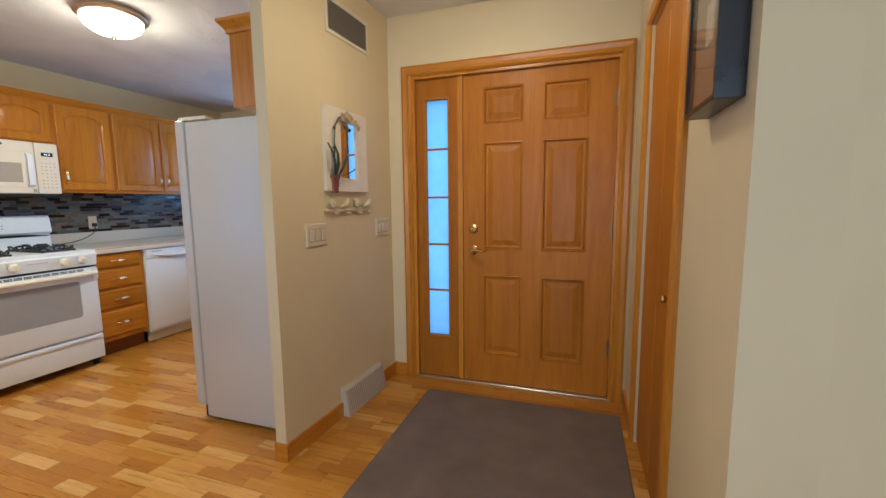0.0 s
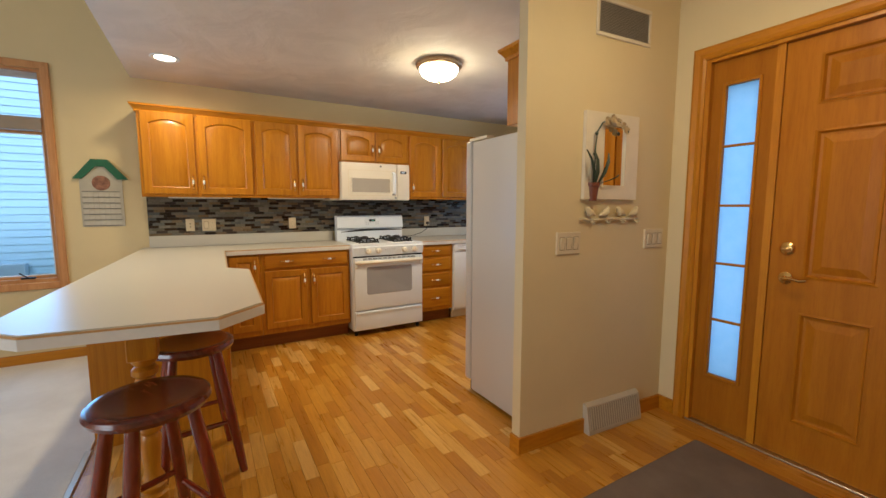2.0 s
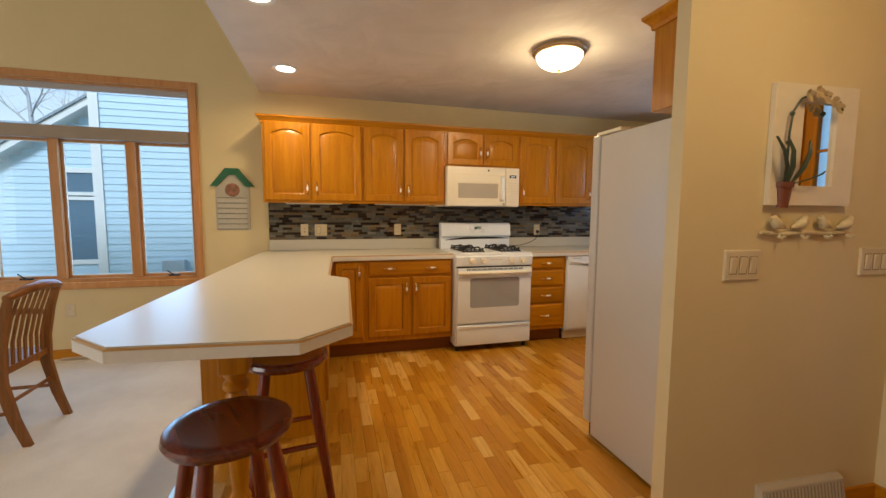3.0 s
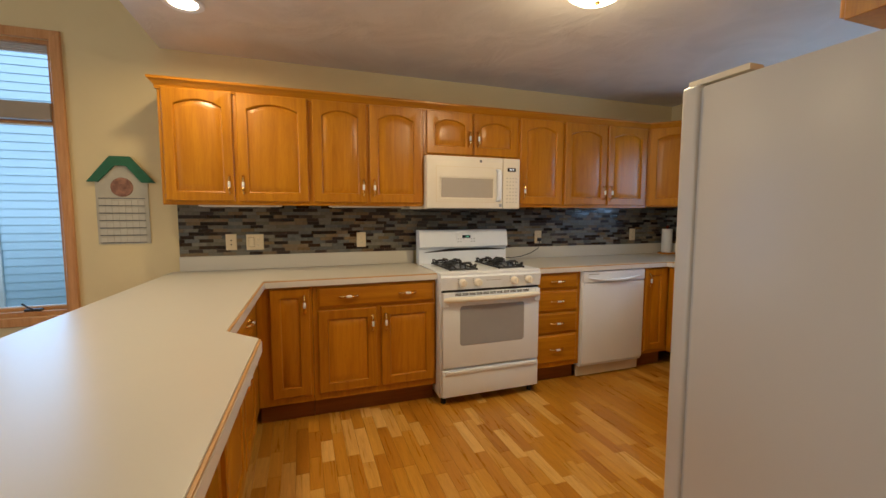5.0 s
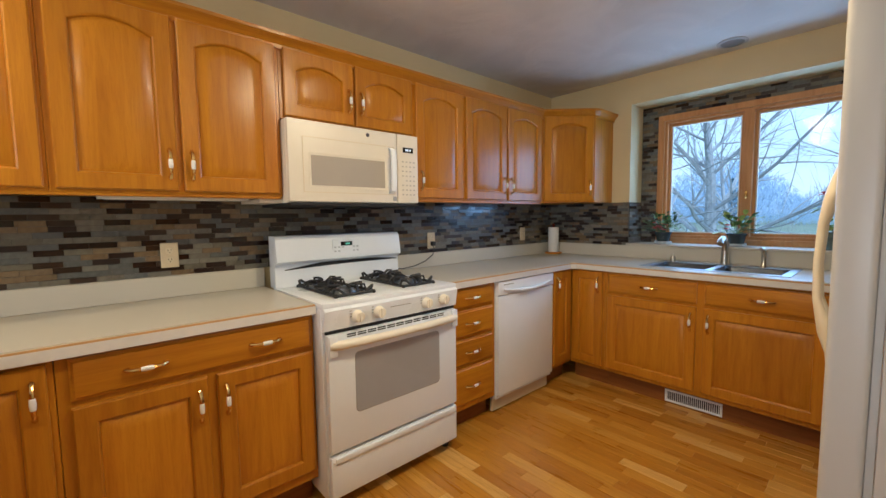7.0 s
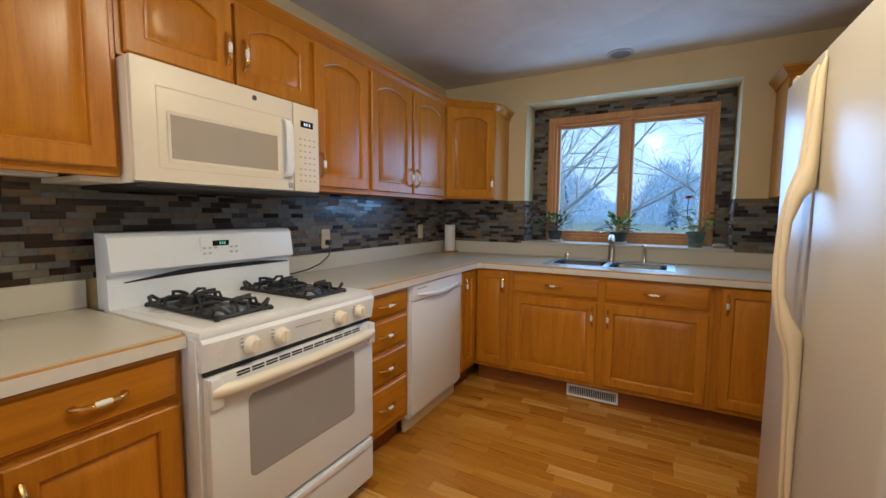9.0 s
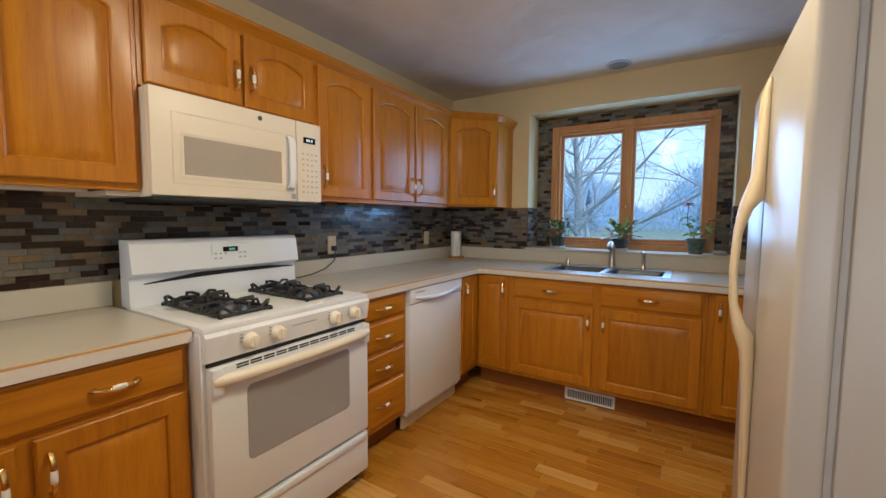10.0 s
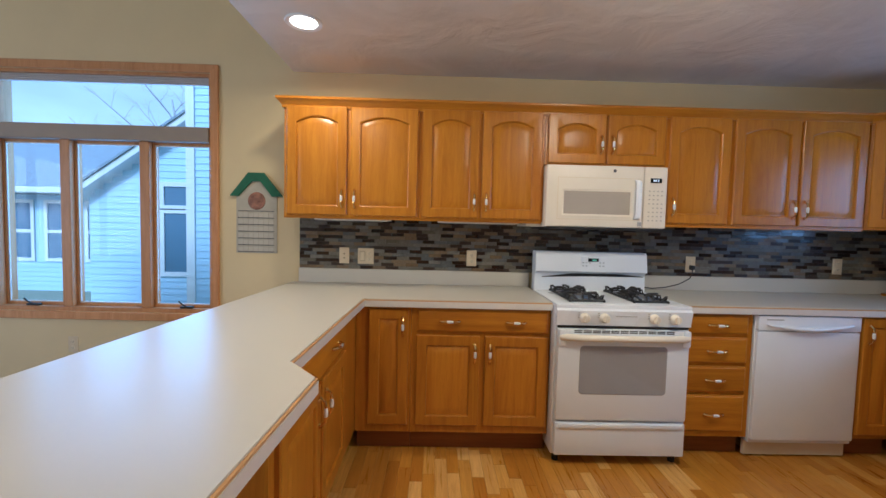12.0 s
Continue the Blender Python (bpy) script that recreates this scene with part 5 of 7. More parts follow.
bm = bmesh.new()
xs_ = [sx0, bowls[0][0], bowls[0][1], bowls[1][0], bowls[1][1], sx1]
ys_ = [sy0, by0, by1, sy1]
for i in range(5):
    for j in range(3):
        if i in (1, 3) and j == 1:
            continue
        bm.faces.new([bm.verts.new(p) for p in ((xs_[i], ys_[j], 0.9142), (xs_[i + 1], ys_[j], 0.9142), (xs_[i + 1], ys_[j + 1], 0.9142), (xs_[i], ys_[j + 1], 0.9142))])
bmesh.ops.remove_doubles(bm, verts=bm.verts, dist=1e-5)
ext = bmesh.ops.extrude_face_region(bm, geom=list(bm.faces))
bmesh.ops.translate(bm, vec=(0, 0, 0.0033), verts=[g for g in ext["geom"] if isinstance(g, bmesh.types.BMVert)])
part("deck", bm, M_STEEL, th, smooth=None)
for a, b in bowls:
    bm = bmesh.new()
    loops(bm, [round_rect(a - 0.002, b + 0.002, by0 - 0.002, by1 + 0.002, 0.03, 0.9178), round_rect(a + 0.006, b - 0.006, by0 + 0.006, by1 - 0.006, 0.04, 0.905),
               round_rect(a + 0.014, b - 0.014, by0 + 0.014, by1 - 0.014, 0.05, 0.76), round_rect(a + 0.04, b - 0.04, by0 + 0.04, by1 - 0.04, 0.04, 0.745)], False, True)
    part("bowl", bm, M_BOWL, th, "steel bowl")
th = thing("kitchen_faucet", pose(-3.005, sy1 - 0.055, 0.9178), "brushed nickel pull-out faucet behind the sink", "faucet")
bm = bmesh.new()
lathe(bm, [(0.028, 0.0), (0.028, 0.012), (0.024, 0.03), (0.022, 0.09), (0.0, 0.095)], n=18)
box(bm, -0.13, 0.13, -0.028, 0.028, -0.0003, 0.006, 0.002)
part("base", bm, M_NICKEL, th)
bm = bmesh.new()
tube(bm, [(0, 0, 0.085), (0, -0.003, 0.13), (0, -0.02, 0.165), (0, -0.055, 0.185), (0, -0.09, 0.178), (0, -0.12, 0.15)], [0.019, 0.019, 0.019, 0.018, 0.018, 0.020], 14)
part("spout", bm, M_NICKEL, th)
bm = bmesh.new()
tube(bm, [(0.0, 0.012, 0.09), (0.005, 0.03, 0.12), (0.008, 0.045, 0.155)], [0.012, 0.009, 0.006], 10)
part("lever", bm, M_NICKEL, th)
th = thing("side_sprayer", pose(-2.79, sy1 - 0.055, 0.9178), "nickel side sprayer beside the faucet", "sprayer")
bm = bmesh.new()
lathe(bm, [(0.02, 0.0), (0.019, 0.008), (0.012, 0.018), (0.011, 0.06), (0.0, 0.062)], n=14)
part("base", bm, M_NICKEL, th)
bm = bmesh.new()
tube(bm, [(0, 0, 0.05), (0, 0, 0.10), (-0.004, -0.012, 0.118), (-0.01, -0.032, 0.118)], [0.012, 0.013, 0.014, 0.013], 10)
part("head", bm, M_NICKEL, th)
th = thing("soap_dispenser", pose(-3.33, sy1 - 0.055, 0.9178), "short nickel soap dispenser on the sink deck", "soap dispenser")
bm = bmesh.new()
lathe(bm, [(0.019, 0.0), (0.019, 0.03), (0.015, 0.038), (0.0, 0.04)], n=14)
part("body", bm, M_NICKEL, th)
bm = bmesh.new()
tube(bm, [(0, 0, 0.036), (0, 0, 0.052), (0, -0.022, 0.055)], 0.007, 8)
part("nozzle", bm, M_NICKEL, th)

# ---- plants on the sill ----
M_LEAF = plain("leaf_green", (0.10, 0.22, 0.06), 0.5, 0.35, 30)
M_LEAF2 = plain("leaf_pale", (0.32, 0.45, 0.13), 0.5, 0.25, 30)
M_LEAFD = plain("leaf_dark", (0.055, 0.11, 0.05), 0.5, 0.3, 30)
M_RED = plain("red_petal", (0.68, 0.09, 0.07), 0.55, 0.2, 40)
M_ORANGE = plain("orange_petal", (0.60, 0.20, 0.06), 0.55, 0.2, 40)
M_STEM = plain("stem", (0.10, 0.11, 0.04), 0.6, 0.2, 40)
M_SOIL = plain("soil", (0.03, 0.02, 0.014), 0.95, 0.4, 90, 150, 0.6)
M_POTD = plain("dark_blue_pot", (0.035, 0.055, 0.065), 0.25, 0.15, 12)
M_POTP = plain("painted_pot", (0.10, 0.14, 0.13), 0.3, 0.6, 26)
M_SAUCER = plain("pale_blue_saucer", (0.48, 0.56, 0.60), 0.35, 0.06, 12)
SILL = NZ0 + 0.0182


def leaf(bm, p, d, ln, wd, up=(0, 0, 1)):
    """A bent leaf blade from p along d."""
    p, d = Vector(p), Vector(d).normalized()
    s = d.cross(Vector(up))
    s = s.normalized() if s.length > 1e-3 else Vector((1, 0, 0))
    nrm = s.cross(d)
    rows = []
    for u, w in ((0, 0.12), (0.3, 0.85), (0.6, 1.0), (0.85, 0.6), (1.0, 0.05)):
        c = p + d * (ln * u) - Vector((0, 0, 1)) * (ln * 0.25 * u * u)
        rows.append([bm.verts.new(c - s * wd * w * 0.5 + nrm * wd * 0.12 * w), bm.verts.new(c), bm.verts.new(c + s * wd * w * 0.5 + nrm * wd * 0.12 * w)])
    for a, b in zip(rows, rows[1:]):
        for i in range(2):
            bm.faces.new((a[i], a[i + 1], b[i + 1], b[i]))


def pot(th, r, h, material, saucer=True):
    z = 0.0
    if saucer:
        bm = bmesh.new()
        lathe(bm, [(r * 0.78, 0), (r * 1.0, 0.004), (r * 1.02, 0.022), (r * 0.96, 0.022), (r * 0.8, 0.008), (0, 0.008)], n=20)
        part("saucer", bm, M_SAUCER, th)
        z = 0.009
    bm = bmesh.new()
    lathe(bm, [(r * 0.72, z), (r * 0.95, z + h * 0.82), (r * 1.03, z + h * 0.83), (r * 1.05, z + h), (r * 0.95, z + h), (r * 0.9, z + h * 0.85)], n=22)
    part("pot", bm, material, th)
    bm = bmesh.new()
    lathe(bm, [(0.0, z + h * 0.86), (r * 0.9, z + h * 0.86), (r * 0.5, z + h * 0.9), (0, z + h * 0.9)], n=18)
    part("soil", bm, M_SOIL, th)
    return z + h * 0.88


def flower(bm, c, r, rng, n=9):
    for i in range(n):
        a = rng.uniform(0, 6.28)
        leaf(bm, c, (math.cos(a), math.sin(a), rng.uniform(0.0, 1.0)), r, r * 0.7)


def bushy(x, y, label, seed, mats, n, spread, height, flowers, size=1.0):
    rng = random.Random(seed)
    th = thing("potted_plant", pose(x, y, SILL), label, "plant", "plants on the sill")
    z = pot(th, 0.060, 0.085, M_POTD)
    for k, m_ in enumerate(mats):
        bm = bmesh.new()
        for i in range(n):
            a, e = rng.uniform(0, 6.28), rng.uniform(0.15, 1.2)
            d = Vector((math.cos(a) * math.cos(e), math.sin(a) * math.cos(e) * 0.8, math.sin(e)))
            base_ = Vector((0, 0, z))
            tip = base_ + d * rng.uniform(0.4, 1.0) * Vector((spread, spread, height)).length * 0.62
            if i % 4 == 0:
                tube(bm, [base_, base_.lerp(tip, 0.5) + Vector((0, 0, 0.01)), tip], 0.0016, 4)
            leaf(bm, tip, d + Vector((rng.uniform(-.4, .4), rng.uniform(-.4, .4), -0.1)), rng.uniform(0.030, 0.050) * size, rng.uniform(0.020, 0.034) * size)
        part("foliage", bm, m_, th)
    if flowers:
        bm = bmesh.new()
        for i in range(flowers):
            flower(bm, (rng.uniform(-0.07, 0.07), rng.uniform(-0.09, -0.03), z + rng.uniform(0.03, 0.085)), 0.026, rng, 10)
        part("blossoms", bm, M_RED, th, "small red blossoms")


bushy(-3.475, 4.285, "bushy red-flowering plant in a dark pot with a pale saucer", 3, (M_LEAFD, M_LEAF), 85, 0.19, 0.11, 11)
bushy(-2.985, 4.285, "broad-leaved plant with green and reddish leaves in a dark pot", 8, (M_LEAFD, M_LEAF2, M_LEAF), 20, 0.17, 0.08, 3, 1.5)
rng = random.Random(4)
th = thing("potted_plant", pose(-2.475, 4.285, SILL), "tall leggy geranium in a painted pot", "plant", "plants on the sill")
z = pot(th, 0.060, 0.112, M_POTP, False)
bm = bmesh.new()
st1 = [(0, 0, z), (-0.03, 0, z + 0.05), (-0.055, 0, z + 0.11), (-0.06, 0, z + 0.16), (-0.055, 0, z + 0.25)]
st2 = [(0.02, 0, z), (0.05, 0, z + 0.05), (0.06, 0, z + 0.10), (0.075, 0, z + 0.14)]
tube(bm, st1, 0.003, 6)
tube(bm, st2, 0.003, 6)
part("stems", bm, M_STEM, th)
bm = bmesh.new()
for p, q, n_ in ((st1[1], 0.06, 6), (st1[2], 0.055, 6), (st1[3], 0.06, 5), (st2[1], 0.06, 6), (st2[2], 0.06, 6)):
    for i in range(n_):
        a = rng.uniform(0, 6.28)
        leaf(bm, p, (math.cos(a), math.sin(a) * 0.7, rng.uniform(-0.3, 0.5)), q, q * 0.85)
part("foliage", bm, M_LEAF2, th)
bm = bmesh.new()
flower(bm, st1[4], 0.042, rng, 18)
part("blossom", bm, M_RED, th, "red geranium head")
bm = bmesh.new()
flower(bm, st2[3], 0.045, rng, 18)
part("blossom", bm, M_ORANGE, th, "faded orange geranium head")
bm = bmesh.new()
lathe(bm, [(0.0, 0.0), (0.028, 0.002), (0.036, 0.014), (0.030, 0.027), (0.0, 0.032)], n=16)
for v in bm.verts:
    v.co.x *= 1.25
single("pebble", bm, plain("pebble_stone", (0.42, 0.38, 0.33), 0.8, 0.1, 30, 80, 0.2), pose(-2.33, 4.29, SILL), "smooth pale stone lying on the sill", "stone")

# paper towel on its stand
th = thing("paper_towel_holder", pose(-4.375, 4.105, 0.9145), "paper towel roll on a wooden stand in the corner", "paper towel")
bm = bmesh.new()
lathe(bm, [(0.078, 0.0), (0.080, 0.006), (0.076, 0.014), (0.0, 0.015)], n=28)
part("stand", bm, M_OAKX, th, "round wooden foot")
bm = bmesh.new()
lathe(bm, [(0.010, 0.0152), (0.046, 0.0152), (0.048, 0.018), (0.048, 0.245), (0.046, 0.247), (0.010, 0.247)], n=28)
part("roll", bm, plain("paper", (0.80, 0.79, 0.77), 0.95, 0.02, 30, 220, 0.2), th, "white paper roll")
bm = bmesh.new()
lathe(bm, [(0.008, 0.2472), (0.008, 0.262), (0.013, 0.268), (0.010, 0.280), (0.0, 0.283)], n=14)
part("peg", bm, M_STOOL, th, "dark wooden peg")


# ---- outlets and switches ----
M_IVORY = plain("ivory_switch", (0.66, 0.56, 0.37), 0.35, 0.03, 8)
# brown shadow colour for the seam round a rocker
M_SHADE = plain("switch_gap_shade", (0.26, 0.20, 0.12), 0.7, 0.1, 20)

def plate(m, w, h, kind, label, group="wall plates", tone=None):
    """A wall plate in the local x-z plane, facing -y, about its centre."""
    th = thing("wall_plate", m, label, "outlet" if kind == "outlet" else "switch", group)
    bm = bmesh.new()
    rings = []
    dp = 0.004 if w > 0.14 else 0.0
    for d, y in ((0, 0), (0, -0.002 - dp), (0.003, -0.005 - dp), (0.004, -0.0055 - dp)):
        rings.append([(-w / 2 + d, y, -h / 2 + d), (w / 2 - d, y, -h / 2 + d), (w / 2 - d, y, h / 2 - d), (-w / 2 + d, y, h / 2 - d)])
    loops(bm, rings)
    part("cover", bm, tone or M_PLATE, th, smooth=None)
    gangs = max(1, round(w / 0.06))
    for g in range(gangs):
        x = (g - (gangs - 1) / 2) * 0.046
        k = kind if kind != "combo" else ("switch" if g == 0 else "outlet")
        if k == "outlet":
            for zz in (-0.021, 0.021):
                bm = bmesh.new()
                lathe(bm, [(0.0, -0.0075), (0.0145, -0.0075), (0.016, -0.005)], (x, 0, zz), 18, "y")
                part("socket", bm, M_ALMOND, th)
                bm = bmesh.new()
                for s in (-0.006, 0.006):
                    box(bm, x + s - 0.001, x + s + 0.001, -0.0082, -0.007, zz - 0.002, zz + 0.006)
                box(bm, x - 0.002, x + 0.002, -0.0082, -0.007, zz - 0.010, zz - 0.006)
                part("slots", bm, M_DARK, th)
        elif k == "rocker" or k == "switch":
            # a flat box under the rocker paints the seam's shade
            bm = bmesh.new()
            box(bm, x - 0.0185, x + 0.0185, -0.0064 - dp, -0.005, -0.0350, 0.0350)
            part("gap", bm, M_SHADE, th, smooth=None)
            bm = bmesh.new()
            box(bm, x - 0.016, x + 0.016, -0.0078 - dp, -0.005, -0.032, 0.032, 0.002)
            loops(bm, [[(x - 0.013, -0.0076 - dp, -0.028), (x + 0.013, -0.0076 - dp, -0.028), (x + 0.013, -0.0076 - dp, 0.028), (x - 0.013, -0.0076 - dp, 0.028)],
                       [(x - 0.013, -0.008 - dp, -0.028), (x + 0.013, -0.008 - dp, -0.028), (x + 0.013, -0.0140 - dp, 0.028), (x - 0.013, -0.0140 - dp, 0.028)]])
            part("rocker", bm, M_IVORY if tone else M_ALMOND, th, smooth=None)
        else:
            bm = bmesh.new()
            for zz in (-0.018, 0.012):
                lathe(bm, [(0.0, -0.009), (0.004, -0.009), (0.005, -0.005)], (x, 0, zz), 12, "y")
            part("jack", bm, M_DARK, th)


TW = WX + 0.0085
plate(pose(TW, 0.180, 1.110, 0, 0, 90), 0.070, 0.114, "jack", "almond cable jack plate on the tiles")
plate(pose(TW, 0.333, 1.108, 0, 0, 90), 0.114, 0.114, "combo", "almond double plate with a switch and an outlet")
plate(pose(TW, 1.088, 1.110, 0, 0, 90), 0.070, 0.114, "outlet", "almond outlet plate on the tiles")
plate(pose(TW, 2.675, 1.102, 0, 0, 90), 0.070, 0.114, "outlet", "almond outlet plate with a plug in it")
plate(pose(TW, 3.755, 1.110, 0, 0, 90), 0.070, 0.114, "outlet", "almond outlet plate near the corner")
plate(pose(WX, -1.746, 0.425, 0, 0, 90), 0.070, 0.114, "outlet", "beige outlet plate on the dining wall")
plate(hall(1.955, 1.090), 0.165, 0.118, "rocker", "ivory triple rocker switch by the entry", tone=M_PLATE)
plate(hall(2.632, 1.092), 0.165, 0.114, "rocker", "painted-over double switch near the front door")
# range cord
th = thing("power_cord", ID, "black plug and cord of the range", "cord")
bm = bmesh.new()
px_ = TW + 0.008
box(bm, px_, px_ + 0.028, 2.660, 2.690, 1.064, 1.096, 0.006, 2)
part("plug", bm, M_BLACK, th)
bm = bmesh.new()
tube(bm, [(px_ + 0.02, 2.675, 1.066), (px_ + 0.03, 2.670, 1.04), (px_ + 0.05, 2.64, 1.005), (px_ + 0.06, 2.56, 0.965), (px_ + 0.055, 2.47, 0.94), (px_ + 0.04, 2.38, 0.928), (px_ + 0.03, 2.30, 0.935), (px_ + 0.02, 2.27, 0.945)], 0.0038, 6)
part("cable", bm, M_BLACK, th)


# ---- registers ----
def register(m, w, h, slats, material, label, name="vent_register", tilt=0.0):
    th = thing(name, m, label, "vent")
    bm = bmesh.new()
    f = 0.014
    for b_ in ((0, w, 0, f), (0, w, h - f, h), (0, f, f, h - f), (w - f, w, f, h - f)):
        box(bm, b_[0], b_[1], -0.010, 0, b_[2], b_[3], 0.003)
    part("frame", bm, material, th, smooth=None)
    bm = bmesh.new()
    box(bm, f, w - f, -0.002, -0.0003, f, h - f)
    part("backing", bm, M_DARK, th, smooth=None)
    for i in range(slats):
        bm = bmesh.new()
        x = f + (w - 2 * f) * (i + 0.5) / slats
        wd = (w - 2 * f) / slats * 0.17
        box(bm, x - wd, x + wd * 0.6, -0.0085, -0.003, f, h - f)
        part("slat", bm, material, th, smooth=None)
    return th


M_REG = plain("register_enamel", (0.66, 0.60, 0.50), 0.4, 0.04, 8)
register(pose(-3.215, SF + 0.0735, 0.012, 0, 0, 0), 0.33, 0.085, 26, M_WHITE, "white floor register set in the toe board")
register(pose(-4.36, -1.82, 0.0065, -90, 0, 90), 0.34, 0.11, 16, M_REG, "beige register in the carpet")
# return grille high on the hall wall
th = thing("return_grille", hall(2.100, 2.165), "cream return-air grille high on the wall", "vent")
GW, GH = 0.42, 0.195
bm = bmesh.new()
f = 0.022
for b_ in ((0, GW, 0, f), (0, GW, GH - f, GH), (0, f, f, GH - f), (GW - f, GW, f, GH - f)):
    box(bm, b_[0], b_[1], -0.008, 0, b_[2], b_[3], 0.003)
part("frame", bm, plain("cream_enamel", (0.66, 0.58, 0.42), 0.45, 0.03, 8), th, smooth=None)
# the shade behind the slats is put into this sheet's colour
bm = bmesh.new()
box(bm, f, GW - f, -0.0015, -0.0003, f, GH - f)
part("backing", bm, plain("grille_shadow", (0.24, 0.21, 0.17), 0.8, 0.1, 30), th, smooth=None)
M_GRILLE = plain("grey_grille_slat", (0.36, 0.32, 0.26), 0.6, 0.05, 20)
for i in range(20):
    bm = bmesh.new()
    zz = f + (GH - 2 * f) * (i + 0.5) / 20
    loops(bm, [[(x, -0.007, zz - 0.003), (x, -0.006, zz - 0.002), (x, -0.002, zz + 0.003), (x, -0.003, zz + 0.002)] for x in (f, GW - f)])
    part("slat", bm, M_GRILLE, th, smooth=None)
# baseboard return, a boxed register
th = thing("baseboard_register", hall(2.11, 0.0), "cream boxed register at the foot of the wall", "vent")
bm = bmesh.new()
loops(bm, [[(x, 0, 0.002), (x, -0.055, 0.002), (x, -0.055, 0.02), (x, -0.030, 0.158), (x, -0.012, 0.170), (x, 0, 0.170)] for x in (0, 0.43)])
part("housing", bm, plain("beige_register_paint", (0.50, 0.43, 0.31), 0.5, 0.04, 10), th, smooth=None)
# darker sheet paints the shade between the register's slats
bm = bmesh.new()
loops(bm, [[(xx, -0.0535, 0.028), (xx, -0.0558, 0.028), (xx, -0.0338, 0.150), (xx, -0.0315, 0.150)] for xx in (0.018, 0.412)])
part("screen", bm, plain("register_shade_sheet", (0.30, 0.265, 0.20), 0.7, 0.1, 40), th, "sheet in the colour of the shade behind the slats", None)
for i in range(22):
    bm = bmesh.new()
    x = 0.02 + i * 0.0178
    loops(bm, [[(xx, -0.0560, 0.028), (xx, -0.0580, 0.028), (xx, -0.0360, 0.150), (xx, -0.0340, 0.150)] for xx in (x, x + 0.008)])
    part("slat", bm, bpy.data.materials["beige_register_paint"], th, smooth=None)

# ---- mirror with a painted metal orchid ----
th = thing("wall_mirror", hall(2.035, 1.322), "small mirror in a cream frame with a metal orchid", "mirror")
MWd, MHt = 0.40, 0.455
M_CREAM = plain("cream_frame", (0.70, 0.62, 0.46), 0.45, 0.04, 10)
a0, a1, b0, b1 = 0.135, 0.300, 0.075, 0.390
bm = bmesh.new()
for b_ in ((0, a0, 0, MHt), (a1, MWd, 0, MHt), (a0, a1, 0, b0), (a0, a1, b1, MHt)):
    box(bm, b_[0], b_[1], -0.024, -0.002, b_[2], b_[3])
part("frame", bm, M_CREAM, th, smooth=None)
bm = bmesh.new()
box(bm, a0, a1, -0.012, -0.008, b0, b1)
part("glass", bm, M_MIRROR, th, "mirror glass", None)
M_ORCHLEAF = plain("patinated_leaf", (0.045, 0.065, 0.040), 0.45, 0.25, 30)
bm = bmesh.new()
tube(bm, [(0.055, -0.035, 0.07), (0.052, -0.04, 0.18), (0.050, -0.042, 0.27), (0.060, -0.042, 0.345), (0.095, -0.042, 0.395), (0.15, -0.042, 0.415), (0.23, -0.042, 0.41)], 0.004, 6)
part("stem", bm, M_ORCHLEAF, th, "dark wire stem")
for bx, bz, tip, wd in ((0.05, 0.08, (-0.07, 0.17), 0.022), (0.06, 0.08, (-0.028, 0.17), 0.030), (0.08, 0.08, (0.055, 0.16), 0.030), (0.09, 0.08, (0.13, 0.05), 0.018)):
    bm = bmesh.new()
    rows = []
    for u, w in ((0, 0.5), (0.35, 1), (0.7, 0.8), (1, 0.05)):
        cx, cz, cy = bx + tip[0] * u, bz + tip[1] * u, -0.034 - 0.03 * math.sin(math.pi * u * 0.8)
        rows.append([(cx - wd * w / 2, cy - 0.006, cz), (cx, cy, cz + 0.002), (cx + wd * w / 2, cy - 0.006, cz), (cx, cy + 0.003, cz)])
    loops(bm, rows)
    part("blade", bm, M_ORCHLEAF, th, "dark green metal leaf")
M_TERRA = plain("terracotta_metal", (0.17, 0.052, 0.027), 0.5, 0.15, 20)
bm = bmesh.new()
lathe(bm, [(0.022, -0.015), (0.032, 0.062), (0.038, 0.063), (0.039, 0.082), (0.0, 0.082)], (0.065, -0.028, 0.005), 18)
for v in bm.verts:
    v.co.y = -0.004 - max(0, -(v.co.y + 0.028) + 0.028) * 0.7
part("pot", bm, M_TERRA, th, "terracotta-red half pot")
rng = random.Random(12)
M_GOLDP = plain("aged_gold_petal", (0.54, 0.44, 0.26), 0.4, 0.2, 30, metal=0.5)
for fx, fz in ((0.125, 0.412), (0.165, 0.425), (0.205, 0.412), (0.245, 0.392), (0.270, 0.375)):
    bm = bmesh.new()
    for i in range(5):
        a = i * 1.2566 + rng.uniform(0, 1)
        leaf(bm, (fx, -0.045, fz), (math.cos(a), -0.35, math.sin(a)), 0.026, 0.022, (0, 1, 0))
    part("blossom", bm, M_GOLDP, th, "cream-gold metal orchid blossom")
for fx, fz in ((0.048, 0.23), (0.056, 0.335), (0.285, 0.36)):
    bm = bmesh.new()
    lathe(bm, [(0.0, -0.01), (0.008, -0.002), (0.009, 0.006), (0.0, 0.014)], (fx, -0.042, fz), 10)
    part("bud", bm, M_ORCHLEAF, th)

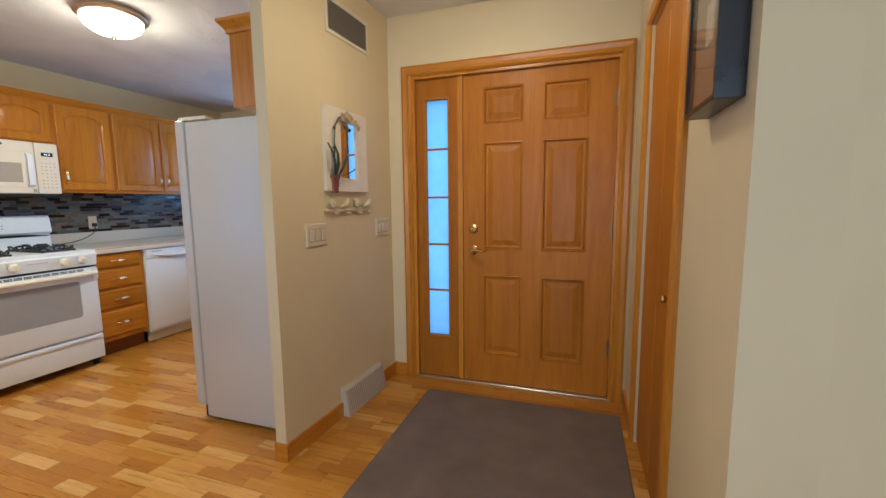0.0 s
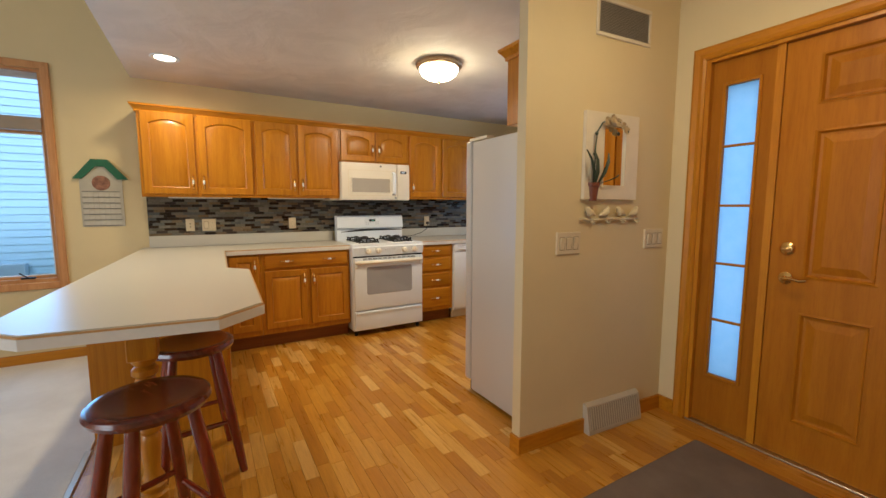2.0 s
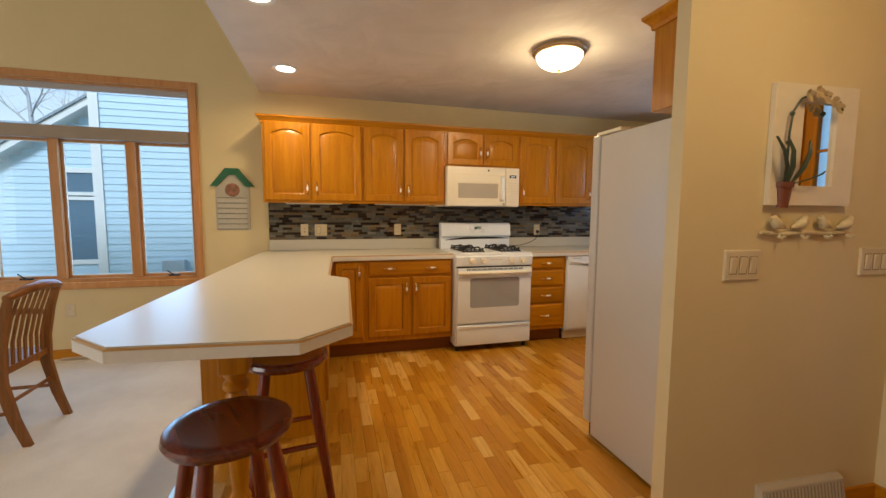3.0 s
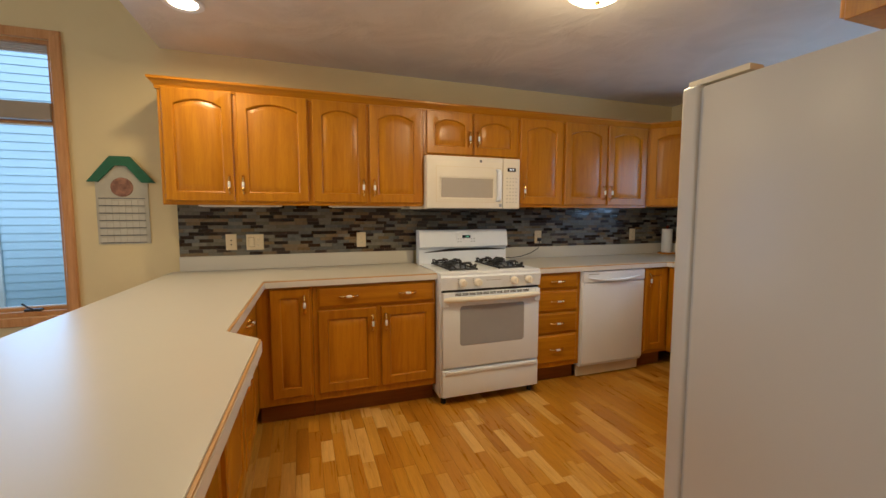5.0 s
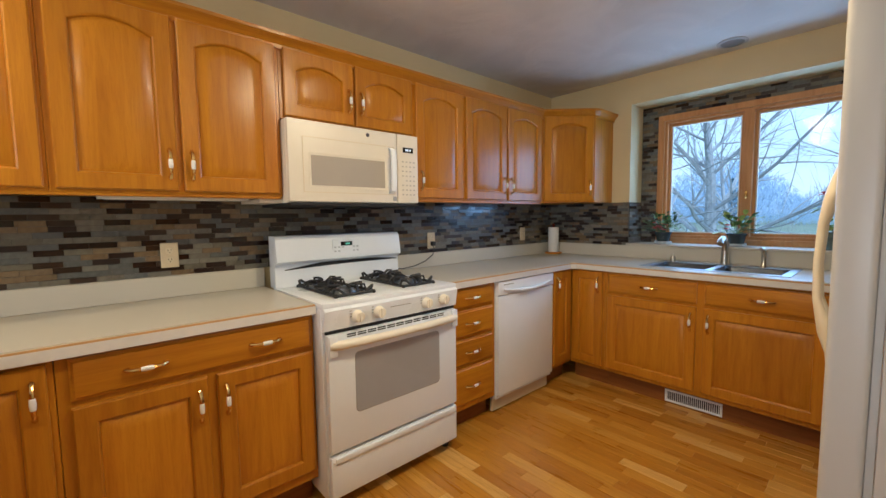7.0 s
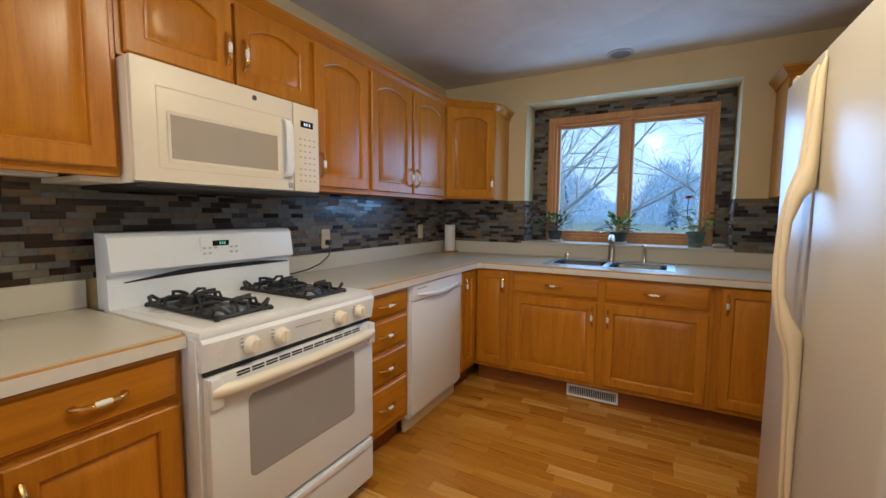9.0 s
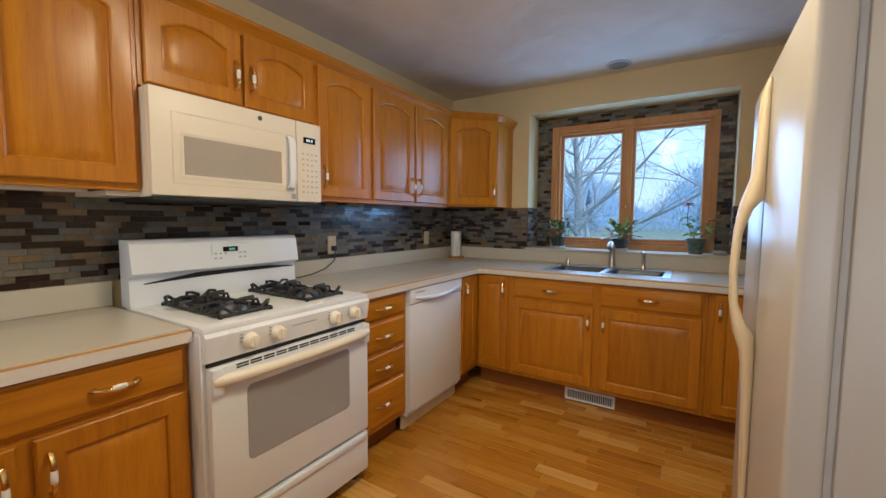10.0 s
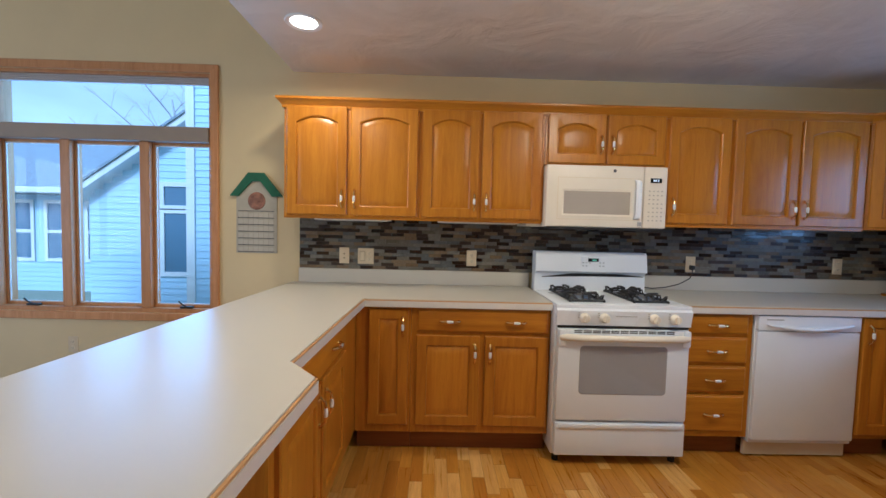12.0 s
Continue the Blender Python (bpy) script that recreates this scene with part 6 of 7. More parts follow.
# ---- hook rail with birds ----
th = thing("hook_rail", hall(2.015, 1.205), "cream cast coat-hook rail with small birds", "hook rail")
M_CAST = plain("cream_cast_metal", (0.60, 0.50, 0.30), 0.5, 0.18, 40)
bm = bmesh.new()
tube(bm, [(0.01, -0.012, 0.012), (0.10, -0.014, 0.004), (0.22, -0.012, 0.012), (0.34, -0.014, 0.006), (0.46, -0.012, 0.012)], [0.007, 0.009, 0.008, 0.009, 0.006], 8)
part("twig", bm, M_CAST, th)
for i in range(4):
    bx = 0.07 + i * 0.115
    bm = bmesh.new()
    s = 1 if i % 2 else -1
    tube(bm, [(bx - s * 0.045, -0.020, 0.030), (bx - s * 0.022, -0.022, 0.036), (bx, -0.024, 0.044), (bx + s * 0.014, -0.024, 0.058), (bx + s * 0.020, -0.024, 0.070), (bx + s * 0.034, -0.024, 0.070)],
         [0.004, 0.012, 0.020, 0.015, 0.011, 0.002], 10)
    part("bird", bm, M_CAST, th, "little cast bird")
    bm = bmesh.new()
    tube(bm, [(bx + 0.02, -0.012, 0.008), (bx + 0.02, -0.020, -0.006), (bx + 0.02, -0.034, -0.010), (bx + 0.02, -0.040, 0.000)], [0.006, 0.006, 0.006, 0.006], 8)
    part("hook", bm, M_CAST, th)

# ---- framed picture on the closet wall ----
th = thing("framed_picture", pose(CX, 1.350, 1.455, 0, 0, -90), "deep black shadow-box frame with a brown print", "picture frame")
bm = bmesh.new()
PWd, PHt = 0.24, 0.40
for b_ in ((0, 0.012, 0, PHt), (PWd - 0.012, PWd, 0, PHt), (0.012, PWd - 0.012, 0, 0.012), (0.012, PWd - 0.012, PHt - 0.012, PHt)):
    box(bm, b_[0], b_[1], -0.055, -0.001, b_[2], b_[3], 0.001)
part("frame", bm, plain("black_lacquer", (0.010, 0.010, 0.011), 0.3, 0.1, 10), th, "deep black frame", None)
bm = bmesh.new()
box(bm, 0.012, PWd - 0.012, -0.040, -0.034, 0.012, PHt - 0.012)
part("print", bm, plain("sepia_print", (0.30, 0.17, 0.08), 0.5, 0.35, 14), th, "sepia print", None)
bm = bmesh.new()
box(bm, 0.10, 0.155, -0.0415, -0.0402, 0.14, 0.23)
part("print_motif", bm, plain("pale_motif", (0.55, 0.42, 0.30), 0.5, 0.2, 40), th, smooth=None)
bm = bmesh.new()
box(bm, 0.012, PWd - 0.012, -0.052, -0.050, 0.012, PHt - 0.012)
part("glazing", bm, M_GLASS, th).visible_shadow = False

# ---- entry mat ----
bm = bmesh.new()
loops(bm, [round_rect(-1.14, 0.045, 1.02, 2.585, 0.02, 0.0005), round_rect(-1.14, 0.045, 1.02, 2.585, 0.02, 0.006), round_rect(-1.132, 0.037, 1.028, 2.577, 0.02, 0.009)])
single("entry_mat", bm, M_RUG, ID, "flat brown rug inside the front door", "rug", smooth=None)
# metal strip between wood and carpet
bm = bmesh.new()
loops(bm, [[(x, CARPET_Y - 0.018, 0.006), (x, CARPET_Y - 0.012, 0.011), (x, CARPET_Y + 0.010, 0.009), (x, CARPET_Y + 0.018, 0.0005), (x, CARPET_Y, -0.002)] for x in (-2.68, 4.0)])
ob = single("threshold_strip", bm, M_NICKEL, ID, "metal strip between the oak floor and the carpet", "", smooth=None, kind="structure")

# ---- wall calendar shaped like a birdhouse ----
th = thing("wall_calendar", pose(WX, -0.585, 1.112, 0, 0, 90), "birdhouse-shaped calendar with a green roof on the wall", "calendar")
M_PAPER = plain("calendar_paper", (0.42, 0.39, 0.31), 0.7, 0.06, 20)
M_GREEN = plain("green_felt", (0.020, 0.115, 0.060), 0.8, 0.15, 30)
cw = 0.285
bm = bmesh.new()
pts = [(0, 0), (cw, 0), (cw, 0.42), (cw / 2 + 0.06, 0.53), (cw / 2 - 0.06, 0.53), (0, 0.42)]
loops(bm, [[(x, y, zz) for x, zz in pts] for y in (-0.0005, -0.006)])
part("backing", bm, M_PAPER, th, smooth=None)
bm = bmesh.new()
out = [(-0.04, 0.40), (cw / 2 - 0.055, 0.565), (cw / 2 + 0.055, 0.565), (cw + 0.045, 0.40), (cw - 0.030, 0.40), (cw / 2 + 0.030, 0.505), (cw / 2 - 0.030, 0.505), (0.020, 0.40)]
loops(bm, [[(x, y, zz) for x, zz in out] for y in (-0.0062, -0.020)])
part("roof", bm, M_GREEN, th, "dark green roof", None)
bm = bmesh.new()
lathe(bm, [(0.0, -0.010), (0.060, -0.0095), (0.062, -0.0062)], (cw / 2, 0, 0.368), 28, "y")
part("round_picture", bm, plain("brown_print", (0.26, 0.12, 0.075), 0.5, 0.5, 32), th, "round reddish-brown picture")
M_LINE = mat("print_line", (0.10, 0.10, 0.11), 0.7)
for i in range(7):
    bm = bmesh.new()
    zz = 0.006 + i * 0.048
    box(bm, 0.012, cw - 0.02, -0.0078, -0.0062, zz, zz + 0.005)
    part("rule", bm, M_LINE, th, smooth=None)
rng = random.Random(3)
M_TAB = plain("white_tab", (0.48, 0.45, 0.37), 0.7, 0.04, 30)
for r_ in range(6):
    for c_ in range(7):
        bm = bmesh.new()
        x = 0.016 + c_ * 0.0355
        zz = 0.013 + r_ * 0.048
        box(bm, x, x + 0.032, -0.0085, -0.0062, zz, zz + 0.026 + rng.uniform(0, 0.008))
        part("day_tab", bm, M_TAB, th, smooth=None)

# ---- peninsula post ----
bm = bmesh.new()
lathe(bm, [(0.050, 0.0), (0.050, 0.10), (0.034, 0.11), (0.046, 0.125), (0.046, 0.14), (0.032, 0.155), (0.040, 0.17), (0.028, 0.20), (0.036, 0.30), (0.040, 0.34), (0.030, 0.36), (0.044, 0.375), (0.044, 0.39),
           (0.030, 0.41), (0.036, 0.46), (0.044, 0.54), (0.040, 0.58), (0.030, 0.60), (0.046, 0.615), (0.046, 0.635), (0.032, 0.65), (0.044, 0.665), (0.044, 0.68)], n=24)
box(bm, -0.05, 0.05, -0.05, 0.05, 0.68, 0.8685, 0.004)
single("turned_post", bm, M_OAK, pose(-1.98, 0.07, 0), "turned oak post under the peninsula worktop", "post")


# ---- stools ----
def stool():
    th = thing("bar_stool", pose(-1.655, 0.12, 0, 0, 0, 28), "glossy cherry-stained round wooden stool", "stool", "stools at the peninsula")
    H = 0.645
    bm = bmesh.new()
    lathe(bm, [(0.0, H - 0.014), (0.08, H - 0.012), (0.135, H - 0.004), (0.165, H), (0.178, H - 0.008), (0.182, H - 0.022), (0.174, H - 0.038), (0.150, H - 0.044), (0.0, H - 0.044)], n=44)
    part("seat", bm, M_STOOLX, th, "dished round seat")
    feet = []
    for sx, sy in ((1, 1), (-1, 1), (-1, -1), (1, -1)):
        p, q = Vector((sx * 0.088, sy * 0.088, H - 0.046)), Vector((sx * 0.165, sy * 0.165, 0.0))
        feet.append((p, q))
        bm = bmesh.new()
        tube(bm, [p, p.lerp(q, 0.2), p.lerp(q, 0.5), p.lerp(q, 0.85), q], [0.020, 0.023, 0.024, 0.020, 0.017], 12)
        part("leg", bm, M_STOOL, th)
    for i, u in ((0, 0.66), (1, 0.58), (2, 0.66), (3, 0.58)):
        a = feet[i][0].lerp(feet[i][1], u)
        b = feet[(i + 1) % 4][0].lerp(feet[(i + 1) % 4][1], u)
        bm = bmesh.new()
        tube(bm, [a, a.lerp(b, 0.3), a.lerp(b, 0.7), b], [0.010, 0.0125, 0.0125, 0.010], 8)
        part("rung", bm, M_STOOL, th)
    return th


M_STOOLX = wood("cherry_stain_seat", (0.070, 0.010, 0.004), (0.125, 0.019, 0.008), (0.21, 0.045, 0.016), "x", (0.10, 0.18), 1.0, 0.7)
s1 = stool()
copy_thing(s1, pose(-2.25, 0.225, 0, 0, 0, 8))


# ---- dining chair and table ----
th = thing("dining_chair", pose(-3.13, -1.255, 0, 0, 0, 2), "oak slat-back armchair at the dining table", "chair")
for s in (-1, 1):
    bm = bmesh.new()
    pts = [(s * 0.185, 0.075, 0.0), (s * 0.188, 0.025, 0.16), (s * 0.190, -0.015, 0.36), (s * 0.195, -0.012, 0.52), (s * 0.200, 0.02, 0.70), (s * 0.205, 0.06, 0.84)]
    loops(bm, [[(x - 0.014, y - w, z), (x + 0.014, y - w, z), (x + 0.014, y + w, z), (x - 0.014, y + w, z)] for (x, y, z), w in zip(pts, (0.018, 0.022, 0.026, 0.024, 0.020, 0.016))])
    part("back_leg", bm, M_CHAIR, th)
    bm = bmesh.new()
    tube(bm, [(s * 0.20, -0.43, 0.0), (s * 0.205, -0.42, 0.22), (s * 0.21, -0.42, 0.42), (s * 0.235, -0.40, 0.63)], [0.017, 0.021, 0.022, 0.016], 8)
    part("front_leg", bm, M_CHAIR, th)
    bm = bmesh.new()
    tube(bm, [(s * 0.205, 0.0, 0.66), (s * 0.235, -0.12, 0.665), (s * 0.25, -0.28, 0.655), (s * 0.24, -0.43, 0.635)], [0.016, 0.020, 0.022, 0.018], 8)
    part("armrest", bm, M_CHAIR, th)
    bm = bmesh.new()
    tube(bm, [(s * 0.19, 0.0, 0.20), (s * 0.205, -0.42, 0.20)], 0.011, 8)
    part("stretcher", bm, M_CHAIR, th)
bm = bmesh.new()
loops(bm, [round_rect(-0.225, 0.225, -0.46, 0.0, 0.05, z_) for z_ in (0.405, 0.412, 0.436, 0.442)])
part("seat", bm, M_CHAIR, th, "flat oak seat")
bm = bmesh.new()
tube(bm, [(-0.225, 0.055, 0.825), (-0.12, 0.078, 0.85), (0, 0.085, 0.858), (0.12, 0.078, 0.85), (0.225, 0.055, 0.825)], [0.020, 0.026, 0.028, 0.026, 0.020], 10)
part("top_rail", bm, M_CHAIR, th)
for i in range(7):
    x = -0.15 + i * 0.05
    bm = bmesh.new()
    loops(bm, [[(x - 0.009, y - 0.005, z_), (x + 0.009, y - 0.005, z_), (x + 0.009, y + 0.005, z_), (x - 0.009, y + 0.005, z_)] for y, z_ in ((-0.01, 0.440), (-0.006, 0.56), (0.025, 0.70), (0.075, 0.845))])
    part("slat", bm, M_CHAIR, th)
bm = bmesh.new()
tube(bm, [(-0.19, 0.0, 0.25), (0.19, 0.0, 0.25)], 0.011, 8)
part("stretcher", bm, M_CHAIR, th)

th = thing("dining_table", pose(-3.15, -2.12, 0), "round oak pedestal dining table", "table")
bm = bmesh.new()
lathe(bm, [(0.0, 0.715), (0.60, 0.715), (0.625, 0.722), (0.630, 0.735), (0.622, 0.745), (0.0, 0.747)], n=56)
part("tabletop", bm, M_CHAIR, th)
bm = bmesh.new()
lathe(bm, [(0.09, 0.08), (0.10, 0.14), (0.06, 0.22), (0.075, 0.40), (0.055, 0.55), (0.10, 0.66), (0.16, 0.713)], n=28)
part("pedestal", bm, M_CHAIR, th)
for i in range(4):
    a = radians(90 * i + 86)
    c_, s_ = math.cos(a), math.sin(a)
    bm = bmesh.new()
    tube(bm, [(c_ * 0.06, s_ * 0.06, 0.16), (c_ * 0.25, s_ * 0.25, 0.115), (c_ * 0.42, s_ * 0.42, 0.05), (c_ * 0.56, s_ * 0.56, 0.030)], [0.045, 0.04, 0.035, 0.026], 10)
    part("foot", bm, M_CHAIR, th)


# ---- outdoors ----
GZ = -0.45


def ground_mat():
    m = mat("winter_grass", (0.16, 0.18, 0.10), 0.95, spec=0.1)
    nt, _, links, b = nodes_of(m)
    v = coords(nt)
    n1 = noise_node(nt, v, 0.25, 5, 0.6)
    n2 = noise_node(nt, v, 22, 3, 0.7)
    c = ramp(nt, n1, [(0.3, (0.23, 0.28, 0.20)), (0.7, (0.33, 0.35, 0.28))])
    links.new(mix(nt, 0.6, c, ramp(nt, n2, [(0.3, (0.6, 0.6, 0.6)), (0.7, (1.2, 1.2, 1.2))]), "MULTIPLY"), b.inputs["Base Color"])
    bump(nt, n2, 0.6, 0.03)
    return m


bm = bmesh.new()
v = [bm.verts.new(p) for p in ((-900, -900, GZ), (900, -900, GZ), (900, 900, GZ), (-900, 900, GZ))]
bm.faces.new(v)
ob = single("ground", bm, ground_mat(), ID, "dull winter lawn", "", kind="structure", smooth=None)
bm = bmesh.new()
box(bm, -60, 60, 22, 28, GZ - 0.02, GZ + 0.012)
single("road", bm, plain("asphalt", (0.055, 0.055, 0.058), 0.9, 0.15, 3, 60, 0.4), ID, "grey asphalt street across the front lawn", "", kind="structure", smooth=None)

M_SIDING = plain("pale_blue_siding", (0.50, 0.67, 0.80), 0.5, 0.03, 3)
M_TRIMW = plain("white_trim", (0.78, 0.78, 0.78), 0.5, 0.02, 3)
M_ROOF = plain("grey_shingle", (0.26, 0.31, 0.35), 0.9, 0.25, 14, 40, 0.5)
# blue base colour carries the sky's reflection in the panes
M_SKYGLASS = mat("house_glass_sky_tint", (0.12, 0.20, 0.28), 0.08)
nb = thing("neighbour_house", ID, "pale blue lap-sided neighbouring house with a grey roof", "house")


def sided_wall(x, y0, y1, z0, z1, top=None):
    """A wall facing +x with overlapping boards; top(y) lowers the boards' ends under a sloping eave."""
    bm = bmesh.new()
    box(bm, x - 0.2, x - 0.012, y0, y1, z0, z1 if top is None else z0 + 2.0)
    wall = part("wall", bm, M_SIDING, nb, smooth=None)
    z = z0
    while z < z1 - 0.02:
        t_ = min(z + 0.115, z1)
        a, b = y0, y1
        if top is not None:
            a = max(a, top(t_))
        if b - a > 0.05:
            bm = bmesh.new()
            loops(bm, [[(x - 0.012, y, z), (x + 0.014, y, z), (x + 0.002, y, t_), (x - 0.012, y, t_)] for y in (a, b)])
            part("board", bm, M_SIDING, wall, smooth=None)
        z = t_
    return wall


def house_window(x, y0, y1, z0, z1, bar=None):
    bm = bmesh.new()
    box(bm, x - 0.01, x + 0.018, y0, y1, z0, z1)
    w = part("window", bm, M_SKYGLASS, nb, "window with the sky's reflection put into its blue colour", None)
    t_ = 0.08
    bm = bmesh.new()
    rows = [(y0 - t_, y0, z0 - t_, z1 + t_), (y1, y1 + t_, z0 - t_, z1 + t_), (y0, y1, z0 - t_, z0), (y0, y1, z1, z1 + t_)]
    if bar:
        rows.append((y0, y1, bar - 0.04, bar + 0.04))
    for b_ in rows:
        box(bm, x - 0.01, x + 0.04, *b_)
    part("frame", bm, M_TRIMW, w, smooth=None)


BX = -8.85
sided_wall(BX + 0.25, -3.42, 5.0, GZ, 6.0)
sided_wall(BX, -5.3, -3.42, GZ, 3.08, lambda z: max(-5.3, -4.82 + (z - 2.12) / 0.69))
house_window(BX, -3.98, -3.52, 0.42, 1.46)
house_window(BX, -3.98, -3.52, 1.60, 1.93)
bm = bmesh.new()
loops(bm, [[(BX - 0.3, -5.5, 1.65 + d), (BX + 0.22, -5.5, 1.65 + d), (BX + 0.22, -3.42, 3.085 + d), (BX - 0.3, -3.42, 3.085 + d)] for d in (0, 0.12)])
part("eave", bm, M_TRIMW, nb, "white sloping eave", None)
bm = bmesh.new()
loops(bm, [[(BX - 2.6, -5.55, 1.615 + d), (BX + 0.25, -5.55, 1.615 + d), (BX + 0.25, -3.42, 3.085 + d), (BX - 2.6, -3.42, 3.085 + d)] for d in (0.125, 0.17)])
part("porch_roof", bm, M_ROOF, nb, "grey shingle roof", None)
WXN = -11.6
sided_wall(WXN, -16.0, -4.6, GZ, 1.95)
for y in (-6.3, -7.37, -8.34, -9.28, -11.3, -13.2):
    house_window(WXN, y - 0.27, y + 0.27, 0.35, 1.68, 1.0)
bm = bmesh.new()
loops(bm, [[(WXN + 0.40, y, 1.86), (WXN + 0.40, y, 2.02), (WXN - 4.2, y, 3.95), (WXN - 4.2, y, 3.75)] for y in (-16.4, -4.0)])
part("roof", bm, M_ROOF, nb, "long grey shingle roof", None)
bm = bmesh.new()
box(bm, WXN + 0.40, WXN + 0.50, -16.4, -4.0, 1.90, 2.04, 0.02)
part("gutter", bm, M_TRIMW, nb, "white gutter", None)
bm = bmesh.new()
box(bm, BX + 0.15, BX + 0.285, -3.44, -3.30, GZ, 6.0)
part("corner_board", bm, M_TRIMW, nb, "white corner board", None)
bm = bmesh.new()
box(bm, BX + 0.27, BX + 0.42, -2.45, -2.10, 0.05, 0.42, 0.01)
part("meter_box", bm, plain("grey_box", (0.44, 0.52, 0.60), 0.5, 0.05, 8), nb, "grey utility box")


def bare_tree(name, x, y, h, seed, label, limbs=13, sides=11, twigs=5, bole=0.2):
    """A leafless tree: tapered trunk, long arching limbs, side branches along them and fine twigs."""
    rng = random.Random(seed)
    th = thing(name, pose(x, y, GZ), label, "tree", "bare trees")
    trunk_bm, limb_bm, twig_bm = bmesh.new(), bmesh.new(), bmesh.new()

    def arc(bm, p, d, ln, r, n, lift, side=5):
        pts, rs, q = [p], [r], p
        for i in range(n):
            d = (d + Vector((rng.uniform(-.13, .13), rng.uniform(-.13, .13), rng.uniform(-.10, .10) + lift))).normalized()
            q = q + d * ln / n
            pts.append(q)
            rs.append(r * (1 - 0.86 * (i + 1) / n))
        tube(bm, pts, rs, side)
        return pts, rs

    def aside(d, k):
        s = Vector((rng.uniform(-1, 1), rng.uniform(-1, 1), rng.uniform(-0.7, 0.9))).normalized()
        return (d * (1 - k) + s * k).normalized()
    top = h * 0.62
    stem, srs = arc(trunk_bm, Vector((0, 0, -0.05)), Vector((0, 0, 1)), top, h * 0.017, 7, 0.05, 8)
    for i in range(limbs):
        u = bole + (0.95 - bole) * (i + rng.random()) / limbs
        f = u * 7
        k = min(6, int(f))
        p, r = stem[k].lerp(stem[k + 1], f - k), srs[k]
        a = i * 2.4 + rng.uniform(-0.4, 0.4)
        el = rng.uniform(0.25, 0.75) + 0.45 * u
        d = Vector((math.cos(a) * math.cos(el), math.sin(a) * math.cos(el), math.sin(el)))
        ln = h * (0.50 - 0.20 * u) * rng.uniform(0.85, 1.15)
        pts, rs = arc(limb_bm, p, d, ln, max(0.014, r * 0.42), 8, 0.01)
        for j in range(sides):
            k = 1 + int(7 * (j + 0.5) / sides)
            dj = (pts[k + 1 if k < 8 else 8] - pts[k - 1]).normalized()
            p2, r2 = arc(twig_bm, pts[k], aside(dj, 0.55), ln * rng.uniform(0.22, 0.42) * (1.15 - k / 11), max(0.006, rs[k] * 0.5), 5, 0.0, 4)
            for q in range(twigs):
                m_ = 1 + int(4 * (q + 0.5) / twigs)
                dq = (p2[m_ + 1] - p2[m_ - 1]).normalized()
                arc(twig_bm, p2[m_], aside(dq, 0.5), ln * rng.uniform(0.08, 0.17), 0.004, 3, -0.02, 4)
    # bark lightened to blue-grey, with the haze put into its colour
    m = plain("hazed_bark", (0.40, 0.41, 0.43), 0.9, 0.2, 12, 30, 0.5)
    part("trunk", trunk_bm, m, th)
    part("limbs", limb_bm, m, th)
    part("twigs", twig_bm, m, th)


bare_tree("bare_tree", -5.1, 12.2, 9.5, 21, "leafless shade tree on the front lawn", 22, 14, 7, 0.12)
bare_tree("bare_tree", -0.9, 10.4, 7.5, 5, "leafless maple by the street", 24, 14, 7, 0.10)
bare_tree("bare_tree", -9.5, 33.0, 11, 31, "leafless tree across the street", 12, 8, 4)
bare_tree("bare_tree", 4.5, 36.0, 12, 17, "leafless tree across the street", 12, 8, 4)
bare_tree("bare_tree", -17.0, -9.0, 11, 44, "leafless tree behind the neighbouring house", 12, 8, 4)


def clump_row(name, x0, x1, y0, y1, h0, h1, n, seed, material, label, kind="stuff"):
    """Far shrubs and woods: many small uneven clumps of leaf faces."""
    rng = random.Random(seed)
    vs, fs = [], []
    for i in range(n):
        x, y = rng.uniform(x0, x1), rng.uniform(y0, y1)
        hh = rng.uniform(h0, h1) * (0.75 + 0.35 * math.sin(x * 0.31 + seed))
        for k in range(80):
            u = rng.random() ** 0.8
            w = hh * 0.40 * math.sin(math.pi * min(1, u * 0.85 + 0.12)) * rng.uniform(0.1, 1.0)
            a = rng.uniform(0, 6.28)
            c = Vector((x + w * math.cos(a), y + w * math.sin(a), GZ + hh * u * 0.9))
            tip = c + Vector((math.cos(a) * rng.uniform(0.0, 0.8), math.sin(a) * rng.uniform(0.0, 0.8), rng.uniform(0.3, 1.0))) * hh * rng.uniform(0.06, 0.16)
            s = hh * 0.005
            b0 = len(vs)
            vs += [tuple(c + Vector((s, 0, 0))), tuple(c - Vector((s, 0, 0))), tuple(tip)]
            fs.append((b0, b0 + 1, b0 + 2))
    me = bpy.data.meshes.new(name)
    me.from_pydata(vs, [], fs)
    me.materials.append(material)
    return tagged(new(name, me), label, "woods", "", kind)


# distance haze is put into the woods' pale blue base colour
M_FAR_HAZED = plain("far_woods", (0.44, 0.57, 0.74), 0.95, 0.25, 0.5)
# spruce green shifted to pale blue: haze painted into the crown colour
M_CONIF_HAZED = plain("conifer", (0.22, 0.33, 0.42), 0.9, 0.3, 2)
M_BUSH = plain("rusty_bush", (0.36, 0.29, 0.30), 0.9, 0.3, 2)
clump_row("far_woods", -90, 70, 70, 110, 7, 11.5, 2200, 2, M_FAR_HAZED, "leafless woods beyond the street, with distance haze put into their colour")
clump_row("far_shrubs", -30, 24, 30, 44, 1.2, 2.6, 60, 6, M_BUSH, "rusty winter shrubs across the street")


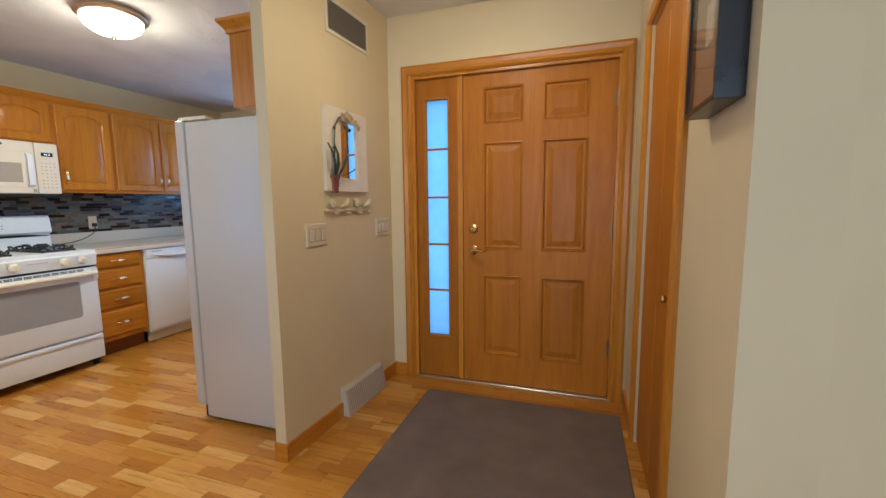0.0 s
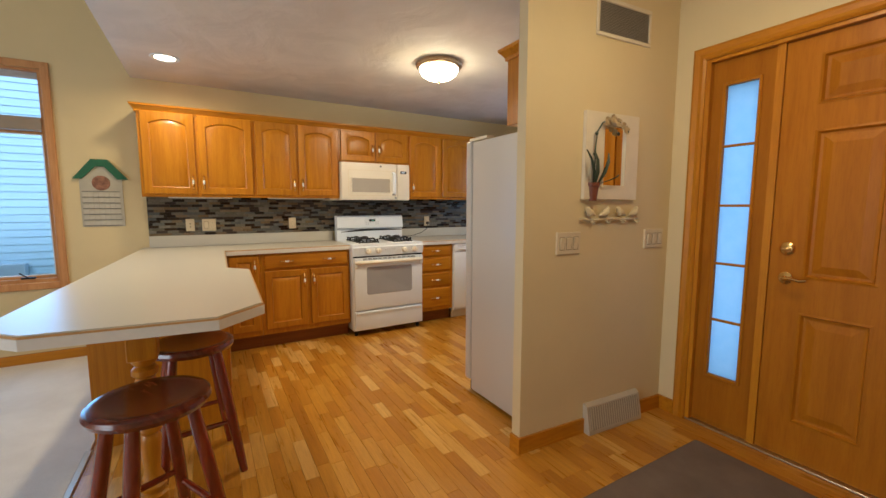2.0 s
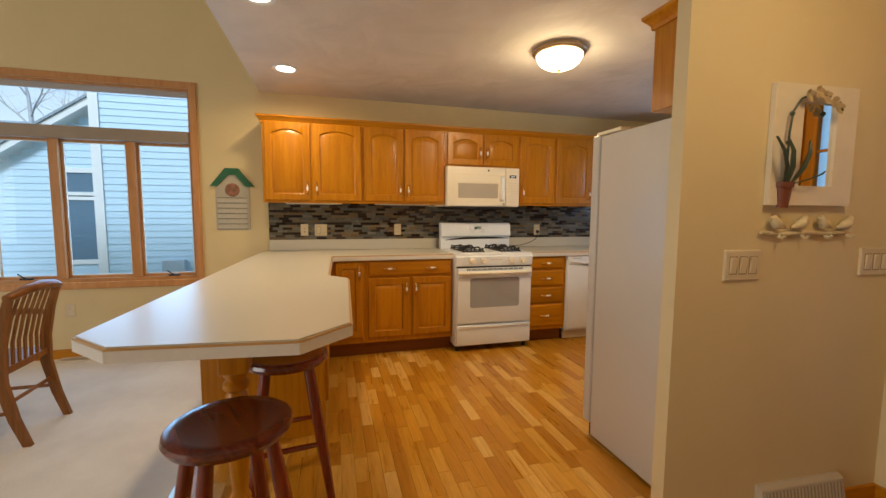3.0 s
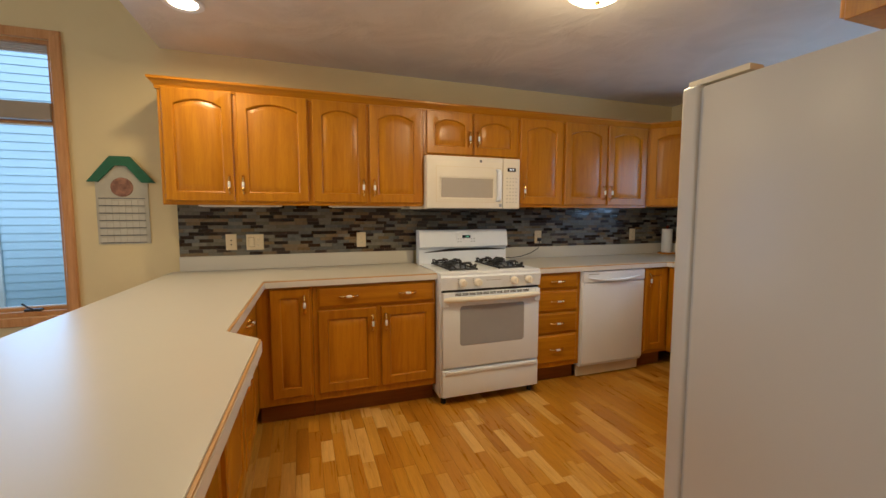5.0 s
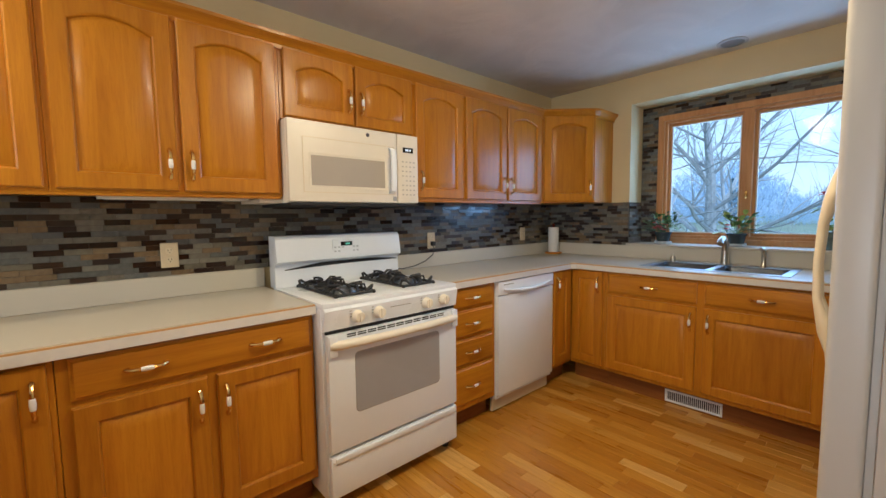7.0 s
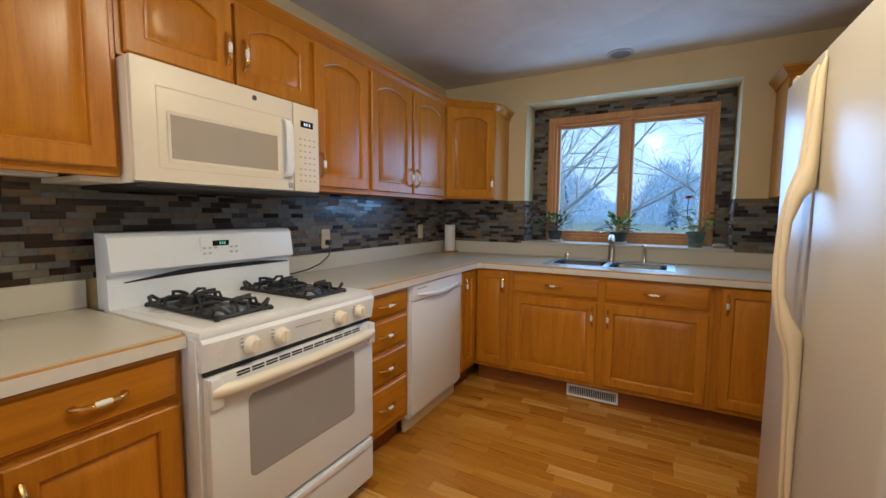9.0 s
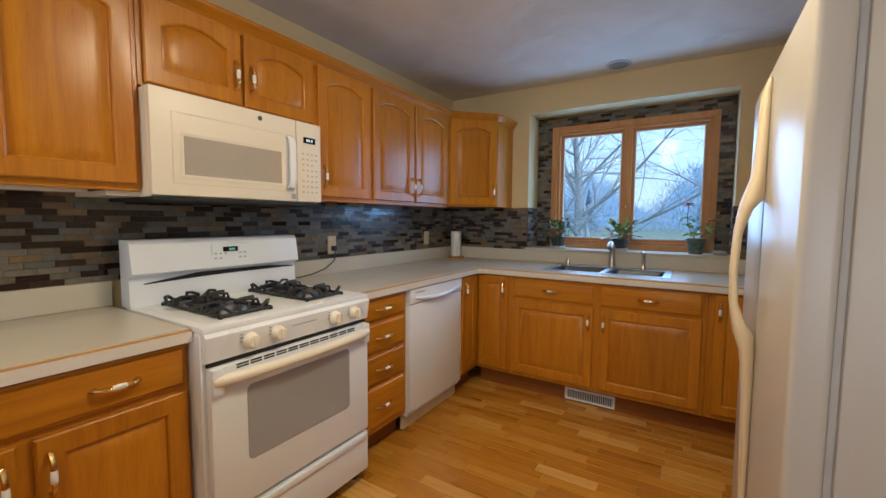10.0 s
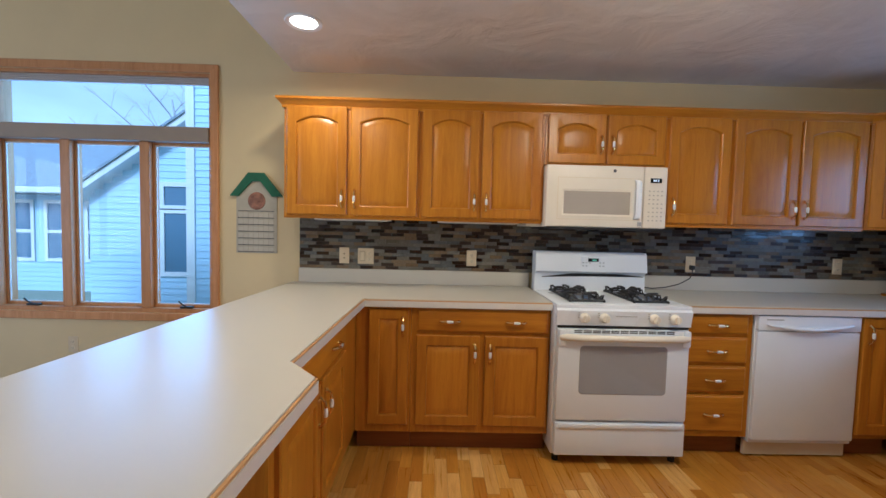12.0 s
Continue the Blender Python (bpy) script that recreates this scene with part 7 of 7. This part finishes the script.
def conifer(x, y, h, seed):
    rng = random.Random(seed)
    th = thing("conifer", pose(x, y, GZ), "spruce across the street, its green paled by haze put into the colour", "tree", "spruces")
    bm = bmesh.new()
    cyl(bm, (0, 0, -0.05), (0, 0, h * 0.9), h * 0.03, h * 0.006, 8)
    part("trunk", bm, plain("spruce_bark", (0.09, 0.065, 0.05), 0.9, 0.2, 10), th)
    bm = bmesh.new()
    for i in range(420):
        u = rng.random() ** 0.8
        z = h * (0.08 + 0.92 * u)
        r = h * 0.24 * (1 - u) * rng.uniform(0.45, 1.1)
        a = rng.uniform(0, 6.28)
        leaf(bm, (r * 0.3 * math.cos(a), r * 0.3 * math.sin(a), z), (math.cos(a), math.sin(a), -0.15), max(0.12, r), h * 0.05)
    part("crown", bm, M_CONIF_HAZED, th)


conifer(-2.0, 58, 5.0, 3)
conifer(-15.5, 60, 6.0, 9)


# ---- floor strips and wall tiles ----
def strips():
    rng = random.Random(5)
    sw = 0.066
    near, rest = [], []
    y = CARPET_Y + 0.012
    while y < SY:
        y1 = min(y + sw, SY)
        x = WX - rng.uniform(0, 0.4)
        xe = -1.622 if y > DY else (CX + 0.12 if y > 1.06 else 1.4)
        while x < xe:
            ln = rng.uniform(0.20, 0.46)
            a, b = max(x, WX), min(x + ln, xe)
            if b - a > 0.02:
                (near if (-3.75 < a < -2.05 and 0.42 < y < 2.6) else rest).append((a, b, y, y1))
            x += ln
        y = y1
    if len(near) > 300:
        rest += near[300:]
        near = near[:300]
    shared = {}

    def piece(bm, a, b, c, d):
        g = 0.0003
        hi, lo, e = 0.0, -0.006, 0.0009
        top = [bm.verts.new(p) for p in ((a + g + e, c + g + e, hi), (b - g - e, c + g + e, hi), (b - g - e, d - g - e, hi), (a + g + e, d - g - e, hi))]
        bot = [bm.verts.new(p) for p in ((a + g, c + g, hi - 0.0012), (b - g, c + g, hi - 0.0012), (b - g, d - g, hi - 0.0012), (a + g, d - g, hi - 0.0012))]
        low = [bm.verts.new((v.co.x, v.co.y, lo)) for v in bot]
        bm.faces.new(top)
        for i in range(4):
            j = (i + 1) % 4
            bm.faces.new((bot[i], bot[j], top[j], top[i]))
            bm.faces.new((low[i], low[j], bot[j], bot[i]))
    for a, b, c, d in near:
        key = (round((b - a) * 50) / 50, round(d - c, 4))
        if key not in shared:
            bm = bmesh.new()
            piece(bm, 0, key[0], 0, d - c)
            me = bpy.data.meshes.new("strip")
            bm.to_mesh(me)
            bm.free()
            me.materials.append(M_STRIP)
            shared[key] = me
        ob = new("strip", shared[key])
        ob.parent = floor
        ob.location = (a, c, 0)
        ob.scale = ((b - a) / key[0], 1, 1)
    bm = bmesh.new()
    for q in rest:
        piece(bm, *q)
    ob = part("strips", bm, M_STRIP_J, floor, "honey oak floor strips", None)
    tagged(ob, kind="stuff")


strips()


def tiles():
    """Mosaic strips in running bond, on the stove wall, the sink wall and round the window."""
    rng = random.Random(9)
    th_, gap = 0.0238, 0.0018

    def run(u0, u1, z0, z1, holes, put):
        z, row = z0, 0
        while z < z1 - 0.004:
            zt = min(z + th_, z1)
            u = u0 - 0.088 * ((row * 0.37 + rng.uniform(-0.12, 0.12)) % 1.0)
            while u < u1:
                ln = rng.choice((0.084, 0.088, 0.088, 0.092))
                a, b = max(u, u0), min(u + ln, u1)
                if b - a > 0.006:
                    cut = False
                    for h in holes:
                        if h[2] - 0.002 < (z + zt) / 2 < h[3] + 0.002 and b > h[0] and a < h[1]:
                            cut = True
                            if a < h[0] - 0.006:
                                put(a, h[0], z, zt - gap)
                            if b > h[1] + 0.006:
                                put(h[1], b, z, zt - gap)
                    if not cut:
                        put(a, b - gap, z, zt - gap)
                u += ln
            z = zt
            row += 1
    D = 0.005
    west, north, niche = [], [], []
    run(-0.138, SY - 0.002, 1.0155, 1.372, [], lambda a, b, z, t: west.append(((WX + 0.003, WX + 0.003 + D + rng.uniform(-0.0008, 0.0008)), (a, b), (z, t))))
    run(WX + 0.01, NX0, 1.0155, 1.372, [], lambda a, b, z, t: north.append(((a, b), (SY - 0.003 - D, SY - 0.003), (z, t))))
    run(NX1, -1.6222, 1.0155, 1.372, [], lambda a, b, z, t: north.append(((a, b), (SY - 0.003 - D, SY - 0.003), (z, t))))
    run(SY - 0.006, NY - 0.008, NZ0 + 0.019, 1.372, [], lambda a, b, z, t: north.append(((NX0 + 0.003, NX0 + 0.003 + D), (a, b), (z, t))))
    run(SY - 0.006, NY - 0.008, NZ0 + 0.019, 1.372, [], lambda a, b, z, t: north.append(((NX1 - 0.003 - D, NX1 - 0.003), (a, b), (z, t))))
    run(NX0, NX1, NZ0 + 0.019, NZ1 - 0.001, [(KX0 - 0.046, KX1 + 0.046, KZ0 - 0.047, KZ1 + 0.046)],
        lambda a, b, z, t: niche.append(((a, b), (NY - 0.003 - D, NY - 0.003), (z, t))))
    grout_w = setting("wall_tiling_1", [(WX, WX + 0.003, -0.139, SY, 1.015, 1.374)], M_GROUT, "slate and brown glass mosaic strip tiles behind the range")
    grout_n = setting("wall_tiling_2", [(WX + 0.003, NX0, SY - 0.003, SY, 1.015, 1.374), (NX1, -1.622, SY - 0.003, SY, 1.015, 1.374),
                                        (NX0, NX0 + 0.003, SY - 0.003, NY, NZ0 + 0.018, 1.374), (NX1 - 0.003, NX1, SY - 0.003, NY, NZ0 + 0.018, 1.374),
                                        (NX0 + 0.003, KX0 - 0.046, NY - 0.003, NY, NZ0 + 0.018, NZ1), (KX1 + 0.046, NX1 - 0.003, NY - 0.003, NY, NZ0 + 0.018, NZ1),
                                        (KX0 - 0.046, KX1 + 0.046, NY - 0.003, NY, KZ1 + 0.046, NZ1)], M_GROUT, "slate and brown glass mosaic strip tiles round the window")

    def joined(parent, items):
        bm = bmesh.new()
        for (x0, x1), (y0, y1), (z0, z1) in items:
            box(bm, x0, x1, y0, y1, z0, z1)
        ob = new("tiles", mesh_of("tiles", bm, M_TILE_J))
        ob.parent = parent
        tagged(ob, "slate and brown mosaic strips", kind="stuff")
    near = [q for q in west if 0.75 < q[1][0] < 2.75 and (q[1][0] < 1.50 or q[1][0] > 2.30 or q[2][0] > 1.17)]
    near = near[:300]
    keep = set(map(id, near))
    joined(grout_w, [q for q in west if id(q) not in keep])
    joined(grout_n, north + niche)
    shared = {}
    for (x0, x1), (y0, y1), (z0, z1) in near:
        key = (round(y1 - y0, 3), round(z1 - z0, 3))
        if key not in shared:
            bm = bmesh.new()
            box(bm, 0, D, 0, key[0], 0, key[1])
            shared[key] = mesh_of("tile", bm, M_TILE)
        ob = new("tile", shared[key])
        ob.parent = grout_w
        ob.location = (x0, y0, z0)


tiles()
